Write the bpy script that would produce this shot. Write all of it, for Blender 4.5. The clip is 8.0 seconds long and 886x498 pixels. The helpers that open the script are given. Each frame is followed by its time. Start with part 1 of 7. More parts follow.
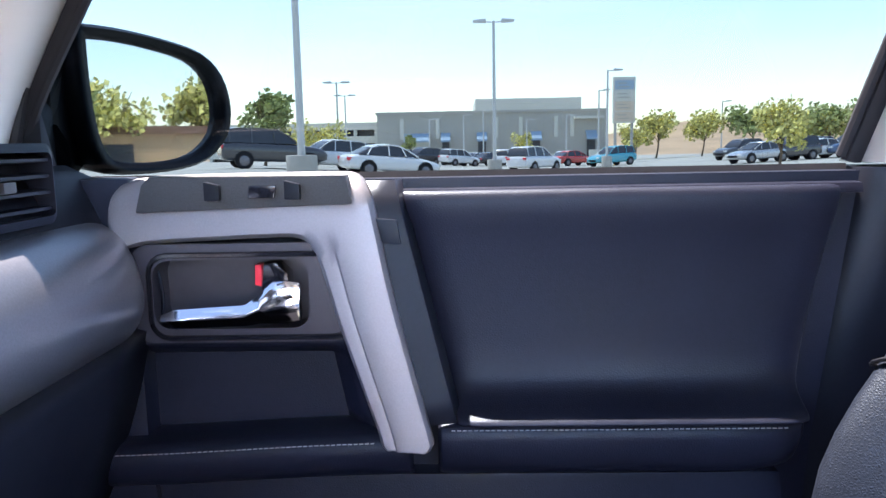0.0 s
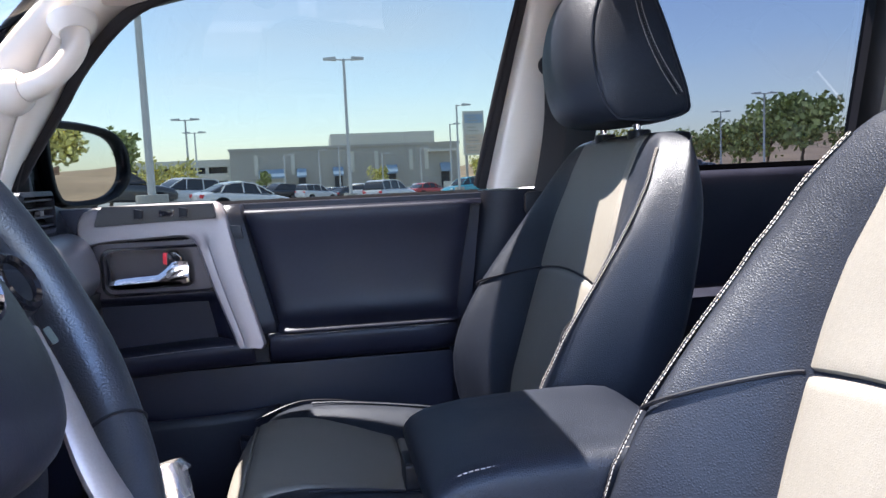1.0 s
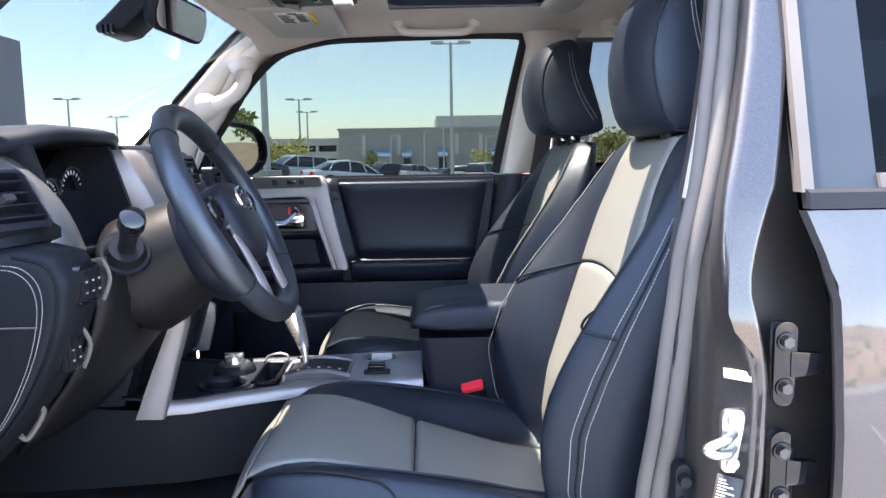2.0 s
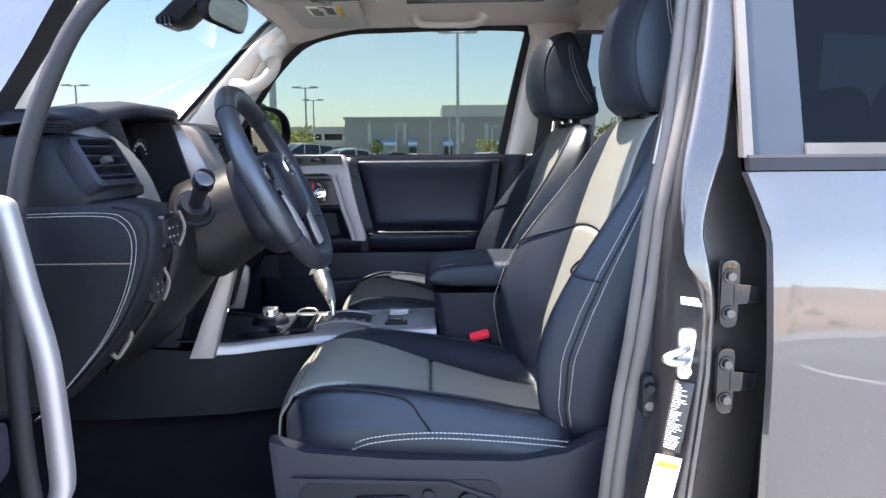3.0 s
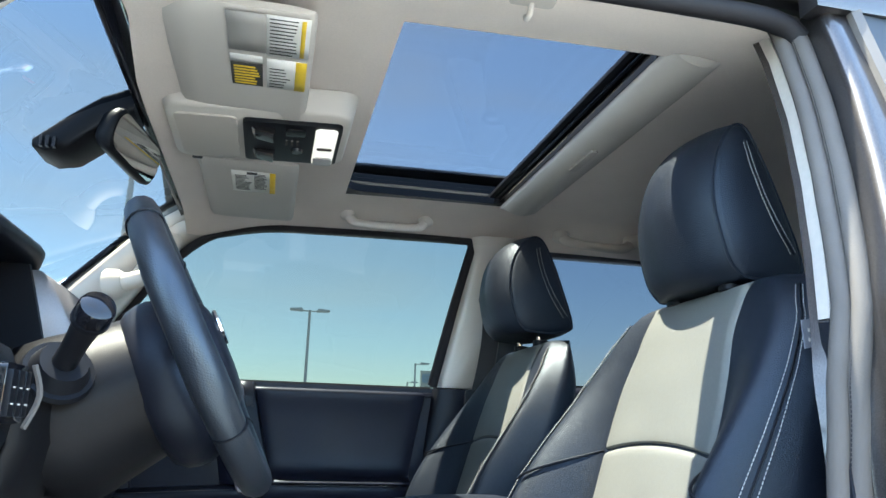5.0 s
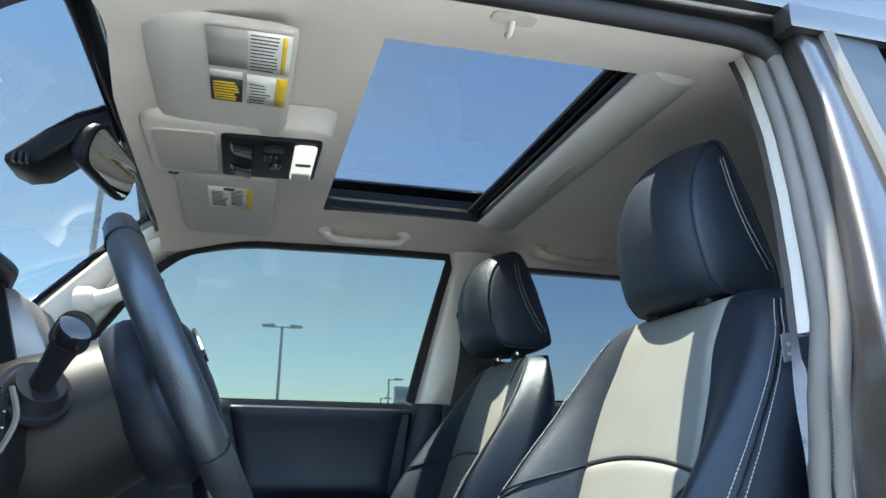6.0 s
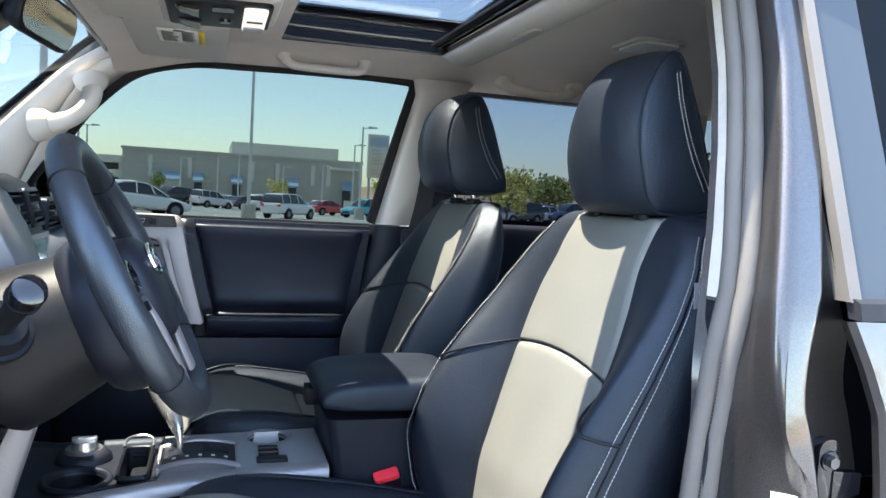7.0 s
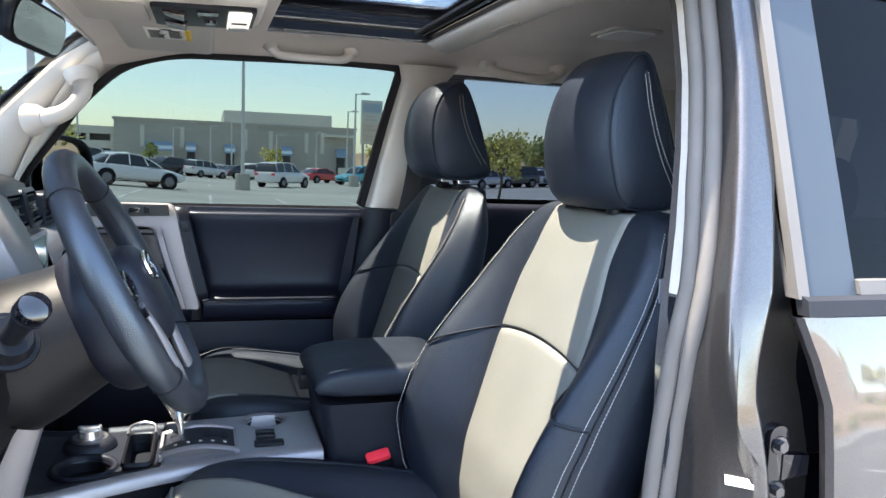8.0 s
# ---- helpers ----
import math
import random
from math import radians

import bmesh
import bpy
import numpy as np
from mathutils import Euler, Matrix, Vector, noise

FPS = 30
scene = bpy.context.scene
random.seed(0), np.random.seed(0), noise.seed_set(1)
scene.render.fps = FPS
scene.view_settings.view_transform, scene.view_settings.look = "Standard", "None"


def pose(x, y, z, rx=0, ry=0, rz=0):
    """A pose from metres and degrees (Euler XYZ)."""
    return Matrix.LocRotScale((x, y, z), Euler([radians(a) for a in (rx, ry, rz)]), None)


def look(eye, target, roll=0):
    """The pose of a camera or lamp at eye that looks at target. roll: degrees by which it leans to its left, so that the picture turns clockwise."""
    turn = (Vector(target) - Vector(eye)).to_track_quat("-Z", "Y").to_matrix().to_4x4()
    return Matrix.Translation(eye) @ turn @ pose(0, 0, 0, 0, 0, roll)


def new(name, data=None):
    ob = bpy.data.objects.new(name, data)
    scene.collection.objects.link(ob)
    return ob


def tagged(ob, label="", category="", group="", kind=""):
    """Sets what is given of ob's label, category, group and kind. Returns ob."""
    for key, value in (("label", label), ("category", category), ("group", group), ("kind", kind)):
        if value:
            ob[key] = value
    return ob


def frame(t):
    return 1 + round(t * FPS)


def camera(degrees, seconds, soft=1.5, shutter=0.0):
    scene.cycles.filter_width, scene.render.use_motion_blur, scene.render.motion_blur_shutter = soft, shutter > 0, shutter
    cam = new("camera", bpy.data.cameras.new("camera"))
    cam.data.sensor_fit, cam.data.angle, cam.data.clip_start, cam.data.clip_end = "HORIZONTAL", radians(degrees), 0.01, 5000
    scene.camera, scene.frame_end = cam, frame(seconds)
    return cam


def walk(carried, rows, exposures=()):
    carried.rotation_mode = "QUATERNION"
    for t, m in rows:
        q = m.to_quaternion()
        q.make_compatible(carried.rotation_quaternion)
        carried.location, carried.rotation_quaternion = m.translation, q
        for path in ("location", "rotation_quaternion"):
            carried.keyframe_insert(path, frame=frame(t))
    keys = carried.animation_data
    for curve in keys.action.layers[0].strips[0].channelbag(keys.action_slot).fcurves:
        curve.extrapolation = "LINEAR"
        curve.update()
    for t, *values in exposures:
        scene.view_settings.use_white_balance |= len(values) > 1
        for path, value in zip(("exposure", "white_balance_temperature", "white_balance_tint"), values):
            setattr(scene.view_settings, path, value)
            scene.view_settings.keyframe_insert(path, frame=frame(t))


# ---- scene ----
cam = camera(61.1, 8.0)
PATH = [
    (0, (-0.031, -0.111, 1.254), (-0.084, 1.869, 0.971), -1.1),
    (0.5, (0.001, -0.479, 1.27), (0.203, 1.502, 1.086), -2.1),
    (1, (0.058, -0.866, 1.265), (0.374, 1.098, 1.058), -2.5),
    (1.5, (0.146, -1.267, 1.282), (0.298, 0.715, 1.063), -2.0),
    (2, (0.175, -1.692, 1.278), (0.222, 0.292, 1.034), -0.9),
    (2.2, (0.165, -1.819, 1.269), (0.198, 0.163, 1.008), -0.5),
    (3.3, (0.151, -1.926, 1.25), (0.189, 0.055, 0.979), -0.3),
    (3.5, (0.15, -1.922, 1.249), (0.206, 0.06, 0.987), -0.1),
    (4, (0.114, -1.769, 1.216), (0.294, 0.215, 1.038), 0.6),
    (4.5, (-0.021, -1.492, 1.126), (0.304, 0.469, 1.348), 1.6),
    (5, (-0.055, -1.428, 1.096), (0.364, 0.469, 1.57), 1.7),
    (5.2, (-0.059, -1.426, 1.097), (0.384, 0.455, 1.612), 1.6),
    (6.3, (-0.067, -1.425, 1.098), (0.431, 0.443, 1.611), 1.2),
    (6.5, (-0.061, -1.429, 1.119), (0.455, 0.467, 1.488), 2.2),
    (7, (-0.05, -1.488, 1.319), (0.538, 0.419, 1.178), 3.4),
    (7.5, (-0.052, -1.535, 1.368), (0.538, 0.36, 1.123), 2.9),
    (8, (-0.046, -1.543, 1.373), (0.553, 0.351, 1.14), 2.3),
]
walk(cam, [(t, look(eye, target, roll)) for t, eye, target, roll in PATH], exposures=[(0.0, 4.93, 6650, 20.5), (0.5, 4.48, 6650, 20.5), (1.0, 4.33, 6850, 19.5), (1.5, 4.23, 6750, 17), (2.0, 4.17, 7050, 15.5), (3.5, 4.02, 6950, 9.5), (4.5, 3.95, 6700, 1), (6.5, 3.75, 6600, 0), (7.0, 4.03, 6950, 7), (8.0, 4.11, 7150, 9)])

# ---- world, sun, exposure ----
world = bpy.data.worlds.new("world")
scene.world = world
world.use_nodes = True
wn = world.node_tree
sky = wn.nodes.new("ShaderNodeTexSky")
sky.sky_type = "NISHITA"
sky.sun_disc = False
sky.sun_elevation = radians(68)
sky.sun_rotation = radians(-59)
sky.air_density, sky.dust_density, sky.ozone_density = 1.0, 0.6, 2.0
# thin high cloud: streaks in which the sky's colour turns towards white
wc = wn.nodes.new("ShaderNodeTexCoord")
wm = wn.nodes.new("ShaderNodeMapping")
wm.inputs["Scale"].default_value = (1.2, 2.2, 5.0)
cloud = wn.nodes.new("ShaderNodeTexNoise")
cloud.inputs["Scale"].default_value, cloud.inputs["Detail"].default_value = 1.6, 4
cloud.inputs["Distortion"].default_value = 0.15
cr = wn.nodes.new("ShaderNodeMapRange")
cr.inputs["From Min"].default_value, cr.inputs["From Max"].default_value = 0.46, 0.74
cr.inputs["To Min"].default_value, cr.inputs["To Max"].default_value = 0.05, 0.42
bw = wn.nodes.new("ShaderNodeRGBToBW")
cm = wn.nodes.new("ShaderNodeMix")
cm.data_type = "RGBA"
wn.links.new(wc.outputs["Generated"], wm.inputs["Vector"])
wn.links.new(wm.outputs[0], cloud.inputs["Vector"])
wn.links.new(cloud.outputs["Fac"], cr.inputs["Value"])
wn.links.new(sky.outputs[0], bw.inputs[0])
wn.links.new(cr.outputs[0], cm.inputs[0])
wn.links.new(sky.outputs[0], cm.inputs[6])
wn.links.new(bw.outputs[0], cm.inputs[7])
wn.links.new(cm.outputs[2], wn.nodes["Background"].inputs[0])
wn.nodes["Background"].inputs[1].default_value = 0.14
sun = new("sun", bpy.data.lights.new("sun", "SUN"))
sun.data.energy, sun.data.angle, sun.data.color = 1.58, radians(0.55), (1.0, 0.95, 0.87)
sun.matrix_world = look((-3.0, 1.8, 10.0), (0, 0, 0))

# ---- small tools ----
def lerp(table, v):
    """Straight interpolation in rows (key, value)."""
    if v <= table[0][0]:
        return table[0][1]
    for (a, p), (b, q) in zip(table, table[1:]):
        if v <= b:
            return p + (q - p) * (v - a) / (b - a)
    return table[-1][1]


def smooth(a, b, v):
    k = min(max((v - a) / (b - a), 0.0), 1.0)
    return k * k * (3 - 2 * k)


def finish(bm, name, material, sm=True, sharp=40, sub=0, solid=0.0, bevel=0.0):
    bmesh.ops.remove_doubles(bm, verts=bm.verts, dist=1e-5)
    if solid == 0.0:
        bmesh.ops.recalc_face_normals(bm, faces=bm.faces)
    if bevel:
        edges = [e for e in bm.edges if len(e.link_faces) == 2 and e.calc_face_angle(0) > radians(40)]
        bmesh.ops.bevel(bm, geom=edges, offset=bevel, segments=2, profile=0.7, affect="EDGES", clamp_overlap=True)
    for f in bm.faces:
        f.smooth = sm
    if sm and not sub:
        for e in bm.edges:
            if len(e.link_faces) == 2 and e.calc_face_angle(0) > radians(sharp):
                e.smooth = False
    me = bpy.data.meshes.new(name)
    bm.to_mesh(me)
    bm.free()
    me.materials.append(material)
    ob = new(name, me)
    if solid:
        m = ob.modifiers.new("thick", "SOLIDIFY")
        m.thickness, m.offset = solid, 0.0
    if sub:
        m = ob.modifiers.new("round", "SUBSURF")
        m.levels = m.render_levels = sub
    return ob


def part(name, bm, material, parent=None, label="", **k):
    ob = finish(bm, name, material, **k)
    if parent is not None:
        ob.parent = parent
    return tagged(ob, label)


def thing(name, label, category, group="", kind="", at=(0, 0, 0)):
    ob = new(name)
    ob.empty_display_size = 0.05
    ob.location = at
    return tagged(ob, label, category, group, kind)


def box(x0, x1, y0, y1, z0, z1, bm=None):
    bm = bm or bmesh.new()
    v = [bm.verts.new((x, y, z)) for x in (x0, x1) for y in (y0, y1) for z in (z0, z1)]
    for q in ((0, 1, 3, 2), (4, 6, 7, 5), (0, 4, 5, 1), (2, 3, 7, 6), (0, 2, 6, 4), (1, 5, 7, 3)):
        bm.faces.new([v[i] for i in q])
    return bm


def rings(rows, bm=None, closed=True, caps=True):
    """A skin over rows of points, one row after another."""
    bm = bm or bmesh.new()
    vs = [[bm.verts.new(p) for p in r] for r in rows]
    n = len(vs[0])
    for a, b in zip(vs, vs[1:]):
        for i in range(n if closed else n - 1):
            j = (i + 1) % n
            bm.faces.new((a[i], a[j], b[j], b[i]))
    if closed and caps:
        bm.faces.new(vs[0])
        bm.faces.new(list(reversed(vs[-1])))
    return bm


def sheet(fn, us, vs, bm=None):
    return rings([[fn(u, v) for v in vs] for u in us], bm, closed=False)


def steps(a, b, n):
    return [a + (b - a) * i / n for i in range(n + 1)]


def spline(points, n=6):
    """A smooth line through points."""
    pts = [Vector(p) for p in points]
    out = []
    for i in range(len(pts) - 1):
        p0, p1, p2, p3 = pts[max(i - 1, 0)], pts[i], pts[i + 1], pts[min(i + 2, len(pts) - 1)]
        for k in range(n):
            t = k / n
            out.append(0.5 * ((2 * p1) + (p2 - p0) * t + (2 * p0 - 5 * p1 + 4 * p2 - p3) * t * t + (3 * p1 - p0 - 3 * p2 + p3) * t ** 3))
    out.append(pts[-1])
    return out


def tube(points, r, sides=10, bm=None, closed=False, rb=None, up=(0, 0, 1)):
    """A round (or, with rb, oval) bar along a line; r may be a list."""
    pts = [Vector(p) for p in points]
    n = len(pts)
    rows = []
    side = None
    for i, p in enumerate(pts):
        if closed:
            d = pts[(i + 1) % n] - pts[i - 1]
        else:
            d = pts[min(i + 1, n - 1)] - pts[max(i - 1, 0)]
        d.normalize()
        ref = Vector(up) if side is None else side
        a = ref - d * ref.dot(d)
        if a.length < 1e-4:
            a = Vector((1, 0, 0)) - d * d.x
        a.normalize()
        side = a
        b = d.cross(a)
        ra = r[i] if isinstance(r, (list, tuple)) else r
        rc = ra if rb is None else rb * ra
        rows.append([p + a * ra * math.cos(2 * math.pi * k / sides) + b * rc * math.sin(2 * math.pi * k / sides) for k in range(sides)])
    if closed:
        rows.append(rows[0])
    return rings(rows, bm, caps=not closed)


def disc(c, axis, r0, r1, depth, sides=24, bm=None):
    """A turned drum of radii r0, r1 along axis from c."""
    c, a = Vector(c), Vector(axis).normalized()
    return tube([c, c + a * depth], [r0, r1], sides, bm)


def prism(outline, axis, lo, hi, bm=None):
    """An outline of 2D points pushed along an axis: 'x' takes (y, z), 'y' takes (x, z), 'z' takes (x, y)."""
    def at(p, d):
        return {"x": (d, p[0], p[1]), "y": (p[0], d, p[1]), "z": (p[0], p[1], d)}[axis]
    return rings([[at(p, lo) for p in outline], [at(p, hi) for p in outline]], bm)


def rounded(x0, x1, y0, y1, r, n=4):
    """A rectangle with round corners as 2D points."""
    out = []
    for cx, cy, a in ((x1 - r, y1 - r, 0), (x0 + r, y1 - r, 90), (x0 + r, y0 + r, 180), (x1 - r, y0 + r, 270)):
        for k in range(n + 1):
            t = radians(a + 90 * k / n)
            out.append((cx + r * math.cos(t), cy + r * math.sin(t)))
    return out


def stitches(line, gap=0.0075, size=0.0009, bm=None, lift=(0, 0, 0)):
    """Short threads along a line."""
    bm = bm or bmesh.new()
    pts = [Vector(p) + Vector(lift) for p in line]
    run, at = 0.0, []
    for a, b in zip(pts, pts[1:]):
        d = (b - a).length
        s = 0.0
        while run + d - s >= gap and d > 0:
            s += gap - run
            if s > d:
                break
            at.append((a + (b - a) * (s / d), (b - a).normalized()))
            run = 0.0
        run += d - s if s <= d else 0
    for p, d in at:
        tube([p - d * gap * 0.34, p + d * gap * 0.34], size, 4, bm)
    return bm


# ---- materials ----
def material(name, base, rough=0.5, metal=0.0, spec=0.5, coat=0.0, vary=0.15, scale=6.0, bump=0.0, bump_scale=300.0, kind="noise", grain=0.0, grain_scale=120.0, coord="Object", sheen=0.0, coat_rough=0.03, cool=0.0):
    m = bpy.data.materials.new(name)
    m.use_nodes = True
    nt = m.node_tree
    p = nt.nodes["Principled BSDF"]
    p.inputs["Roughness"].default_value = rough
    p.inputs["Metallic"].default_value = metal
    p.inputs["Specular IOR Level"].default_value = spec
    p.inputs["Coat Weight"].default_value = coat
    p.inputs["Specular Tint"].default_value = (1 - 0.30 * cool, 1 - 0.14 * cool, 1.0, 1.0)
    p.inputs["Coat Roughness"].default_value = coat_rough
    p.inputs["Sheen Weight"].default_value = sheen
    tc = nt.nodes.new("ShaderNodeTexCoord")
    big = nt.nodes.new("ShaderNodeTexNoise")
    big.inputs["Scale"].default_value = scale
    big.inputs["Detail"].default_value = 5
    nt.links.new(tc.outputs[coord], big.inputs["Vector"])
    ramp = nt.nodes.new("ShaderNodeMapRange")
    ramp.inputs["From Min"].default_value, ramp.inputs["From Max"].default_value = 0.3, 0.7
    ramp.inputs["To Min"].default_value, ramp.inputs["To Max"].default_value = 1 - vary, 1 + vary
    nt.links.new(big.outputs["Fac"], ramp.inputs["Value"])
    factor = ramp.outputs[0]
    if grain:
        fine = nt.nodes.new("ShaderNodeTexNoise")
        fine.inputs["Scale"].default_value = grain_scale
        fine.inputs["Detail"].default_value = 3
        nt.links.new(tc.outputs[coord], fine.inputs["Vector"])
        r2 = nt.nodes.new("ShaderNodeMapRange")
        r2.inputs["From Min"].default_value, r2.inputs["From Max"].default_value = 0.3, 0.7
        r2.inputs["To Min"].default_value, r2.inputs["To Max"].default_value = 1 - grain, 1 + grain
        nt.links.new(fine.outputs["Fac"], r2.inputs["Value"])
        mu = nt.nodes.new("ShaderNodeMath")
        mu.operation = "MULTIPLY"
        nt.links.new(factor, mu.inputs[0])
        nt.links.new(r2.outputs[0], mu.inputs[1])
        factor = mu.outputs[0]
    mix = nt.nodes.new("ShaderNodeVectorMath")
    mix.operation = "SCALE"
    mix.inputs[0].default_value = base
    nt.links.new(factor, mix.inputs["Scale"])
    nt.links.new(mix.outputs[0], p.inputs["Base Color"])
    rr = nt.nodes.new("ShaderNodeMapRange")
    rr.inputs["From Min"].default_value, rr.inputs["From Max"].default_value = 0.3, 0.7
    rr.inputs["To Min"].default_value, rr.inputs["To Max"].default_value = max(rough - min(0.06, rough * 0.5), 0.01), min(rough + min(0.06, rough * 0.5), 1)
    nt.links.new(big.outputs["Fac"], rr.inputs["Value"])
    nt.links.new(rr.outputs[0], p.inputs["Roughness"])
    if bump:
        if kind == "cells":
            tex = nt.nodes.new("ShaderNodeTexVoronoi")
            tex.feature = "DISTANCE_TO_EDGE"
            out = tex.outputs["Distance"]
        else:
            tex = nt.nodes.new("ShaderNodeTexNoise")
            tex.inputs["Detail"].default_value = 3
            out = tex.outputs["Fac"]
        tex.inputs["Scale"].default_value = bump_scale
        nt.links.new(tc.outputs[coord], tex.inputs["Vector"])
        b = nt.nodes.new("ShaderNodeBump")
        b.inputs["Strength"].default_value = bump
        b.inputs["Distance"].default_value = 0.001
        nt.links.new(out, b.inputs["Height"])
        nt.links.new(b.outputs[0], p.inputs["Normal"])
    return m


def pane(name, tint, gloss=0.9):
    """Clear sheet: light passes with a tint, the sky mirrors by its angle."""
    m = bpy.data.materials.new(name)
    m.use_nodes = True
    nt = m.node_tree
    nt.nodes.remove(nt.nodes["Principled BSDF"])
    tr = nt.nodes.new("ShaderNodeBsdfTransparent")
    tr.inputs[0].default_value = (*tint, 1)
    gl = nt.nodes.new("ShaderNodeBsdfGlossy")
    gl.inputs["Roughness"].default_value = 0.01
    fr = nt.nodes.new("ShaderNodeFresnel")
    fr.inputs[0].default_value = 1.45
    mu = nt.nodes.new("ShaderNodeMath")
    mu.operation = "MULTIPLY"
    mu.inputs[1].default_value = gloss
    nt.links.new(fr.outputs[0], mu.inputs[0])
    mx = nt.nodes.new("ShaderNodeMixShader")
    nt.links.new(mu.outputs[0], mx.inputs[0])
    nt.links.new(tr.outputs[0], mx.inputs[1])
    nt.links.new(gl.outputs[0], mx.inputs[2])
    nt.links.new(mx.outputs[0], nt.nodes["Material Output"].inputs[0])
    return m


def lamp_glow(name, color, power):
    m = bpy.data.materials.new(name)
    m.use_nodes = True
    p = m.node_tree.nodes["Principled BSDF"]
    p.inputs["Base Color"].default_value = (*[v * 0.6 for v in color], 1)
    p.inputs["Emission Color"].default_value = (*color, 1)
    p.inputs["Emission Strength"].default_value = power
    return m


LEATHER = material("dark_leather", (0.0066, 0.0088, 0.0148), 0.46, spec=0.35, bump=0.6, bump_scale=380, kind="cells", vary=0.18, scale=9, grain=0.12, grain_scale=160, cool=0.85)
RIM = material("perforated_leather", (0.015, 0.017, 0.022), 0.36, spec=0.65, bump=0.4, bump_scale=330, kind="cells", vary=0.12, scale=9, cool=1.0)
GREY = material("grey_leather", (0.125, 0.125, 0.112), 0.52, bump=0.25, bump_scale=420, kind="cells", vary=0.07, scale=9, grain=0.05, grain_scale=250)
VINYL = material("dark_vinyl", (0.0080, 0.0086, 0.0165), 0.44, spec=0.28, bump=0.3, bump_scale=330, kind="cells", vary=0.2, scale=8, grain=0.1, grain_scale=150, cool=1.0)
PLASTIC = material("dark_plastic", (0.0090, 0.0098, 0.0150), 0.42, spec=0.24, bump=0.3, bump_scale=900, vary=0.15, scale=8, grain=0.12, grain_scale=220, cool=1.0)
SATIN = material("satin_plastic", (0.036, 0.036, 0.040), 0.33, metal=0.2, bump=0.1, bump_scale=900, vary=0.1, grain=0.05, grain_scale=400)
BLACK = material("black_plastic", (0.007, 0.007, 0.009), 0.42, spec=0.19, bump=0.1, bump_scale=900, vary=0.1, cool=1.0)
GLOSSY = material("gloss_black", (0.006, 0.006, 0.008), 0.08, vary=0.05)
SILVER = material("silver_trim", (0.22, 0.212, 0.225), 0.46, metal=0.55, vary=0.06, grain=0.05, grain_scale=500)
CHROME = material("chrome", (0.85, 0.85, 0.87), 0.07, metal=1.0, vary=0.02)
HEADLINER = material("headliner_cloth", (0.69, 0.615, 0.555), 0.95, bump=0.5, bump_scale=700, vary=0.06, scale=5, grain=0.05, grain_scale=400, sheen=0.15)
TRIM = material("pillar_plastic", (0.44, 0.41, 0.375), 0.6, bump=0.15, bump_scale=800, vary=0.05, grain=0.04)
BEIGE = material("beige_plastic", (0.52, 0.49, 0.45), 0.6, bump=0.15, bump_scale=800, vary=0.04)
PAINT = material("grey_car_paint", (0.056, 0.053, 0.056), 0.36, metal=0.8, coat=1.0, vary=0.06, scale=3, grain=0.4, grain_scale=1800)
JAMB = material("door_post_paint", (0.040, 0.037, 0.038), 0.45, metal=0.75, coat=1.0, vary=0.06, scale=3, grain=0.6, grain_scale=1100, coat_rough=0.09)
RUBBER = material("rubber", (0.016, 0.016, 0.019), 0.65, spec=0.18, bump=0.2, bump_scale=500, vary=0.2)
SEAL = material("grey_seal", (0.088, 0.080, 0.074), 0.75, spec=0.25, bump=0.3, bump_scale=400, vary=0.2)
TAUPE = material("taupe_rubber", (0.085, 0.075, 0.067), 0.6, bump=0.2, bump_scale=400, vary=0.1)
BAND = material("dark_silver", (0.30, 0.295, 0.315), 0.34, metal=0.9, vary=0.06, grain=0.06, grain_scale=500)
CASE = material("satin_case", (0.028, 0.026, 0.033), 0.38, bump=0.2, bump_scale=800, vary=0.12, grain=0.08)
LEVER = material("satin_metal", (0.60, 0.59, 0.58), 0.28, metal=0.85, vary=0.05)
COLUMN = material("column_plastic", (0.0068, 0.0068, 0.0080), 0.42, spec=0.13, bump=0.25, bump_scale=900, vary=0.12, scale=8, grain=0.1, grain_scale=220)
SIDE = material("dash_side_plastic", (0.0062, 0.0070, 0.0090), 0.48, spec=0.13, bump=0.3, bump_scale=500, vary=0.15, scale=8, grain=0.1, grain_scale=220, cool=1.0)
CARPET = material("black_carpet", (0.006, 0.006, 0.008), 1.0, spec=0.1, bump=1.0, bump_scale=500, vary=0.3, scale=30)
THREAD = material("white_thread", (0.30, 0.30, 0.29), 0.8, vary=0.05)
RED = material("red_plastic", (0.75, 0.03, 0.05), 0.35, vary=0.05)
WHITE = material("white_label", (0.8, 0.79, 0.75), 0.6, vary=0.03)
YELLOW = material("yellow_label", (0.8, 0.55, 0.04), 0.6, vary=0.03)
INK = material("label_ink", (0.03, 0.03, 0.03), 0.7, vary=0.05)
BELT = material("belt_webbing", (0.012, 0.012, 0.015), 0.8, bump=0.5, bump_scale=900, vary=0.1)
STEEL = material("zinc_steel", (0.45, 0.45, 0.45), 0.32, metal=1.0, vary=0.08, scale=20)
BOLT = material("dark_steel", (0.09, 0.09, 0.095), 0.35, metal=0.9, vary=0.1, scale=20)
MIRROR = material("mirror", (0.85, 0.86, 0.86), 0.01, metal=1.0, vary=0.0)
CLEAR = pane("clear_glass", (0.066, 0.078, 0.086), 0.1)
TINT = pane("green_glass", (0.046, 0.057, 0.0575), 0.25)
PRIVACY = pane("privacy_glass", (0.027, 0.033, 0.042), 0.30)
ROOFGLASS = pane("roof_glass", (0.265, 0.28, 0.30), 0.2)
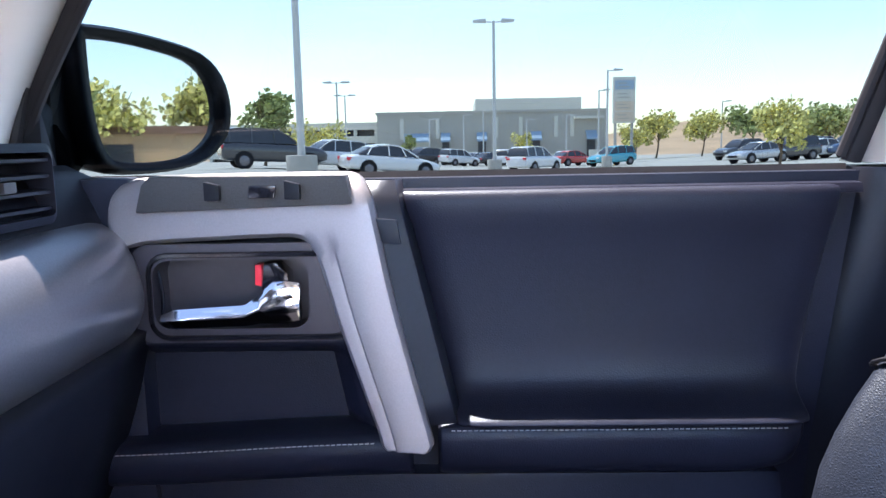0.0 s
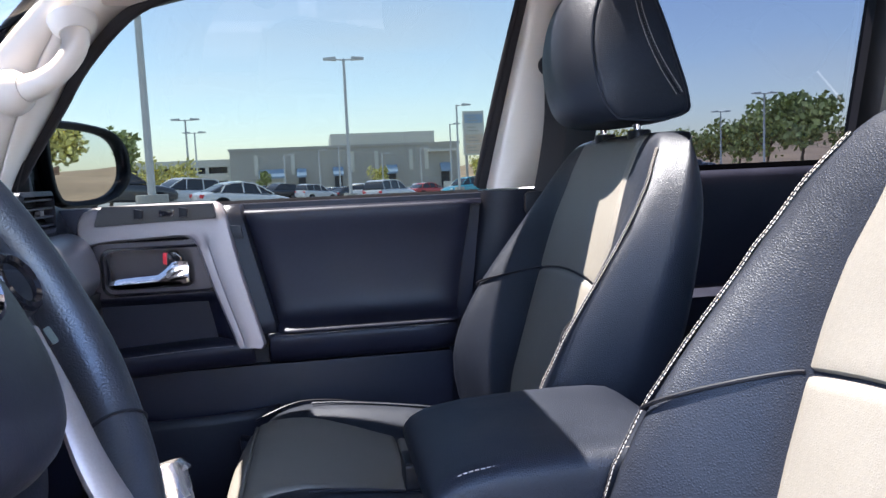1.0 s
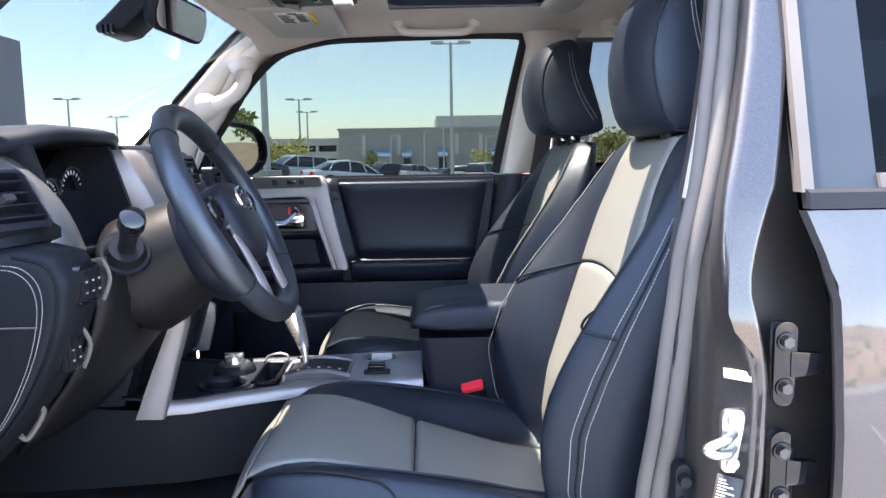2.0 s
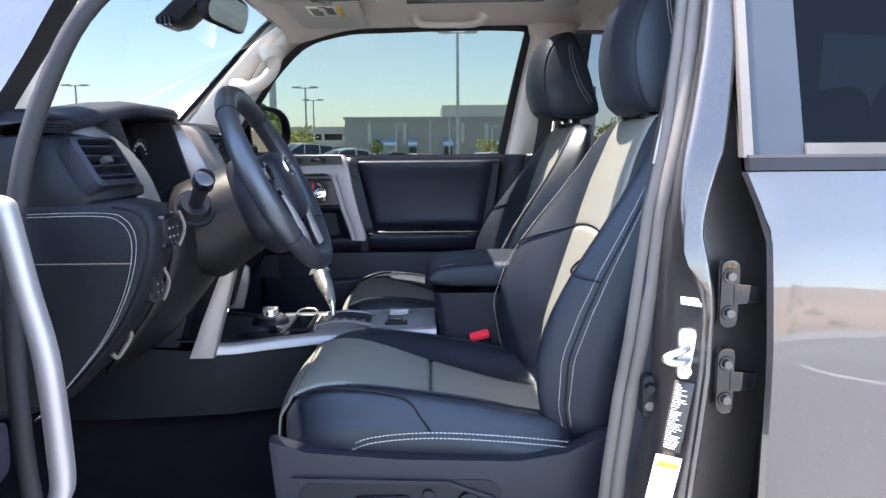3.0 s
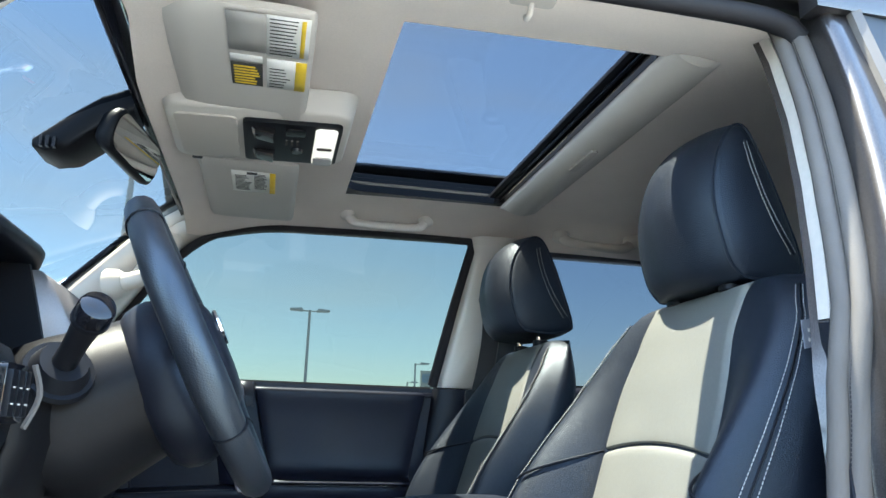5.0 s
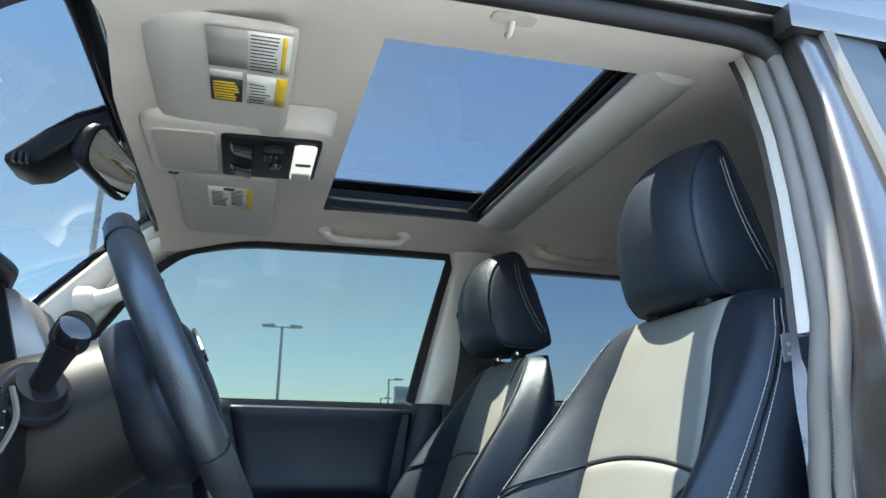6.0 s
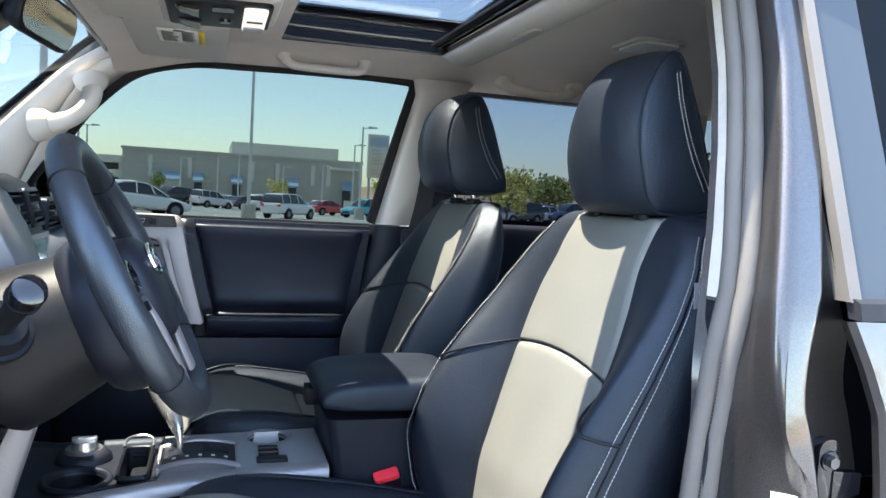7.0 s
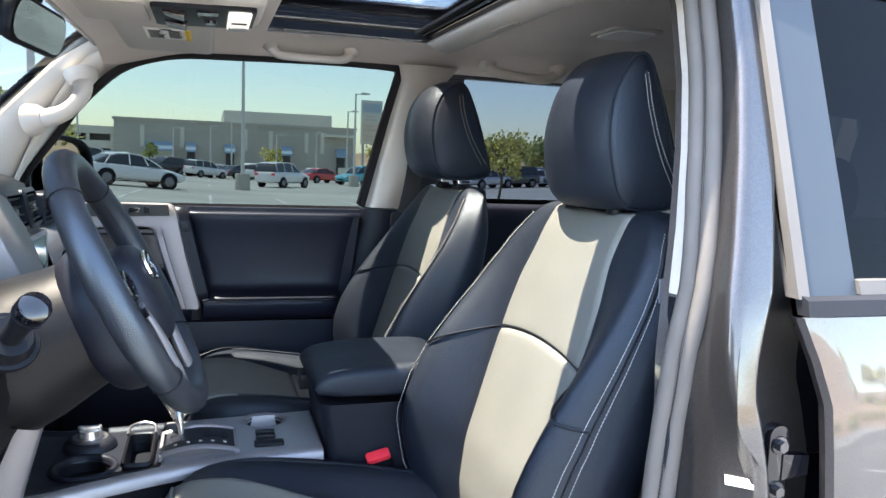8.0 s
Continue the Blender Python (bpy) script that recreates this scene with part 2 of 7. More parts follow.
LAMP = lamp_glow("dome_lamp", (1.0, 0.98, 0.94), 0.06)

# ---- the car's fixed shell ----
SR = (0.09, 0.50, -0.470, 0.380)      # the roof window's opening: x0, x1, y0, y1


def roof_z(x, y):
    z = 1.675 - 0.02 * (x - 0.6) ** 2 - 0.042 * smooth(0.42, 0.66, abs(y))
    return z - 0.05 * smooth(-0.05, -0.42, x)


def ceiling():
    xs = sorted(set(steps(-0.315, SR[0], 8) + [SR[0], SR[1]] + steps(SR[0], SR[1], 6) + steps(SR[1], 2.5, 14)))
    ys = sorted(set(steps(-0.652, SR[2], 6) + steps(SR[2], SR[3], 8) + steps(SR[3], 0.652, 8)))
    bm = bmesh.new()
    def front(x, y):
        return x + (0.014 + 0.032 * smooth(-0.20, -0.58, y)) * smooth(-0.05, -0.315, x)
    v = {(x, y): bm.verts.new((front(x, y), y, roof_z(x, y))) for x in xs for y in ys}
    for a, b in zip(xs, xs[1:]):
        for c, d in zip(ys, ys[1:]):
            if SR[0] - 1e-6 <= a and b <= SR[1] + 1e-6 and SR[2] - 1e-6 <= c and d <= SR[3] + 1e-6:
                continue
            bm.faces.new((v[a, c], v[a, d], v[b, d], v[b, c]))
    ob = finish(bm, "ceiling", HEADLINER)
    tagged(ob, "beige cloth headliner of the car with a roof window", "ceiling", kind="structure")
    # outer roof skin, with its own opening
    outer = bmesh.new()
    xs = [-0.36, -0.1, SR[0] - 0.05, SR[1] + 0.06, 1.2, 2.0, 2.6]
    ys = [-0.68, -0.60, SR[2] - 0.05, 0.0, SR[3] + 0.05, 0.60, 0.662]
    w = {(x, y): outer.verts.new((x, y, 1.785 - 0.06 * y * y - 0.008 * (x - 0.7) ** 2 - 0.10 * smooth(0.5, 0.69, abs(y)) - 0.05 * smooth(0.1, -0.36, x))) for x in xs for y in ys}
    for a, b in zip(xs, xs[1:]):
        for c, d in zip(ys, ys[1:]):
            if a >= SR[0] - 0.06 and b <= SR[1] + 0.07 and c >= SR[2] - 0.06 and d <= SR[3] + 0.06:
                continue
            outer.faces.new((w[a, c], w[b, c], w[b, d], w[a, d]))
    ob = finish(outer, "roof", PAINT, solid=0.012)
    tagged(ob, "dark grey painted steel roof of the car", "roof", kind="structure")


def roof_window():
    t = thing("window_sunroof", "closed glass sunroof with a black frame", "sunroof", kind="structure")
    x0, x1, y0, y1 = SR

    def ring(a, b, z0, z1, name, mat, label=""):
        inner = rounded(x0 + a, x1 - a, y0 + a, y1 - a, 0.05, 5)
        outer = rounded(x0 - b, x1 + b, y0 - b, y1 + b, 0.008, 5)
        bm = bmesh.new()
        rows = [[(*p, z0) for p in outer], [(*p, z0) for p in inner], [(*p, z1) for p in inner], [(*p, z1) for p in outer], [(*p, z0) for p in outer]]
        rings(rows, bm, caps=False)
        part(name, bm, mat, t, label)
    ring(-0.004, 0.030, 1.681, 1.700, "seal", BLACK, "black rubber seal")
    ring(-0.026, 0.05, 1.715, 1.725, "frame", BLACK)
    ring(-0.034, 0.05, 1.728, 1.738, "rail", BLACK)
    # added strip on the driver's side only: moves the sunlight's edge on the seat inboard
    part("border", box(x0 - 0.05, x1 + 0.06, y0 - 0.05, y0 + 0.048, 1.7405, 1.7435), GLOSSY, t, "black strip added under the glass to shade the driver's seat")
    part("guide", box(x1 - 0.040, x1 - 0.004, y0 + 0.01, y1 - 0.01, 1.692, 1.700), BLACK, t, "black rear guide", bevel=0.002)
    for k in range(2):
        part("guide_rib", box(x1 - 0.014 - 0.014 * k, x1 - 0.009 - 0.014 * k, y0 + 0.01, y1 - 0.01, 1.684, 1.692), GLOSSY, t, bevel=0.001)
    part("pane", box(x0 - 0.05, x1 + 0.06, y0 - 0.05, y1 + 0.05, 1.745, 1.749), ROOFGLASS, t, "blue-tinted glass", sm=False).visible_shadow = False
    # the drawn-back shade behind the opening
    bm = sheet(lambda u, v: (SR[1] - 0.004 + 0.105 * u, v + 0.02 * u, 1.676 - 0.020 * math.sin(math.pi * min(u * 1.02, 1.0)) ** 0.8 * smooth(y0 - 0.035, y0 - 0.018, v) * smooth(y1 + 0.02, y1 - 0.01, v)), steps(0, 1, 14), [y0 - 0.034, y0 - 0.028, y0 - 0.02, y0 - 0.01] + steps(y0, y1 - 0.02, 12) + [y1 - 0.01, y1, y1 + 0.01, y1 + 0.018])
    part("shade", bm, BEIGE, t, "beige sliding shade drawn back", solid=0.004)
    part("shade_grip", prism(rounded(SR[1] + 0.034, SR[1] + 0.052, -0.11, 0.01, 0.006), "z", 1.650, 1.660), TRIM, t, "shallow finger grip", bevel=0.003)


POST = [(0.42, 0.455), (0.60, 0.462), (0.75, 0.475), (0.90, 0.492), (1.05, 0.503), (1.15, 0.512), (1.22, 0.526), (1.30, 0.550), (1.40, 0.575), (1.50, 0.594), (1.60, 0.602), (1.64, 0.60)]


def side_y(z):
    """How far out the car's side stands at a height."""
    return lerp([(0.40, 0.86), (0.70, 0.905), (0.95, 0.905), (1.10, 0.885), (1.22, 0.858), (1.64, 0.70)], z)


def side_pillars():
    # front pillar trims, mirrored
    for s, nm in ((1, "passenger"), (-1, "driver")):
        top = [(-0.20, 0.585, 1.625), (-0.315, 0.60, 1.60), (-0.385, 0.615, 1.515), (-0.45, 0.635, 1.40), (-0.50, 0.67, 1.30), (-0.545, 0.70, 1.20)]
        low = [(-0.27, 0.56, 1.68), (-0.345, 0.57, 1.655), (-0.50, 0.59, 1.505), (-0.65, 0.61, 1.355), (-0.72, 0.63, 1.29), (-0.80, 0.66, 1.20)]
        top, low = spline(top, 4), spline(low, 4)
        rows = []
        for a, b in zip(top, low):
            m = (a + b) / 2 + Vector((0.01, -0.035, -0.005))
            back = (a + b) / 2 + Vector((-0.03, 0.06, 0.02))
            rows.append([(p.x, s * p.y, p.z) for p in (a, a * 0.7 + m * 0.3 + Vector((0, -0.012, 0)), m, b * 0.7 + m * 0.3 + Vector((0, -0.012, 0)), b, back)])
        tagged(finish(rings(rows), "a_pillar_trim", BEIGE, sub=1), "beige moulded trim on the windscreen pillar", "pillar trim", kind="structure")
        edge = [(p.x - 0.006, s * (p.y + 0.004), p.z + 0.004) for p in low]
        tagged(finish(tube(edge, 0.008, 8), "windscreen_edge", GLOSSY), "black painted side border of the windscreen", "trim", kind="structure")
        # painted pillar outside
        rows = [[(p.x - 0.0, s * (p.y + 0.035), p.z + 0.02), (q.x, s * (q.y + 0.05), q.z + 0.03), (q.x - 0.03, s * (q.y + 0.10), q.z + 0.0), (p.x - 0.02, s * (p.y + 0.10), p.z - 0.01)] for p, q in zip(top, low)]
        tagged(finish(rings(rows), "a_pillar", PAINT), "dark grey painted windscreen pillar", "pillar", kind="structure")
    edge = [(-0.20, 0.600, 1.618), (-0.28, 0.622, 1.580), (-0.37, 0.655, 1.495), (-0.43, 0.686, 1.415), (-0.515, 0.728, 1.305), (-0.560, 0.752, 1.225)]
    near = [(-0.21, 0.550, 1.634), (-0.325, 0.565, 1.606), (-0.395, 0.580, 1.521), (-0.46, 0.600, 1.406), (-0.51, 0.632, 1.306), (-0.555, 0.662, 1.209)]
    bm = rings([[p, tuple((Vector(p) + Vector(q)) / 2 + Vector((0.004, -0.008, -0.002))), q] for p, q in zip(spline(near, 4), spline(edge, 4))], closed=False)
    tagged(finish(bm, "a_pillar_return", BEIGE, solid=0.004), "beige inner return of the windscreen pillar", "pillar trim", kind="structure")
    # painted rails above the doors
    for s in (1, -1):
        bm = box(-0.34, 2.5, min(s * 0.640, s * (0.70 - 0.034 * (s > 0))), max(s * 0.640, s * (0.70 - 0.034 * (s > 0))), 1.660, 1.745)
        tagged(finish(bm, "roof_rail", PAINT, bevel=0.02), "dark grey painted roof rail of the car body", "rail", kind="structure")
    # centre pillar, passenger side: light trim above, dark below
    def pil(z, y0, x0, x1, s=1):
        return [(x0, s * (y0 + 0.012), z), (x0 + 0.02, s * (y0 - 0.008), z), ((x0 + x1) / 2, s * (y0 - 0.014), z), (x1 - 0.02, s * (y0 - 0.008), z), (x1, s * (y0 + 0.012), z), (x1, s * (y0 + 0.08), z), (x0, s * (y0 + 0.08), z)]
    rows = [pil(z, 0.725 - 0.375 * (z - 1.22), x0, x1) for z, x0, x1 in ((1.222, 0.420, 0.53), (1.35, 0.442, 0.56), (1.5, 0.468, 0.59), (1.60, 0.488, 0.62), (1.64, 0.476, 0.65))]
    tagged(finish(rings(rows), "b_pillar_trim", BEIGE, sharp=70), "light beige upper trim of the centre pillar", "pillar trim", kind="structure")
    rows = [pil(z, y, x0, x1) for z, y, x0, x1 in ((0.45, 0.74, 0.33, 0.52), (0.8, 0.74, 0.335, 0.52), (1.0, 0.735, 0.36, 0.52), (1.218, 0.727, 0.405, 0.53))]
    tagged(finish(rings(rows), "b_pillar_lower_trim", PLASTIC, sharp=70), "dark plastic lower trim of the centre pillar", "pillar trim", kind="structure")
    # centre pillar, driver side: trims, then the painted post that the camera passes
    for zs, mat, nm, lab in (((1.222, 1.30, 1.40, 1.50, 1.60, 1.64), TRIM, "b_pillar_trim", "light beige upper trim of the centre pillar"), ((0.45, 0.75, 0.90, 1.05, 1.218), PLASTIC, "b_pillar_lower_trim", "dark plastic lower trim of the centre pillar")):
        rows = []
        for z in zs:
            x, y = lerp(POST, z), -side_y(z)
            rows.append([(x - 0.024, y + 0.090, z), (x - 0.027, y + 0.105, z), (x - 0.016, y + 0.128, z), (x + 0.05, y + 0.135, z), (x + 0.10, y + 0.12, z), (x + 0.10, y + 0.10, z), (x - 0.01, y + 0.09, z)])
        tagged(finish(rings(rows), nm, mat, sharp=60), lab, "pillar trim", kind="structure")


def driver_post():
    t = thing("b_pillar", "dark grey painted centre pillar with latch striker and door hinges", "pillar", kind="structure")
    def face(z, high, low):
        """A point of the post's section: high and low hold (back from the line, in from the skin)."""
        k = lerp([(1.0, 1.0), (1.03, 0.95), (1.06, 0.72), (1.12, 0.30), (1.18, 0.10), (1.24, 0.0)], z)
        return (lerp(POST, z) + high[0] + (low[0] - high[0]) * k, -side_y(z) + high[1] + (low[1] - high[1]) * k, z)
    rows = []
    for z in steps(0.42, 1.0, 8) + steps(1.02, 1.26, 12) + steps(1.29, 1.64, 10):
        r = lerp([(0.9, 0.052), (1.03, 0.050), (1.08, 0.038), (1.125, 0.026), (1.185, 0.031), (1.24, 0.040), (1.30, 0.037), (1.40, 0.033), (1.50, 0.029), (1.64, 0.026)], z)
        row = [face(z, h, l) for h, l in (((-0.03, 0.115), (-0.03, 0.115)), ((-0.008, 0.066), (-0.004, 0.092)), ((-0.004, 0.058), (0.000, 0.062)), ((-0.008, 0.050), (0.006, 0.044)), ((-0.010, 0.044), (0.010, 0.0385)), ((-0.0105, 0.041), (0.012, 0.0366)), ((-0.0132, 0.019), (0.0310, 0.0188)), ((-0.0135, 0.016), (0.033, 0.0170)), ((-0.0125, 0.009), (0.037, 0.0115)), ((-0.0085, 0.0045), (0.0405, 0.0085)), ((-0.003, 0.0025), (0.044, 0.0080)))]
        deep = lerp([(1.06, 0.050), (1.22, 0.040), (1.26, 0.028)], z)
        row += [(lerp(POST, z) + max(r + dx, 0.002 + 0.044 * smooth(1.10, 1.03, z) + 0.1 * (dx + 0.03)), -side_y(z) + dy, z) for dx, dy in ((-0.030, 0.0027), (-0.004, 0.0028), (-0.001, 0.0032), (0.003, 0.0055), (0.006, 0.012), (0.010, deep), (0.05, deep + 0.012), (0.12, 0.075), (0.12, 0.115))]
        rows.append(row)
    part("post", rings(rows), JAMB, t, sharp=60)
    # sealing strip round the door opening: round lobe, cloth lip and the stitched joint between them
    def strip(z, table):
        dx, dy = lerp([(r[0], r[1]) for r in table], z), lerp([(r[0], r[2]) for r in table], z)
        return (lerp(POST, z) + dx, -side_y(z) + dy, z)
    zs = steps(0.42, 1.64, 30)
    lobe = [strip(z, ((0.42, -0.030, 0.100), (0.88, -0.027, 0.098), (1.06, -0.010, 0.097), (1.24, -0.009, 0.060), (1.36, -0.017, 0.052), (1.64, -0.017, 0.052))) for z in zs]
    lip = [strip(z, ((0.42, -0.048, 0.102), (0.88, -0.044, 0.102), (1.06, -0.027, 0.104), (1.24, -0.021, 0.075), (1.36, -0.031, 0.067), (1.64, -0.031, 0.067))) for z in zs]
    seal = part("door_seal", tube(lobe, 0.0115, 12), SEAL, t, "grey rubber door seal")
    part("seal_lip", tube(lip, 0.0105, 10), SEAL, seal, "cloth-covered lip of the seal")
    part("stitching", stitches([((a[0] + b[0]) / 2 - 0.004, (a[1] + b[1]) / 2 - 0.0075, a[2]) for a, b in zip(lobe, lip)], 0.0045, 0.0008), RUBBER, seal)
    head = [(0.588, -0.658, 1.610), (0.555, -0.656, 1.632), (0.45, -0.656, 1.638), (0.10, -0.656, 1.636), (-0.10, -0.656, 1.624), (-0.24, -0.668, 1.585), (-0.364, -0.715, 1.475), (-0.425, -0.752, 1.35), (-0.466, -0.778, 1.20), (-0.487, -0.790, 1.0), (-0.475, -0.798, 0.70), (-0.42, -0.80, 0.545)]
    part("door_seal", tube(spline(head, 5), 0.015, 10), RUBBER, t, "black rubber seal round the door opening")
    # striker
    z = 0.952
    x = lerp(POST, z)
    y = -side_y(z)
    st = part("striker", prism(rounded(x + 0.010, x + 0.036, z - 0.036, z + 0.038, 0.009), "y", y + 0.020, y + 0.029), STEEL, t, "zinc-plated latch striker plate", bevel=0.002)
    part("loop", tube(spline([(x + 0.024, y + 0.022, z + 0.010), (x + 0.010, y + 0.004, z + 0.010), (x - 0.006, y - 0.002, z + 0.007), (x - 0.016, y - 0.003, z + 0.001), (x - 0.004, y - 0.002, z - 0.005), (x + 0.012, y + 0.006, z - 0.007), (x + 0.024, y + 0.022, z - 0.007)], 5), 0.0055, 10), STEEL, st, "zinc-plated striker loop")
    for dz in (-0.025, 0.026):
        part("bolt", disc((x + 0.023, y + 0.021, z + dz), (0, -1, 0), 0.008, 0.007, 0.004, 16), STEEL, st)
    # hinges of the rear door: rounded body-painted leaves with two washered bolts each
    for z0, zb in ((1.036, (1.063, 1.009)), (0.906, (0.933, 0.879))):
        leaf = rounded(0.571, 0.599, z0 - 0.050, z0 + 0.050, 0.013)
        leaf = [(a - 0.006 * math.exp(-((b - z0) / 0.012) ** 2) * (1 if a > 0.585 else -1), b) for a, b in leaf]
        # leaf, arm and washers gloss black: the recess's shade put into their colour
        h = part("hinge", prism(leaf, "y", -0.866, -0.850), GLOSSY, t, "door hinge in gloss black for the recess's shade", bevel=0.004)
        part("hinge_arm", prism([(0.590, z0 - 0.016), (0.628, z0 - 0.012), (0.628, z0 + 0.012), (0.590, z0 + 0.016)], "y", -0.868, -0.854), GLOSSY, h, bevel=0.003)
        for b in zb:
            part("washer", disc((0.584, -0.8655, b), (0, -1, 0), 0.0115, 0.0105, 0.003, 20), GLOSSY, h)
            part("bolt", disc((0.584, -0.868, b), (0, -1, 0), 0.0072, 0.0066, 0.007, 6), BOLT, h)
    # courtesy-lamp switch low on the post
    bz = part("door_switch", prism(rounded(0.471, 0.491, 0.840, 0.906, 0.010), "y", -0.836, -0.812), BLACK, t, "black door switch housing", bevel=0.004)
    part("button", disc((0.481, -0.836, 0.888), (-0.1, -1, 0), 0.0085, 0.0065, 0.012, 16), BLACK, bz)
    part("screw", disc((0.481, -0.836, 0.859), (0, -1, 0), 0.0075, 0.007, 0.003, 16), BOLT, bz)


def stickers():
    def sticker(name, label, x0, x1, z0, z1, lean, mat, bars):
        t = thing(name, label, "sticker")
        def P(u, v, lift=0.0):
            z = z0 + (z1 - z0) * v
            x = x0 + (x1 - x0) * u + lean * v
            return (x, -side_y(z) + 0.0300 - 0.020 * u - lift, z)
        part("backing", sheet(lambda u, v: P(u, v, 0.0), steps(0, 1, 2), steps(0, 1, 4)), mat, t, solid=0.0008)
        for u0, u1, v0, v1, m in bars:
            part("bar", sheet(lambda u, v: P(u, v, 0.0014), (u0, u1), (v0, v1)), m, t, solid=0.0004)
    sticker("sticker", "white vehicle sticker with grey print on the door post", 0.514, 0.537, 1.022, 1.033, 0.0, WHITE, [(0.08, 0.30, 0.2, 0.8, material("faint_ink", (0.55, 0.55, 0.57), 0.7, vary=0.05))])
    rnd = random.Random(5)
    rows = [(0.08, 0.35 + 0.5 * rnd.random(), v, v + 0.012, WHITE) for v in steps(0.04, 0.94, 26)]
    sticker("sticker", "black certification sticker with dense white print on the door post", 0.488, 0.510, 0.808, 0.912, 0.018, INK, rows)
    sticker("sticker", "white tyre-pressure sticker on the door post", 0.452, 0.484, 0.66, 0.800, 0.030, WHITE, [(0.1, 0.9, 0.88, 0.95, YELLOW), (0.1, 0.7, 0.5, 0.53, INK), (0.1, 0.8, 0.4, 0.43, INK)])


def rear_door(s):
    """A closed rear door; s is -1 for the driver's side."""
    nm = "rear_door"
    t = thing(nm, "closed dark grey rear door with privacy glass", "car door", "rear doors")
    edge = [(0.42, 0.60), (0.70, 0.628), (1.05, 0.632), (1.13, 0.632), (1.19, 0.608), (1.214, 0.600)]
    bm = sheet(lambda u, v: (lerp(edge, v) + u * (1.50 - lerp(edge, v)), s * (side_y(v) + 0.008 + 0.006 * math.sin(math.pi * u) - 0.004 * smooth(0.03, 0.0, u)), v),
               [0, 0.006, 0.02, 0.05] + steps(0.1, 1, 10), steps(0.42, 1.10, 10) + [1.13, 1.16, 1.19, 1.205, 1.212])
    part("skin", bm, PAINT, t)
    rows = [[(lerp(edge, z), s * (side_y(z) + 0.008), z), (lerp(edge, z) - 0.006, s * (side_y(z) + 0.001), z), (lerp(edge, z) - 0.002, s * (side_y(z) - 0.012), z), (lerp(edge, z) + 0.03, s * (side_y(z) - 0.02), z)] for z in steps(0.42, 1.212, 16)]
    part("leading_edge", rings(rows, closed=False), PAINT, t, "folded bright edge of the door skin")
    part("belt_moulding", prism([(s * 0.856, 1.214), (s * 0.874, 1.214), (s * 0.870, 1.232), (s * 0.860, 1.236), (s * 0.850, 1.232)], "x", 0.602, 1.52), RUBBER, t, "grey belt moulding")
    # window frame post, sash and glass
    def fy(z, d=0.0):
        return s * (side_y(z) + 0.004 + d)
    zs = steps(1.232, 1.645, 8)
    rows = [[(0.612 + 0.055 * (z - 1.22), fy(z), z), (0.688 + 0.05 * (z - 1.22), fy(z, -0.004), z), (0.688 + 0.05 * (z - 1.22), fy(z, -0.02), z), (0.612 + 0.055 * (z - 1.22), fy(z, -0.02), z)] for z in zs]
    part("frame_post", rings(rows), material("satin_frame", (0.036, 0.043, 0.052), 0.45, spec=0.16, vary=0.04), t, "satin slate-coloured frame post")
    rows = [[(0.598 + 0.055 * (z - 1.22), fy(z, 0.002), z), (0.610 + 0.055 * (z - 1.22), fy(z, 0.006), z), (0.610 + 0.055 * (z - 1.22), fy(z, -0.02), z), (0.598 + 0.055 * (z - 1.22), fy(z, -0.02), z)] for z in zs]
    part("weatherstrip", rings(rows), TAUPE, t, "taupe rubber strip on the leading edge")
    part("sash", prism([(s * 0.845, 1.236), (s * 0.858, 1.236), (s * 0.852, 1.252), (s * 0.838, 1.252)], "x", 0.69, 1.36), SEAL, t)
    part("pane", sheet(lambda u, v: (u, fy(v, -0.012), v), steps(0.60, 1.38, 2), steps(1.20, 1.655, 6)), PRIVACY, t, "dark privacy glass").visible_shadow = False
    rows = [[(1.36 - 0.12 * (z - 1.22), fy(z), z), (1.44 - 0.2 * (z - 1.22), fy(z), z), (1.44 - 0.2 * (z - 1.22), fy(z, -0.04), z), (1.36 - 0.12 * (z - 1.22), fy(z, -0.04), z)] for z in zs]
    part("rear_post", rings(rows), BLACK, t, "black rear window post")
    part("top_rail", box(0.57, 1.42, min(s * 0.68, s * 0.715), max(s * 0.68, s * 0.715), 1.625, 1.66), PAINT, t, bevel=0.006)
    # inner panel
    bm = sheet(lambda u, v: (u, s * (lerp([(0.45, 0.74), (0.86, 0.74), (0.90, 0.68), (0.96, 0.67), (0.98, 0.71), (1.10, 0.74), (1.20, 0.735), (1.235, 0.75)], v)), v), steps(0.66, 1.40, 6), [0.45, 0.86, 0.90, 0.94, 0.96, 0.98, 1.10, 1.18, 1.22, 1.238])
    part("inner_panel", bm, VINYL, t, "black vinyl inner panel", solid=0.01)
    part("belt_cap", box(0.665, 1.40, min(s * 0.745, s * 0.85), max(s * 0.745, s * 0.85), 1.20, 1.236), PLASTIC, t, bevel=0.006)


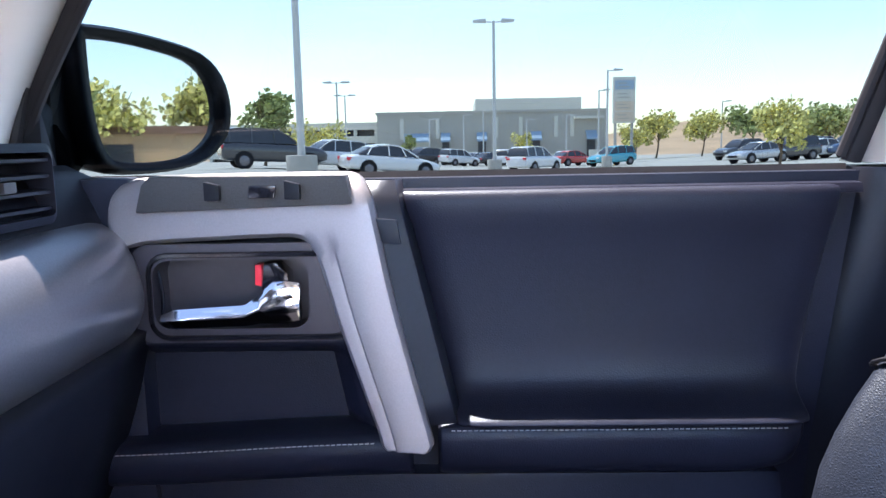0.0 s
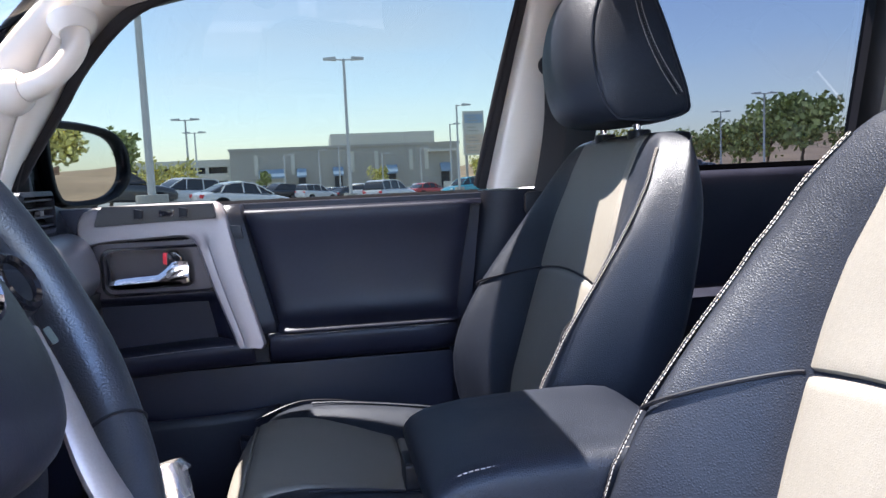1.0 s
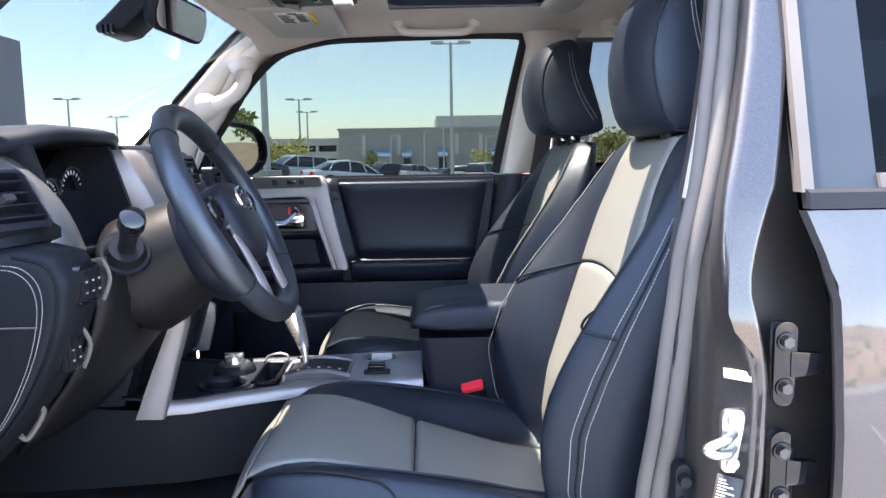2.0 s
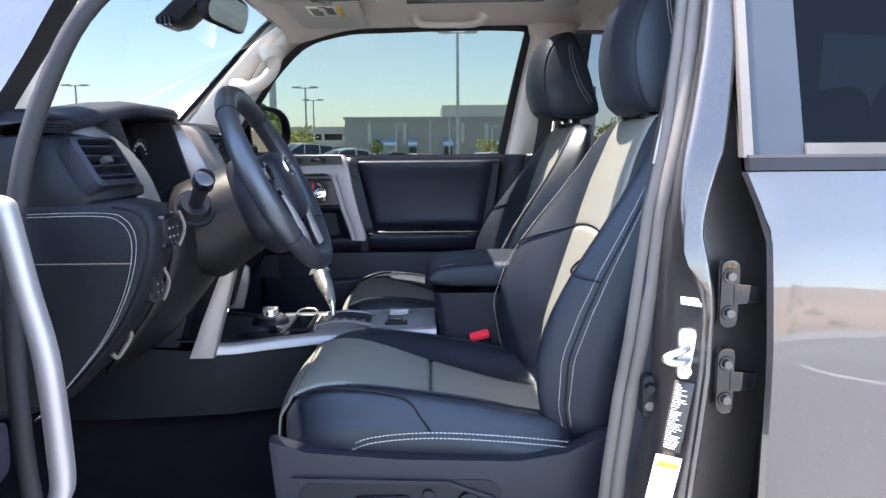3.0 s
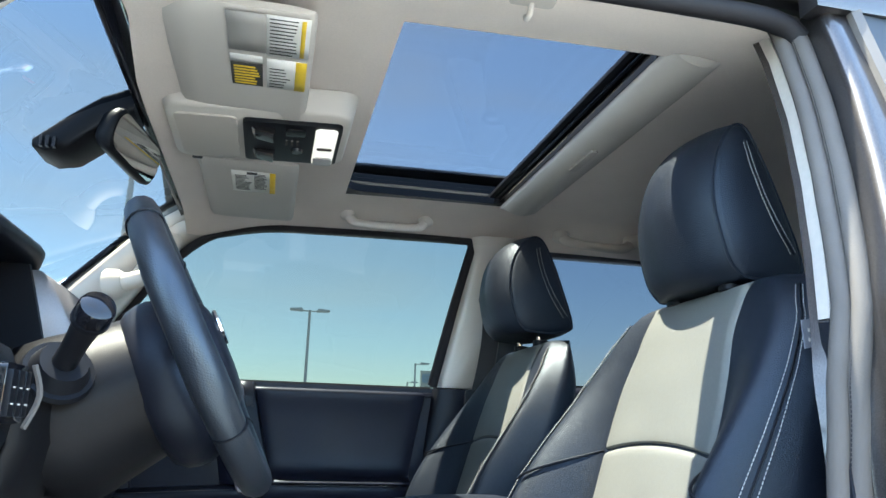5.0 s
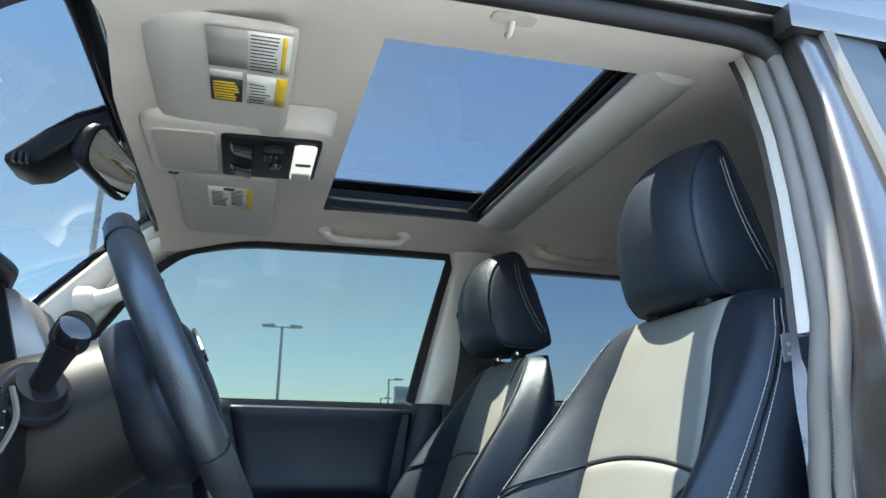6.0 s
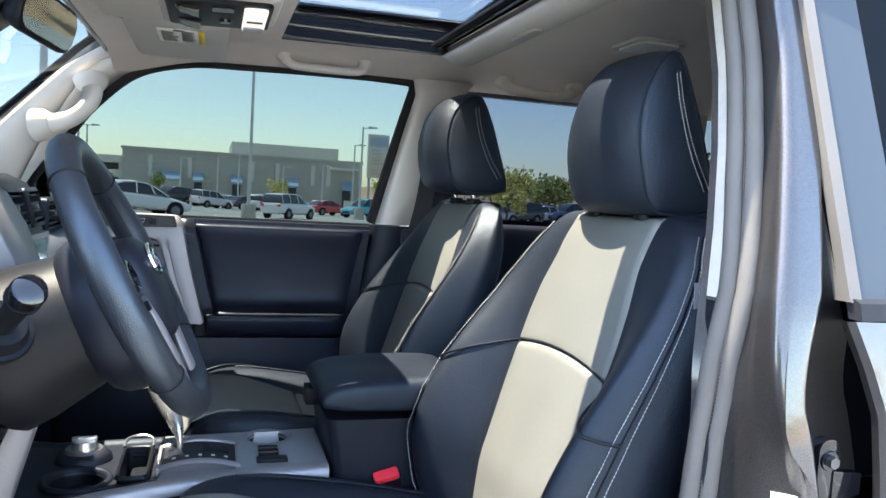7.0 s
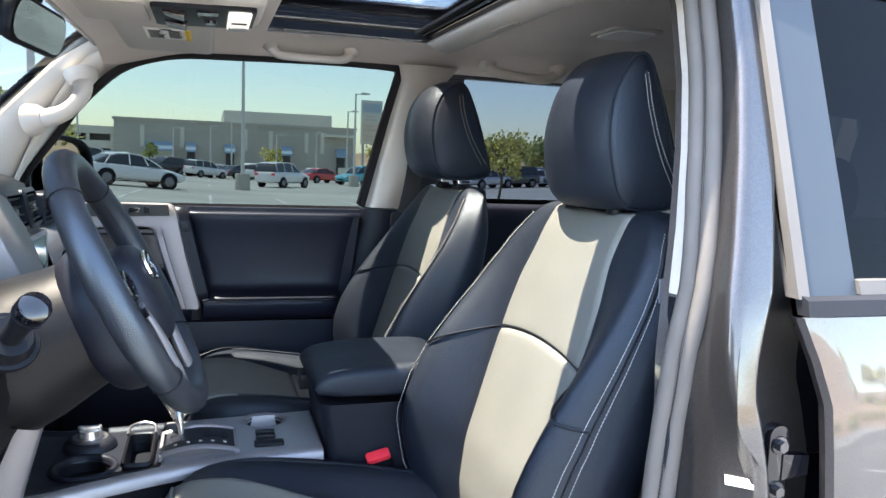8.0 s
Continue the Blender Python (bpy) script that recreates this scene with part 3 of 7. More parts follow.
def shell_rest():
    # floor, tunnel, sill and the closed ends of the body
    bm = sheet(lambda u, v: (u, v, 0.52 + 0.13 * smooth(0.27, 0.21, abs(v)) + 0.25 * smooth(-0.55, -0.95, u)), steps(-1.0, 2.4, 34), steps(-0.80, 0.80, 20))
    tagged(finish(bm, "floor", CARPET, solid=0.01), "black carpet on the car's floor", "floor", kind="structure")
    for s in (-1, 1):
        bm = box(-0.65, 2.4, min(s * 0.79, s * 0.885), max(s * 0.79, s * 0.885), 0.36, 0.53)
        tagged(finish(bm, "door_sill", PAINT, bevel=0.02), "dark grey painted door sill", "sill", kind="structure")
        bm = box(-0.62, 0.44, min(s * 0.74, s * 0.80), max(s * 0.74, s * 0.80), 0.525, 0.545)
        tagged(finish(bm, "scuff_plate", BLACK, bevel=0.004), "black plastic scuff plate on the door sill", "scuff plate", kind="structure")
        # body behind the rear doors, and its quarter window
        bm = sheet(lambda u, v: (u, s * (side_y(v) + 0.004), v), steps(1.505, 2.6, 8), steps(0.42, 1.24, 8))
        tagged(finish(bm, "quarter_panel", PAINT, solid=0.01), "dark grey rear quarter of the car body", "body panel", kind="structure")
        bm = sheet(lambda u, v: (u, s * (side_y(v) - 0.01), v), steps(1.44, 2.25, 3), steps(1.22, 1.65, 5))
        g = tagged(finish(bm, "window_quarter", PRIVACY), "dark privacy glass of the rear quarter", "window", kind="structure")
        g.visible_shadow = False
        rows = [[(2.24 - 0.1 * (z - 1.2), s * (side_y(z)), z), (2.6 - 0.25 * (z - 1.2), s * (side_y(z)), z), (2.6 - 0.25 * (z - 1.2), s * (side_y(z) - 0.12), z), (2.24 - 0.1 * (z - 1.2), s * (side_y(z) - 0.10), z)] for z in steps(1.2, 1.66, 5)]
        tagged(finish(rings(rows), "d_pillar", BEIGE), "beige trimmed rear pillar", "pillar", kind="structure")
        rows = [[(1.40 - 0.12 * (z - 1.2), s * (side_y(z) - 0.06), z), (1.52 - 0.15 * (z - 1.2), s * (side_y(z) - 0.06), z), (1.52 - 0.15 * (z - 1.2), s * (side_y(z) - 0.11), z), (1.40 - 0.12 * (z - 1.2), s * (side_y(z) - 0.11), z)] for z in steps(1.2, 1.66, 5)]
        tagged(finish(rings(rows), "c_pillar", BEIGE), "beige trimmed pillar behind the rear door", "pillar", kind="structure")
        bm = box(1.40, 2.55, min(s * 0.70, s * 0.76), max(s * 0.70, s * 0.76), 0.5, 1.22)
        tagged(finish(bm, "cargo_side", PLASTIC, bevel=0.02), "dark plastic side lining of the cargo bay", "lining", kind="structure")
        # front wing and firewall side
        bm = box(-2.2, -0.66, min(s * 0.70, s * 0.89), max(s * 0.70, s * 0.89), 0.45, 1.10)
        tagged(finish(bm, "front_wing", PAINT, bevel=0.05), "dark grey painted front wing", "body panel", kind="structure")
        bm = box(-0.95, -0.60, min(s * 0.73, s * 0.80), max(s * 0.73, s * 0.80), 0.50, 1.20)
        tagged(finish(bm, "kick_panel", PLASTIC, bevel=0.01), "dark plastic footwell side panel", "lining", kind="structure")
    bm = box(2.50, 2.62, -0.82, 0.82, 0.45, 1.16)
    tagged(finish(bm, "tailgate", PLASTIC, bevel=0.02), "dark plastic lining of the tailgate", "tailgate", kind="structure")
    g = tagged(finish(sheet(lambda u, v: (2.60 - 0.25 * (v - 1.15), u, v), (-0.70, 0.70), (1.15, 1.62)), "window_tailgate", PRIVACY), "dark privacy glass of the tailgate", "window", kind="structure")
    g.visible_shadow = False
    tagged(finish(box(-0.99, -0.95, -0.74, 0.74, 0.5, 1.15), "firewall", CARPET), "black carpeted bulkhead in the footwell", "bulkhead", kind="structure")
    bm = sheet(lambda u, v: (u, v, 1.10 - 0.05 * (u + 1.1) ** 2 + 0.03 * math.cos(v * 3)), steps(-2.2, -1.02, 6), steps(-0.72, 0.72, 8))
    tagged(finish(bm, "bonnet", PAINT, solid=0.02), "dark grey painted bonnet", "bonnet", kind="structure")
    # windscreen
    def ws(u, v):
        x = -0.300 - 0.78 * u - 0.06 * (1 - (v / 0.66) ** 2) * smooth(0.0, 0.3, u)
        return (x, v * (1 + 0.12 * u), 1.655 - 0.55 * u)
    g = part("window_windscreen", sheet(ws, steps(0, 1, 8), steps(-0.62, 0.62, 12)), CLEAR)
    g.visible_shadow = False
    tagged(g, "clear laminated windscreen", "windscreen", kind="structure")
    bm = sheet(lambda u, v: tuple(Vector(ws(u, v)) + Vector((0.012, 0, -0.012))), (0.0, 0.012, 0.024, 0.036), steps(-0.60, 0.60, 12))
    tagged(finish(bm, "windscreen_frit", GLOSSY, solid=0.002), "black painted border of the windscreen", "trim", kind="structure")


ceiling()
roof_window()
side_pillars()
driver_post()
stickers()
rear_door(-1)
rear_door(1)
shell_rest()

# ---- seats ----
BACK = [(0.70, 0.40), (0.80, 0.395), (0.88, 0.408), (1.00, 0.450), (1.09, 0.480), (1.18, 0.508), (1.26, 0.538), (1.30, 0.560), (1.315, 0.585)]
HALF = [(0.70, 0.24), (0.85, 0.268), (1.00, 0.278), (1.10, 0.279), (1.18, 0.274), (1.24, 0.258), (1.285, 0.226), (1.315, 0.185)]
BOLSTER = [(0.70, 0.04), (0.80, 0.080), (0.90, 0.112), (0.97, 0.112), (1.03, 0.098), (1.09, 0.072), (1.15, 0.042), (1.20, 0.022), (1.26, 0.006), (1.32, 0.0)]
INS = [(0.72, 0.105), (0.84, 0.126), (0.92, 0.136), (1.00, 0.148), (1.08, 0.153), (1.12, 0.153), (1.17, 0.146), (1.23, 0.130), (1.31, 0.124)]
PIPE = {True: 0.945, False: 0.868}      # the piping's place across the bolster, outboard and inboard


def back_x(y, z):
    """The backrest's front face, y from the seat's middle."""
    w = lerp(HALF, z)
    k = abs(y) / w
    bulge = lerp(BOLSTER, z)
    bulge *= 1.0 if y > 0 else 0.74
    edge = lerp(INS, z) / w
    return lerp(BACK, z) - bulge * smooth(edge - 0.01, 0.85, k) + (bulge + 0.035) * smooth(0.87, 1.02, k)


def seat(s, name, label, driver):
    """A front seat. s: which side of the seat is inboard (+1 or -1 in y)."""
    cy = -0.430 if driver else 0.352
    dx = 0.0 if driver else -0.008
    cdx = 0.0 if driver else 0.02

    def bx(y, z):
        return back_x(y, z) + dx
    t = thing(name, label, "car seat", "front seats", at=(0.15, cy, 0.52))
    base = Vector((0.15, cy, 0.52))

    def put(nm, bm, mat, lab="", parent=None, **k):
        ob = part(nm, bm, mat, parent or t, lab, **k)
        if parent is None:
            ob.matrix_parent_inverse = Matrix.Translation(-base)
        return ob

    # backrest
    zs = [0.70, 0.76, 0.82, 0.90, 0.97, 1.04, 1.10, 1.16, 1.21, 1.25, 1.28, 1.30, 1.312]
    ks = [-1, -0.985, -0.955, -0.92, -0.88, -0.84, -0.79, -0.73, -0.67, -0.61, -0.55, -0.48, -0.36, -0.2, 0, 0.2, 0.36, 0.48, 0.55, 0.61, 0.67, 0.73, 0.79, 0.84, 0.88, 0.92, 0.955, 0.985, 1]
    rows = []
    for z in zs:
        w = lerp(HALF, z)
        thick = lerp([(0.70, 0.13), (1.0, 0.13), (1.2, 0.105), (1.315, 0.06)], z)
        xb = lerp(BACK, z) + thick + dx
        front = [(bx(k * w, z), cy + k * w, z) for k in ks]
        rear = [(xb - 0.035, cy + w * 1.0, z), (xb - 0.005, cy + 0.8 * w, z), (xb, cy, z), (xb - 0.005, cy - 0.8 * w, z), (xb - 0.035, cy - w * 1.0, z)]
        rows.append(front + rear)
    put("backrest", rings(rows), LEATHER, "black leather-covered backrest", sub=1)
    # pale inserts
    def ins(z0, z1, nm):
        def P(u, v):
            z = z0 + (z1 - z0) * v
            w = lerp(INS, z)
            y = w * u
            edge = max(abs(u), abs(2 * v - 1))
            zz = z + 0.014 * (1 - u * u) * (v if nm == "lower_insert" else (1 - v))
            return (bx(y, zz) - 0.0035 + 0.0055 * smooth(0.95, 1.0, edge), cy + y, zz)
        return put(nm, sheet(P, [-1, -0.98, -0.95] + steps(-0.9, 0.9, 12) + [0.95, 0.98, 1], [0, 0.02, 0.04] + steps(0.08, 0.92, 12) + [0.96, 0.98, 1]), GREY, "pale grey leather insert", solid=0.003)
    ins(0.755, 1.072, "lower_insert")
    ins(1.075, 1.304, "upper_insert")
    # the cross seam runs on from the insert's corners over the bolsters to the piping
    for k in (-1, 1):
        line, pipe = [], PIPE[k == -s]
        for q in steps(0, 1, 14):
            z = 1.0745 - 0.050 * q ** 1.4
            y = k * (lerp(INS, 1.0745) + (lerp(HALF, 1.03) * pipe - lerp(INS, 1.0745)) * q)
            line.append((bx(y, z) - 0.0022, cy + y, z))
        put("cross_seam", tube(line, 0.0022, 6), BLACK, "dark cross seam")
    # seam from the insert's corner to the edge, and stitched bolster edges
    for k in (-1, 1):
        line, pipe = [], PIPE[k == -s]
        for z in steps(0.76, 1.285, 40):
            w = lerp(HALF, z)
            line.append((bx(k * w * pipe, z) - 0.001, cy + k * w * pipe, z))
        put("piping", tube(line, 0.0016, 6), BLACK)
        off = [(bx(k * lerp(HALF, p[2]) * (pipe - 0.009), p[2]) - 0.002, cy + k * lerp(HALF, p[2]) * (pipe - 0.009), p[2]) for p in line]
        off2 = [(bx(k * lerp(HALF, p[2]) * (pipe + 0.009), p[2]) - 0.002, cy + k * lerp(HALF, p[2]) * (pipe + 0.009), p[2]) for p in line]
        bm = stitches(off, 0.0055, 0.0007)
        put("stitching", stitches(off2, 0.0055, 0.0007, bm=bm), THREAD, "double white stitching")
    if driver:
        tg = put("tag", prism([(0.522, 1.198), (0.552, 1.206), (0.550, 1.236), (0.520, 1.230)], "y", cy - 0.2705, cy - 0.2685), material("tag_cloth", (0.16, 0.17, 0.20), 0.8, vary=0.05), "small grey woven tag")
        for z in (1.210, 1.221):
            part("bar", box(0.527, 0.545, cy - 0.2713, cy - 0.2705, z - 0.004, z), TRIM, tg)
    # cushion
    xs = [-0.128, -0.122, -0.105, -0.07, -0.02, 0.05, 0.13, 0.22, 0.30, 0.37, 0.42]
    def top(x, y):
        k = abs(y) / 0.262
        z = lerp([(-0.13, 0.755), (-0.12, 0.785), (-0.10, 0.804), (-0.06, 0.816), (0.0, 0.813), (0.08, 0.795), (0.15, 0.776), (0.30, 0.735), (0.42, 0.715)], x)
        return z + (0.022 + 0.030 * smooth(-0.05, 0.3, x)) * smooth(0.46, 0.78, k) * smooth(-0.13, 0.05, x) - 0.055 * smooth(0.86, 1.0, k) ** 1.5
    rows = []
    for x in xs:
        w = 0.262 - 0.035 * smooth(-0.02, -0.13, x)
        rows.append([(x + cdx + (0.02 * (k * k) if x < -0.1 else 0), cy + k * w, top(x, k * 0.262)) for k in ks] + [(x + cdx, cy + w, 0.70), (x + cdx, cy + 0.8 * w, 0.66), (x + cdx, cy - 0.8 * w, 0.66), (x + cdx, cy - w, 0.70)])
    put("cushion", rings(rows), LEATHER, "black leather-covered cushion", sub=1)
    def cins(x0, x1, w0, w1, nm):
        def P(u, v):
            x = x0 + (x1 - x0) * v
            w = w0 + (w1 - w0) * v
            e = max(abs(u), abs(2 * v - 1))
            return (x + cdx, cy + u * w, top(x, u * w) + 0.004 - 0.006 * smooth(0.93, 1, e))
        return put(nm, sheet(P, steps(-1, -0.9, 2) + steps(-0.8, 0.8, 8) + steps(0.9, 1, 2), steps(0, 0.06, 2) + steps(0.12, 0.88, 6) + steps(0.94, 1, 2)), GREY, "pale grey leather insert", solid=0.004)
    cins(-0.100, 0.148, 0.178, 0.130, "front_insert")
    cins(0.152, 0.40, 0.130, 0.100, "rear_insert")
    # the insert turns down over the cushion's front
    lip = [(-0.100, 0.804 + 0.004), (-0.118, 0.792), (-0.131, 0.772), (-0.1335, 0.745), (-0.1335, 0.70), (-0.132, 0.665)]
    lip = spline([(p[0], 0, p[1]) for p in lip], 3)
    put("insert_lip", sheet(lambda u, v: (lip[v].x + cdx + 0.02 * (u * 0.72) ** 2 * smooth(-0.10, -0.118, lip[v].x), cy + u * (0.178 + 0.02 * v / len(lip)), lip[v].z - (0.004 if abs(u) > 0.99 else 0)), [-1, -0.97] + steps(-0.9, 0.9, 8) + [0.97, 1], range(len(lip))), GREY, "pale grey leather insert", solid=0.004)
    bs = spline([(-0.085, cy - s * 0.198, top(-0.085, 0.198) + 0.001), (0.0, cy - s * 0.225, top(0.0, 0.225) + 0.001), (0.10, cy - s * 0.236, top(0.10, 0.236) + 0.001), (0.135, cy - s * 0.250, top(0.135, 0.250) + 0.001), (0.150, cy - s * 0.2635, 0.768)], 8)
    put("seam", tube(bs, 0.002, 6), BLACK)
    for k in (-1, 1):
        line = [(x + cdx, cy + k * 0.205, top(x, 0.205) + 0.0012) for x in steps(0.0, 0.38, 30)]
        put("piping", tube(line, 0.0022, 6), LEATHER)
    line = spline([(0.005, cy - s * 0.257, 0.738), (0.05, cy - s * 0.264, 0.758), (0.15, cy - s * 0.266, 0.766), (0.28, cy - s * 0.264, 0.757), (0.385, cy - s * 0.262, 0.745)], 10)
    bm = stitches(line, 0.007)
    put("side_stitching", stitches([(p[0], p[1] - s * 0.002, p[2] - 0.009) for p in line], 0.007, bm=bm), THREAD, "double white stitching")
    # plastic shield and adjusters on the outer side, and the frame down to the floor
    for k, nm in ((-s, "side_shield"), (s, "inner_shield")):
        out = [(-0.125, 0.764), (-0.105, 0.757), (-0.06, 0.742), (0.10, 0.728), (0.30, 0.722), (0.38, 0.735), (0.44, 0.765), (0.475, 0.775), (0.47, 0.66), (0.44, 0.58), (0.0, 0.575), (-0.11, 0.60)]
        bm = prism(out, "y", min(cy + k * 0.245, cy + k * 0.285), max(cy + k * 0.245, cy + k * 0.285))
        sh = put(nm, bm, PLASTIC, "dark moulded plastic seat side", bevel=0.012)
        if k == -s and driver:
            y = cy + k * 0.289
            part("switch_recess", prism(rounded(-0.075, 0.27, 0.61, 0.69, 0.03), "y", y + 0.002, y + 0.006), BLACK, sh, "recessed switch panel", bevel=0.002)
            for nm2, o in (("switch", rounded(0.02, 0.115, 0.645, 0.665, 0.009)), ("switch", rounded(0.135, 0.155, 0.625, 0.675, 0.008))):
                p = part(nm2, prism(o, "y", y - 0.006, y + 0.006), BLACK, sh, "black power-seat switch", bevel=0.003)
            part("switch", disc((0.215, y + 0.006, 0.648), (0, -1, 0), 0.024, 0.021, 0.012, 24), BLACK, sh, "round lumbar switch")
            part("ridge", prism([(-0.085, 0.700), (0.18, 0.690), (0.26, 0.66), (0.262, 0.652), (0.18, 0.684), (-0.085, 0.693)], "y", y - 0.004, y + 0.004), PLASTIC, sh)
    for yy in (-0.2, 0.2):
        put("rail", box(-0.08, 0.42, cy + yy - 0.025, cy + yy + 0.025, 0.515, 0.60), BLACK, "black steel seat rail", bevel=0.004)
    # headrest
    prof = [(0.50, 1.322), (0.472, 1.345), (0.456, 1.40), (0.455, 1.455), (0.470, 1.51), (0.503, 1.551), (0.545, 1.568), (0.575, 1.555), (0.600, 1.50), (0.622, 1.42), (0.640, 1.352), (0.634, 1.328), (0.58, 1.318)]
    prof = [(p.x, p.y) for p in spline([(*p, 0) for p in prof + prof[:1]], 5)[:-1]]
    c = Vector((0.55, 1.43))
    hz = -0.014 if driver else 0.006

    def hx(x):
        return x + (0.036 if driver else -0.010) * (1 - 0.6 * smooth(0.455, 0.65, x))

    def hp(a, q, p):
        """A point of the headrest: a is how far off the middle, q shrinks the outline p."""
        side = abs(a) / 0.112
        x, z = c.x + (p[0] - c.x) * q, c.y + (p[1] - c.y) * q
        return (hx(x) + 0.030 * min(side, 1.0) ** 2.4 * smooth(0.60, 0.46, x), cy + a * (1.0 - 0.22 * smooth(1.36, 1.60, z)), z + hz)
    DOME = [(0.0, 0.1265), (0.3, 0.1260), (0.6, 0.1240), (0.80, 0.1205), (0.90, 0.1170), (0.945, 0.1125)]
    body = [(0.112 * k, 1.0 - 0.045 * abs(k) ** 4) for k in steps(-1, 1, 20)]
    cap = [(lerp(DOME, q), q) for q in (0.93, 0.90, 0.84, 0.74, 0.6, 0.4, 0.2, 0.03)]
    rows = [[hp(a, q, p) for p in prof] for a, q in [(-a, q) for a, q in reversed(cap)] + body + cap]
    hr = put("headrest", rings(rows), LEATHER, "black leather headrest", sharp=100)

    def gusset(x, z, k):
        """The side panel's face at a place on it."""
        d = Vector((x, z)) - c
        ratio = 0.0
        for p, q in zip(prof, prof[1:] + prof[:1]):
            n = Vector((q[1] - p[1], p[0] - q[0]))
            ratio = max(ratio, n.dot(d) / n.dot(Vector(p) - c))
        return (hx(x) + 0.030 * smooth(0.60, 0.46, x), cy + k * (lerp(DOME, ratio) + 0.0012) * (1.0 - 0.22 * smooth(1.36, 1.60, z)), z + hz)
    for k in (-1, 1):
        part("piping", tube([hp(k * 0.1135, 0.951, p) for p in prof], 0.0026, 6, closed=True), LEATHER, hr)
        arc = [(p.x, p.z) for p in spline([(0.545, 0, 1.532), (0.550, 0, 1.49), (0.564, 0, 1.445), (0.586, 0, 1.40), (0.612, 0, 1.360)], 10)]
        bm = stitches([gusset(x, z, k) for x, z in arc], 0.005, 0.0007)
        part("stitching", stitches([gusset(x + 0.011, z + 0.003, k) for x, z in arc], 0.005, 0.0007, bm=bm), THREAD, hr, "double white stitching")
        part("side_seam", tube([gusset(x + 0.0055, z + 0.0015, k) for x, z in arc], 0.0012, 5), BLACK, hr)
    for k in (-1, 1):
        y = cy + k * 0.072
        put("post", tube([(0.575, y, 1.27), (0.560, y, 1.345)], 0.0062, 10), CHROME, "chrome headrest post")
        put("post_guide", prism(rounded(0.551, 0.585, y - 0.016, y + 0.016, 0.012), "z", 1.300, 1.3165), BLACK, "black post guide", bevel=0.003)
    return t


seat(1, "driver_seat", "black leather car seat with pale grey inserts and white stitching", True)
seat(-1, "passenger_seat", "black and pale grey leather car seat beside the passenger door", False)


def rear_seat():
    t = thing("rear_bench", "black leather rear bench seat with headrests", "car seat", at=(1.3, 0, 0.52))
    inv = Matrix.Translation((-1.3, 0, -0.52))
    for y in (-0.36, 0.36):
        rows = []
        for z, x, w in ((0.72, 1.22, 0.30), (0.9, 1.25, 0.335), (1.1, 1.31, 0.33), (1.2, 1.35, 0.31), (1.235, 1.38, 0.27)):
            rows.append([(x, y - w, z), (x - 0.03, y - w * 0.8, z), (x, y - w * 0.4, z), (x, y + w * 0.4, z), (x - 0.03, y + w * 0.8, z), (x, y + w, z), (x + 0.13, y + w, z), (x + 0.15, y, z), (x + 0.13, y - w, z)])
        part("backrest", rings(rows), LEATHER, t, sub=1).matrix_parent_inverse = inv
        rows = []
        for x, z in ((0.78, 0.72), (0.80, 0.80), (0.88, 0.83), (1.1, 0.80), (1.28, 0.78)):
            rows.append([(x, y - 0.33, 0.66), (x, y - 0.34, z - 0.04), (x, y - 0.27, z + 0.01), (x, y, z), (x, y + 0.27, z + 0.01), (x, y + 0.34, z - 0.04), (x, y + 0.33, 0.66)])
        part("cushion", rings(rows), LEATHER, t, sub=1).matrix_parent_inverse = inv
    for y in (-0.40, 0.0, 0.40):
        rows = []
        for k, q in ((-1, 0.75), (-0.92, 0.93), (-0.6, 1), (0.6, 1), (0.92, 0.93), (1, 0.75)):
            rows.append([(1.40 + q * a, y + 0.125 * k, 1.335 + q * b) for a, b in ((-0.06, -0.09), (-0.07, 0.02), (-0.03, 0.09), (0.03, 0.09), (0.06, 0.0), (0.04, -0.09))])
        h = part("headrest", rings(rows), LEATHER, t, "black leather headrest", sub=1)
        h.matrix_parent_inverse = inv
        for d in (-0.05, 0.05):
            part("post", tube([(1.41, y + d, 1.20), (1.41, y + d, 1.27)], 0.006, 8), CHROME, t).matrix_parent_inverse = inv


rear_seat()


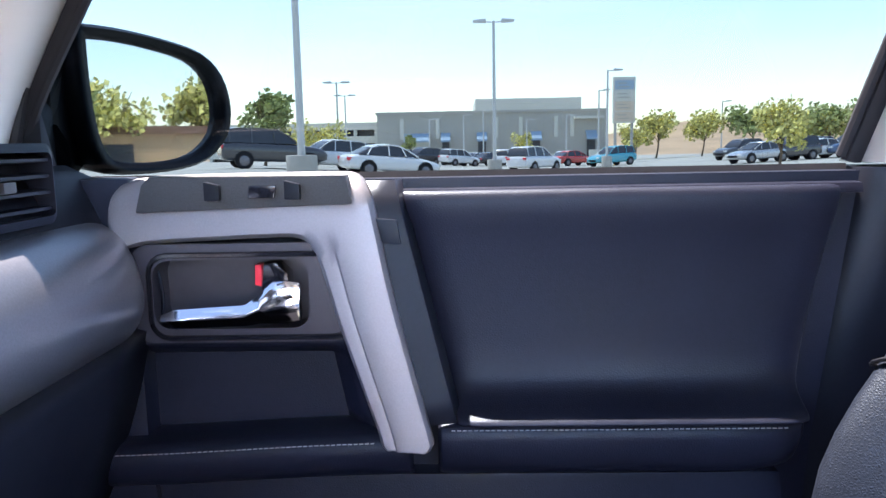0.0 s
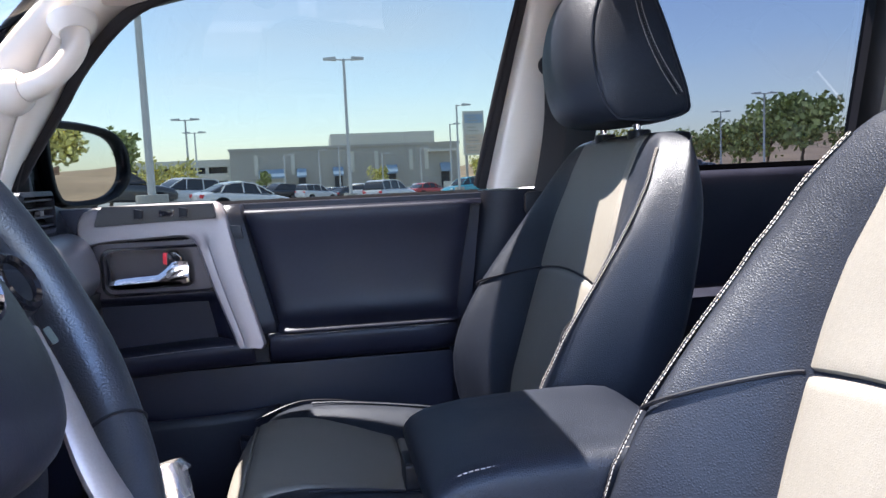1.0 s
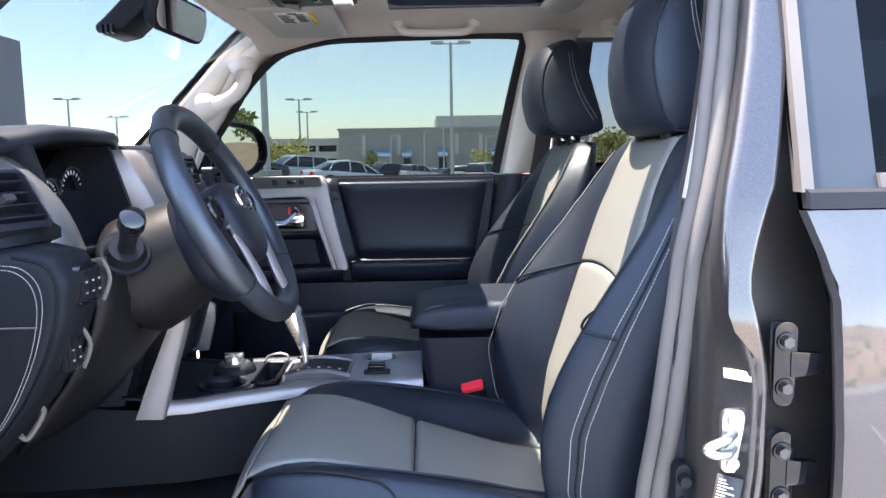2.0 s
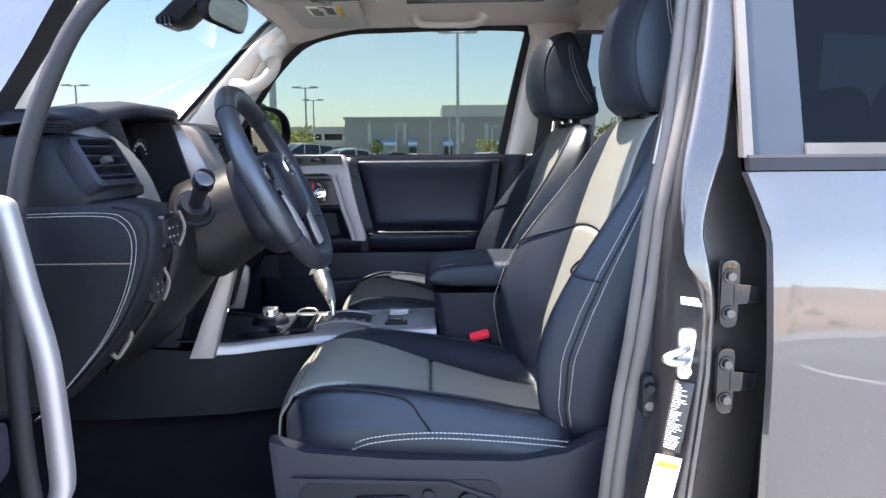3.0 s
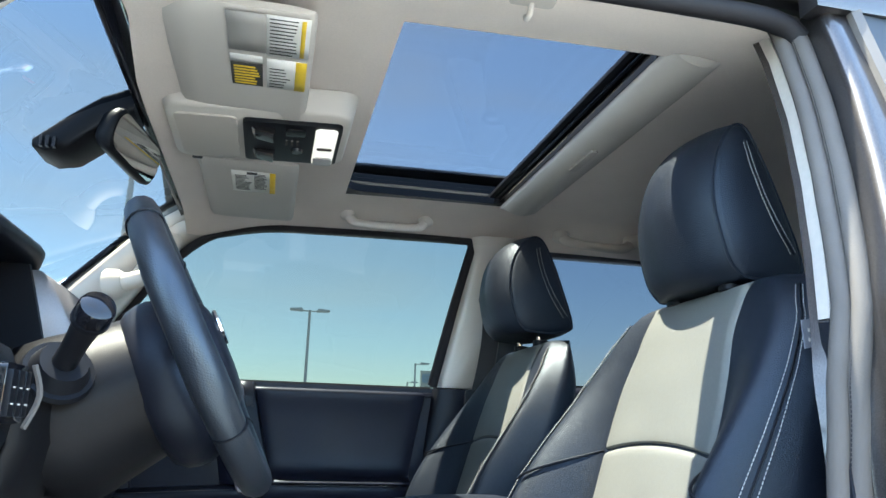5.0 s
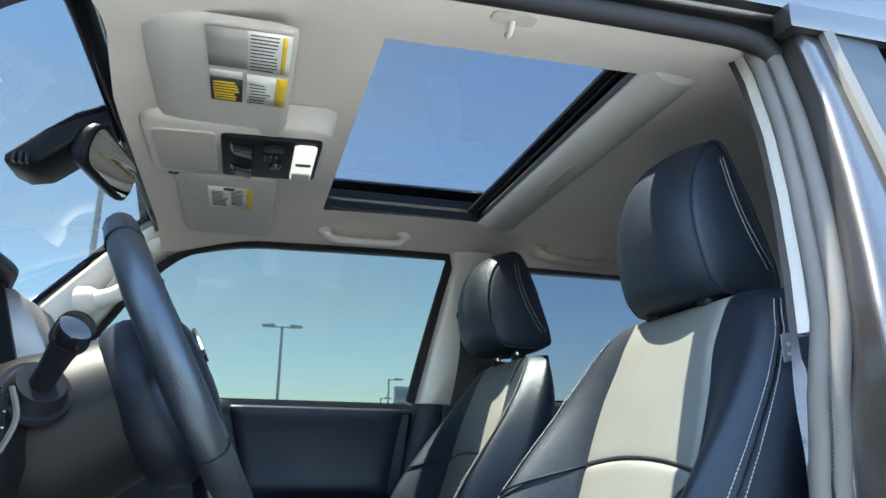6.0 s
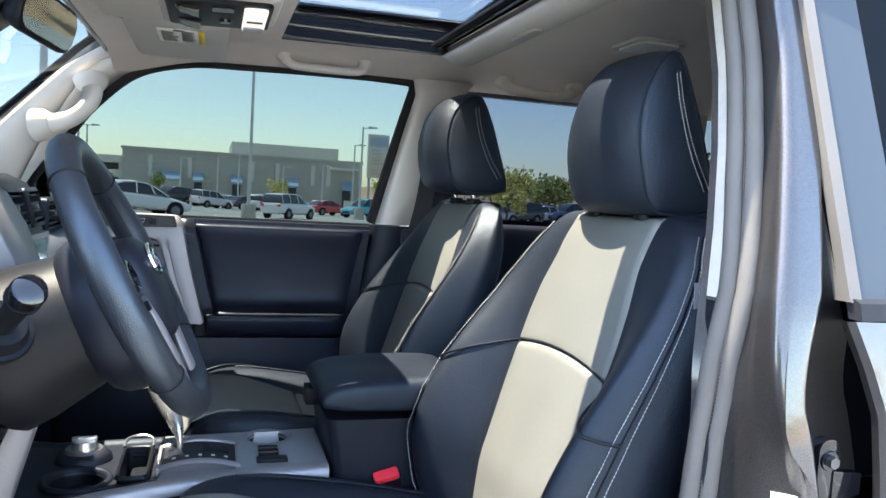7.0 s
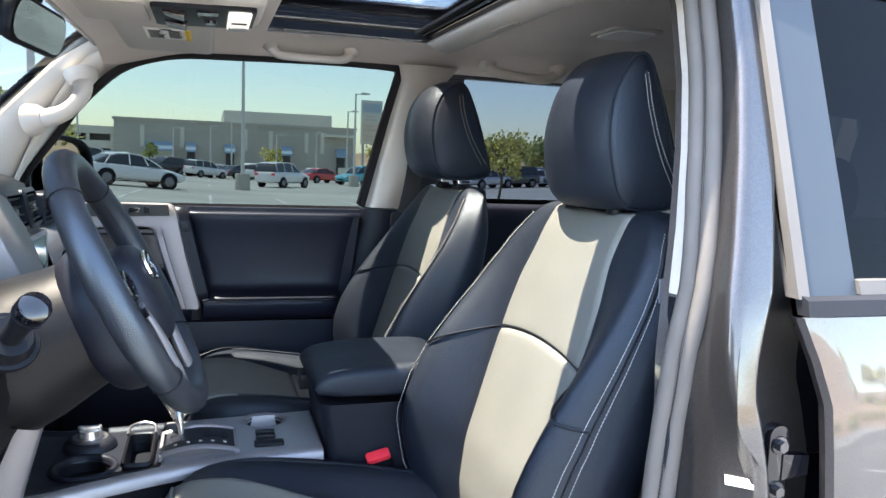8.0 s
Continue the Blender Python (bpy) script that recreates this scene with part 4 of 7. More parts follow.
# ---- passenger door ----
def passenger_door():
    t = thing("passenger_door", "closed front passenger door with silver bezel and chrome handle", "car door")
    REAR = [(0.45, 0.30), (0.74, 0.312), (0.87, 0.333), (0.955, 0.345), (1.22, 0.392)]
    # upper pad: rolled top, hollow middle, armrest below
    PAD = [(0.955, 0.645), (0.962, 0.655), (0.972, 0.690), (0.990, 0.702), (1.03, 0.706), (1.10, 0.706), (1.15, 0.700), (1.178, 0.693), (1.192, 0.6925), (1.1985, 0.6955), (1.2005, 0.702)]
    def pad(u, v):
        f = lerp([(0.955, -0.040), (1.2005, -0.098)], v)
        return (f + u * (lerp(REAR, v) - 0.012 - f), lerp(PAD, v) + 0.010 * smooth(0.94, 1, u) + 0.008 * smooth(0.05, 0, u), v)
    part("upper_pad", sheet(pad, [0, 0.02, 0.05, 0.12] + steps(0.2, 0.8, 6) + [0.88, 0.95, 0.98, 1], [p[0] for p in PAD]), VINYL, t, "soft black vinyl upper pad", sub=1, solid=0.006)
    # armrest roll, running the door's length
    ARM = [(0.888, 0.690), (0.895, 0.668), (0.915, 0.655), (0.940, 0.648), (0.953, 0.652), (0.957, 0.668), (0.957, 0.72)]
    def arm(u, v):
        z, y = ARM[v]
        x0, x1 = -0.062, lerp(REAR, z) - 0.01
        return (x0 + u * (x1 - x0), y + 0.02 * smooth(0.95, 1, u), z)
    part("armrest", sheet(arm, steps(0, 1, 10), range(len(ARM))), VINYL, t, "padded black armrest", sub=1, solid=0.004)
    part("stitching", stitches([(x, 0.6475, 0.951) for x in steps(-0.05, 0.31, 20)], 0.006, 0.0006), THREAD, t, "white stitching")
    rows = [(0.888, 0.690), (0.895, 0.664), (0.915, 0.650), (0.935, 0.646), (0.945, 0.655), (0.945, 0.72)]
    part("front_armrest", sheet(lambda u, v: (u, rows[v][1], rows[v][0] - 0.012 * smooth(-0.1, -0.45, u)), steps(-0.49, -0.085, 8), range(len(rows))), VINYL, t, sub=1, solid=0.004)
    part("stitching", stitches([(x, 0.647, 0.938 - 0.012 * smooth(-0.1, -0.45, x)) for x in steps(-0.43, -0.13, 16)], 0.006, 0.0006), THREAD, t)
    # pull cup above the front armrest
    def cup(u, v):
        z = 0.945 + 0.10 * v
        e = smooth(0, 0.18, u) * smooth(1, 0.86, u)
        return (-0.45 + 0.325 * u - 0.02 * v, 0.672 + 0.05 * e * smooth(1.0, 0.75, v), z)
    part("pull_cup", sheet(cup, steps(0, 1, 16), steps(0, 1, 8)), VINYL, t, "hollow black grip pocket", solid=0.004)
    # bezel: silver frame that turns down into the grip strip
    def yb(z):
        return lerp([(0.90, 0.640), (1.0, 0.652), (1.15, 0.668), (1.20, 0.676), (1.222, 0.690)], z)
    outer = [(-0.402, 1.172), (-0.400, 1.200), (-0.380, 1.218), (-0.300, 1.2215), (-0.220, 1.222), (-0.165, 1.222), (-0.142, 1.219), (-0.129, 1.200), (-0.121, 1.165), (-0.104, 1.082), (-0.071, 0.955), (-0.068, 0.937), (-0.075, 0.931)]
    inner = [(-0.390, 1.150), (-0.375, 1.153), (-0.350, 1.1555), (-0.290, 1.158), (-0.225, 1.160), (-0.206, 1.159), (-0.193, 1.153), (-0.185, 1.140), (-0.177, 1.118), (-0.158, 1.055), (-0.124, 0.958), (-0.119, 0.940), (-0.113, 0.933)]
    rows = []
    for a, b in zip(spline([(p[0], 0, p[1]) for p in outer], 3), spline([(p[0], 0, p[1]) for p in inner], 3)):
        row = []
        for k in (0, 0.02, 0.06, 0.2, 0.4, 0.60, 0.68, 0.72, 0.85, 0.94, 0.98, 1):
            p = a * (1 - k) + b * k
            row.append((p.x, yb(p.z) - 0.006 + 0.010 * abs(2 * k - 1) ** 30 + 0.004 * smooth(0.67, 0.71, k) * smooth(1.17, 1.13, p.z), p.z))
        rows.append(row)
    part("bezel", rings(rows, closed=False), SILVER, t, "satin silver plastic frame and grip strip", solid=0.006)
    # switch panel in the bezel's top
    sp = part("switch_panel", prism([(-0.372, 1.186), (-0.145, 1.192), (-0.150, 1.222), (-0.355, 1.224), (-0.364, 1.215)], "y", 0.660, 0.70), material("grained_panel", (0.030, 0.032, 0.033), 0.5, spec=0.4, bump=0.8, bump_scale=900, vary=0.15, grain=0.2, grain_scale=500), t, "grained black switch panel", bevel=0.003)
    for x in (-0.288, -0.205):
        part("switch", prism([(x - 0.008, 1.198), (x + 0.008, 1.198), (x + 0.008, 1.214), (x - 0.008, 1.218)], "y", 0.652, 0.664), BLACK, sp, bevel=0.002)
    part("window_switch", prism([(-0.252, 1.200), (-0.224, 1.200), (-0.222, 1.213), (-0.250, 1.213)], "y", 0.655, 0.662), GLOSSY, sp, bevel=0.002)
    # handle surround with its cup
    bm = bmesh.new()
    o = rounded(-0.385, -0.150, 1.045, 1.152, 0.02)
    i2 = rounded(-0.362, -0.195, 1.060, 1.135, 0.018)
    rings([[(x, 0.676, z) for x, z in o], [(x, 0.668, z) for x, z in o], [(x, 0.667, z) for x, z in i2], [(x, 0.712, z) for x, z in i2]], bm, caps=False)
    bm.faces.new([bm.verts.new((x, 0.711, z)) for x, z in i2])
    part("handle_surround", bm, CASE, t, "dark plastic handle surround")
    part("rim", tube([(x, 0.668, z) for x, z in rounded(-0.366, -0.150, 1.050, 1.140, 0.02)], 0.0035, 6, closed=True), GLOSSY, t)
    rows = []
    for u in steps(0, 1, 10):
        x = -0.352 + 0.147 * u
        h = lerp([(0, 0.006), (0.1, 0.011), (0.6, 0.012), (0.72, 0.017), (0.80, 0.023), (0.97, 0.024), (1, 0.021)], u)
        z = 1.072 + 0.004 * u + 0.012 * smooth(0.6, 0.8, u)
        y = 0.664 + 0.012 * u
        rows.append([(x, y - 0.006, z - h), (x, y - 0.012, z), (x, y - 0.006, z + h), (x, y + 0.008, z + h * 0.7), (x, y + 0.008, z - h * 0.7)])
    part("handle", rings(rows), CHROME, t, "polished chrome door handle", bevel=0.003)
    part("lock_lever", prism([(-0.247, 1.100), (-0.216, 1.090), (-0.218, 1.118), (-0.230, 1.130), (-0.244, 1.130)], "y", 0.672, 0.70), GLOSSY, t, "black lock lever", bevel=0.004)
    part("lock_flag", prism([(-0.254, 1.106), (-0.247, 1.104), (-0.246, 1.128), (-0.253, 1.128)], "y", 0.674, 0.69), RED, t, "red unlocked flag", bevel=0.001)
    # dark plastic strip between grip and pad, with its cover
    rows = []
    for z in steps(0.956, 1.214, 10):
        x = lerp([(0.956, -0.072), (1.214, -0.135)], z)
        rows.append([(x - 0.012, yb(z) + 0.02, z), (x, yb(z) + 0.004, z), (x + 0.03, yb(z) + 0.010, z), (x + 0.036, yb(z) + 0.03, z)])
    part("pillar_strip", rings(rows, closed=False), PLASTIC, t, "dark plastic strip", solid=0.004)
    part("screw_cover", prism([(-0.120, 1.150), (-0.096, 1.148), (-0.100, 1.174), (-0.124, 1.176)], "y", 0.668, 0.676), PLASTIC, t, bevel=0.002)
    # front corner and the backing of the whole door
    part("front_panel", prism([(-0.56, 0.60), (-0.36, 0.60), (-0.385, 0.93), (-0.386, 1.222), (-0.56, 1.222)], "y", 0.682, 0.72), VINYL, t, "black vinyl front corner", bevel=0.006)
    part("core", prism([(-0.56, 0.45), (0.33, 0.45), (0.36, 0.90), (0.40, 1.215), (-0.56, 1.215)], "y", 0.716, 0.80), VINYL, t)
    part("lower_panel", prism([(-0.52, 0.46), (0.295, 0.46), (0.322, 0.86), (0.318, 0.884), (-0.50, 0.884)], "y", 0.690, 0.72), VINYL, t, "black lower panel", bevel=0.006)
    part("map_pocket", sheet(lambda u, v: (-0.45 + 0.40 * u, 0.690 - 0.05 * math.sin(math.pi * u) ** 0.5 * smooth(0.50, 0.62, v), v), steps(0, 1, 14), [0.50, 0.54, 0.58, 0.62, 0.70, 0.78, 0.80]), PLASTIC, t, "moulded map pocket", solid=0.006)
    part("belt_cap", prism([(0.700, 1.192), (0.704, 1.203), (0.735, 1.206), (0.80, 1.204), (0.80, 1.19)], "x", -0.56, 0.398), VINYL, t, "black sill under the window", bevel=0.003)
    part("belt_seal", prism([(0.742, 1.205), (0.752, 1.205), (0.752, 1.220), (0.747, 1.222)], "x", -0.53, 0.40), RUBBER, t)
    part("skin", sheet(lambda u, v: (u, side_y(v) + 0.006, v), steps(-0.62, 0.59, 6), steps(0.42, 1.215, 8)), PAINT, t, "dark grey outer skin")
    # window frame and glass
    frame_line = [(-0.56, 1.225), (-0.515, 1.30), (-0.43, 1.41), (-0.37, 1.49), (-0.28, 1.575), (-0.20, 1.612), (-0.10, 1.632), (0.05, 1.637), (0.30, 1.638), (0.462, 1.634), (0.484, 1.622), (0.481, 1.60), (0.457, 1.48), (0.433, 1.35), (0.411, 1.225)]
    def fy(z):
        return 0.745 - 0.375 * (z - 1.22)
    pts = [(p[0], fy(p[2]) + 0.015, p[2]) for p in spline([(a, 0, b) for a, b in frame_line], 4)]
    mid = Vector((-0.02, 0, 1.42))
    part("window_frame", tube(pts, 0.009, 8, rb=1.4, up=(0, 1, 0)), RUBBER, t, "dark rubber edge of the window opening")
    ring = [Vector(p) for p in pts]
    ring = [p + Vector((mid.x - p.x, 0, mid.z - p.z)).normalized() * 0.013 + Vector((0, -0.002, 0)) for p in ring]
    part("window_seal", tube(ring[2:], 0.0065, 8), RUBBER, t, "thin black window seal")
    front = [(1.20, -0.565), (1.225, -0.560), (1.30, -0.515), (1.41, -0.43), (1.49, -0.37), (1.575, -0.28), (1.612, -0.20), (1.632, -0.10), (1.65, 0.0)]
    part("pane", sheet(lambda u, v: (lerp(front, v) + u * (0.50 - lerp(front, v)), fy(v) + 0.022, v), steps(0, 1, 4), [p[0] for p in front]), TINT, t, "green-tinted glass").visible_shadow = False
    return t


passenger_door()


def driver_door():
    """The driver's door, standing wide open, hinged at its front edge."""
    t = thing("driver_door", "open dark grey driver's door with silver grip", "car door", at=(-0.53, -0.88, 0.45))
    t.rotation_euler = (0, 0, radians(-79))
    # built closed: x back from the hinge, y inward
    part("skin", sheet(lambda u, v: (u, -(side_y(v + 0.45) - 0.88), v), steps(-0.05, 1.05, 6), steps(0.0, 0.765, 8)), PAINT, t, solid=0.006)
    part("core", prism([(0.10, 0.02), (0.88, 0.02), (0.95, 0.76), (0.10, 0.76)], "y", 0.03, 0.075), VINYL, t, "black vinyl lining", bevel=0.012)
    part("front_edge", prism([(0.0, 0.02), (0.10, 0.02), (0.10, 0.755), (0.0, 0.755)], "y", 0.01, 0.05), PAINT, t, "painted front edge of the door", bevel=0.01)
    part("armrest", prism(rounded(0.16, 0.85, 0.40, 0.47, 0.02), "y", 0.075, 0.125), VINYL, t, "padded black armrest", bevel=0.01)
    rows = []
    for p in spline([(0.06, 0.085, 0.742), (0.065, 0.115, 0.735), (0.07, 0.125, 0.709), (0.075, 0.143, 0.613), (0.08, 0.162, 0.522), (0.085, 0.171, 0.397), (0.09, 0.170, 0.330), (0.09, 0.140, 0.30)], 5):
        rows.append([(p.x - 0.020, p.y - 0.03, p.z), (p.x - 0.022, p.y - 0.004, p.z), (p.x - 0.014, p.y + 0.004, p.z), (p.x + 0.014, p.y + 0.004, p.z), (p.x + 0.022, p.y - 0.004, p.z), (p.x + 0.020, p.y - 0.03, p.z)])
    part("grip_strip", rings(rows), SILVER, t, "satin silver grip strip", sub=1)
    frame_line = spline([(-0.02, 0, 0.77), (0.10, 0.02, 0.96), (0.26, 0.10, 1.14), (0.45, 0.125, 1.18), (0.98, 0.13, 1.18), (1.0, 0.10, 1.10), (0.94, 0.0, 0.77)], 5)
    part("window_frame", tube(frame_line, 0.016, 8), RUBBER, t, "black window frame")
    part("pane", sheet(lambda u, v: (u, 0.05 + 0.36 * (v - 0.77), v), steps(0.2, 0.97, 2), steps(0.74, 1.0, 2)), TINT, t).visible_shadow = False


driver_door()

# ---- dashboard ----
def vent(parent, c, w, h, yaw, blades=4, depth=0.03, lean=0.0, tab=True):
    """An air outlet: frame, blades and a thumb tab, facing the rear of the car, turned by yaw."""
    m = pose(*c, 0, lean, yaw)
    def at(bm):
        bmesh.ops.transform(bm, matrix=m, verts=bm.verts)
        return bm
    o = rounded(-w / 2, w / 2, -h / 2, h / 2, 0.012)
    i = rounded(-w / 2 + 0.008, w / 2 - 0.008, -h / 2 + 0.008, h / 2 - 0.008, 0.008)
    bm = rings([[(-depth, y, z) for y, z in o], [(0.0, y, z) for y, z in o], [(0.004, y, z) for y, z in i], [(-depth, y, z) for y, z in i]], caps=False)
    v = part("air_vent", at(bm), PLASTIC, parent, "dark plastic air outlet")
    back = bmesh.new()
    back.faces.new([back.verts.new((-depth + 0.002, y, z)) for y, z in i])
    part("vent_back", at(back), BLACK, v)
    for k in range(blades):
        z = -h / 2 + h * (k + 1) / (blades + 1)
        part("blade", at(prism([(-0.018, z - 0.003), (0.0, z - 0.0015), (0.0, z + 0.0015), (-0.018, z + 0.003)], "y", -w / 2 + 0.008, w / 2 - 0.008)), PLASTIC, v)
    if tab:
        part("tab", at(box(-0.006, 0.006, -0.009, 0.009, -0.005, 0.005)), SATIN, v, bevel=0.002)
    return v


def rings_fins():
    bm = bmesh.new()
    m = pose(-0.444, -0.705, 1.287, 0, 0, -25)
    for k in range(7):
        y = -0.027 + 0.009 * k
        box(-0.008, 0.001, y - 0.001, y + 0.001, -0.007, 0.007, bm)
    bmesh.ops.transform(bm, matrix=m, verts=bm.verts)
    return bm


def dashboard():
    t = thing("dashboard", "dark plastic dashboard with silver trims and air vents", "dashboard")
    prof = [(-1.08, 1.13), (-0.75, 1.205), (-0.55, 1.235), (-0.47, 1.236), (-0.440, 1.222), (-0.425, 1.19), (-0.415, 1.165), (-0.40, 1.12), (-0.405, 1.06), (-0.43, 0.98), (-0.455, 0.88), (-0.50, 0.82), (-0.70, 0.78), (-1.08, 0.78)]
    rows = []
    for y in [-0.735, -0.72, -0.66, -0.5, -0.3, -0.1, 0.1, 0.3, 0.5, 0.66, 0.715, 0.73]:
        q = 0.02 if abs(y) > 0.725 else 0.0
        rows.append([(x - q, y, z - (q if z > 1.0 else -q)) for x, z in prof])
    part("body", rings(rows), PLASTIC, t, sharp=60)
    # passenger side: vent, silver band with its rolled end, glovebox lid
    vent(t, (-0.418, 0.515, 1.222), 0.16, 0.075, 0, 4)
    band = [(1.178, -0.43), (1.174, -0.395), (1.157, -0.376), (1.12, -0.362), (1.085, -0.360), (1.062, -0.372), (1.045, -0.40)]
    part("silver_band", sheet(lambda u, v: (band[v][1] - 0.03 * smooth(0.62, 0.70, u) ** 2, u, band[v][0]), [0.235, 0.245] + steps(0.27, 0.60, 5) + [0.63, 0.66, 0.68, 0.695], range(len(band))), BAND, t, "satin silver band", sub=1, solid=0.004)
    part("band_end", sheet(lambda u, v: (band[v][1] + 0.006 - 0.05 * smooth(0.68, 0.735, u), u, band[v][0] + 0.006 * (1 if v < 2 else -1)), (0.68, 0.695, 0.71, 0.735), range(len(band))), PLASTIC, t, sub=1, solid=0.004)
    part("glovebox_lid", sheet(lambda u, v: (lerp([(0.82, -0.46), (0.90, -0.425), (1.0, -0.392), (1.06, -0.378)], v), u, v), steps(0.20, 0.68, 6), steps(0.83, 1.06, 8)), PLASTIC, t, "dark glovebox lid", solid=0.012)
    # driver's outer end: stitched block, vent and switch rows
    block = [(1.168, -0.46), (1.170, -0.33), (1.160, -0.292), (1.13, -0.277), (1.08, -0.283), (1.02, -0.305), (0.96, -0.34), (0.89, -0.40), (0.84, -0.45), (0.83, -0.50), (0.83, -0.54), (1.168, -0.54)]
    rows = []
    for y, q in ((-0.752, 0.020), (-0.748, 0.008), (-0.738, 0.0), (-0.70, -0.002), (-0.66, 0.0), (-0.635, 0.008), (-0.625, 0.03)):
        rows.append([(x - (q if x > -0.5 else -q * 0), y, z - q * (0.8 if z > 1.1 else -0.3)) for z, x in block])
    part("end_block", rings(rows), SIDE, t, "stitched black vinyl end block", sharp=50)
    edge = [(x - 0.030, -0.7535, z - 0.018) for z, x in block[:9]]
    part("stitching", stitches(spline(edge, 4), 0.0045, 0.00045), THREAD, t)
    part("stitching", stitches([(p.x - 0.007, p.y, p.z - 0.005) for p in spline(edge, 4)], 0.0045, 0.00045), THREAD, t)
    part("panel_seam", tube([(-0.53, -0.7535, 1.072), (-0.315, -0.7535, 1.072)], 0.0012, 4), SEAL, t)
    part("panel_ridge", tube(spline([(x - 0.012, -0.749, z - 0.008) for z, x in block[1:9]], 4), 0.003, 6), SIDE, t)
    for z, n in ((1.118, 3), (1.028, 2)):
        x = lerp([(0.96, -0.338), (1.02, -0.303), (1.08, -0.281), (1.13, -0.275)], z)
        sw = part("switch_bezel", prism(rounded(-0.722, -0.662 if n == 3 else -0.685, z - 0.026, z + 0.026, 0.006), "x", x - 0.02, x + 0.004), GLOSSY, t, "gloss black switch row", bevel=0.002)
        for k in range(n):
            y = -0.714 + 0.019 * k
            part("switch", box(x + 0.002, x + 0.009, y - 0.007, y + 0.007, z - 0.020, z + 0.020), BLACK, sw, bevel=0.002)
            part("mark", box(x + 0.009, x + 0.0096, y - 0.003, y + 0.002, z + 0.004, z + 0.0055), TRIM, sw)
            part("mark", box(x + 0.009, x + 0.0096, y - 0.003, y + 0.002, z - 0.010, z - 0.0085), TRIM, sw)
        part("rim", tube(spline([(x + 0.006, -0.655 if n == 3 else -0.678, z + 0.028), (x + 0.012, -0.648 if n == 3 else -0.67, z), (x + 0.004, -0.655 if n == 3 else -0.678, z - 0.03)], 4), 0.003, 6), SEAL, t)
    part("grip", tube(spline([(-0.352, -0.70, 0.955), (-0.350, -0.688, 0.94), (-0.372, -0.69, 0.905), (-0.378, -0.70, 0.912)], 4), 0.004, 6), SEAL, t, "grey release pull")
    # upper end cheek with two outlets
    rows = []
    for y, q in ((-0.748, 0.055), (-0.742, 0.035), (-0.725, 0.020), (-0.70, 0.006), (-0.66, 0), (-0.61, 0.0)):
        rows.append([(x - q, y, z - q * 0.12) for x, z in ((-0.56, 1.165), (-0.350, 1.166), (-0.338, 1.174), (-0.340, 1.188), (-0.412, 1.268), (-0.425, 1.274), (-0.46, 1.276), (-0.56, 1.270))])
    part("end_cheek", rings(rows), SIDE, t, sharp=50)
    vent(t, (-0.366, -0.703, 1.232), 0.104, 0.092, -16, 4, lean=-34)
    vent(t, (-0.444, -0.705, 1.287), 0.075, 0.022, -25, 1, 0.015, tab=False)
    part("outlet_fins", rings_fins(), BLACK, t)
    # dash top: one roll that swells into the instrument hood and falls off again towards the middle
    rows = []
    for y in [-0.750, -0.747, -0.740] + steps(-0.73, -0.19, 36):
        k = smooth(-0.70, -0.48, y) * smooth(-0.16, -0.33, y)
        zt, xf = 1.310 - 0.016 * smooth(-0.30, -0.2, y) + 0.025 * k, -0.437 + 0.060 * k
        th = 0.015 + 0.019 * smooth(-0.695, -0.65, y) - 0.010 * k
        q = 0.020 * smooth(-0.735, -0.750, y)
        rows.append([(-0.80, y, 1.20), (-0.52, y, zt - th - 0.010), (xf - 0.030, y, zt - th - 0.004), (xf - 0.008, y, zt - th), (xf + 0.001 - q, y, zt - th * 0.80), (xf + 0.004 - q, y, zt - th * 0.52), (xf - 0.001 - q, y, zt - th * 0.24 - q * 0.5), (xf - 0.014 - q, y, zt - 0.002 - q), (xf - 0.040 - q, y, zt + 0.003 - q), (xf - 0.09, y, zt + 0.002 - q), (-0.56, y, zt - 0.012 - q), (-0.66, y, zt - 0.038 - q), (-0.80, y, 1.235 - q)])
    part("top_pad", rings(rows), PLASTIC, t, "soft dark dash top rolling into the instrument hood", sharp=100)
    # satin cheek between vent and instruments
    rows = []
    for z in steps(1.150, 1.298, 8):
        q = (z - 1.15) / 0.148
        x = -0.322 - 0.040 * q - 0.072 * q ** 3
        rows.append([(x - 0.012, -0.575 - 0.016 * q, z), (x, -0.585 - 0.014 * q, z), (x - 0.004, -0.615, z), (x - 0.016, -0.638, z), (x - 0.035, -0.646, z), (x - 0.10, -0.646, z), (x - 0.10, -0.575 - 0.016 * q, z)])
    part("cluster_cheek", rings(rows), material("satin_cheek", (0.10, 0.104, 0.108), 0.36, metal=0.45, vary=0.08, grain=0.06, grain_scale=400), t, "satin dark grey cheek beside the instruments", sharp=60)
    part("cluster_wall", prism([(-0.345, 1.15), (-0.49, 1.15), (-0.49, 1.305), (-0.392, 1.305)], "y", -0.316, -0.306), BLACK, t)
    part("cluster_wall", prism([(-0.345, 1.15), (-0.49, 1.15), (-0.49, 1.305), (-0.392, 1.305)], "y", -0.590, -0.578), BLACK, t)
    # instruments
    g = part("instrument_panel", sheet(lambda u, v: (-0.480 + 0.05 * (1 - v), -0.435 + 0.15 * u, 1.155 + 0.145 * v), steps(-1, 1, 4), steps(0, 1, 3)), GLOSSY, t, "dark instrument panel", solid=0.006)
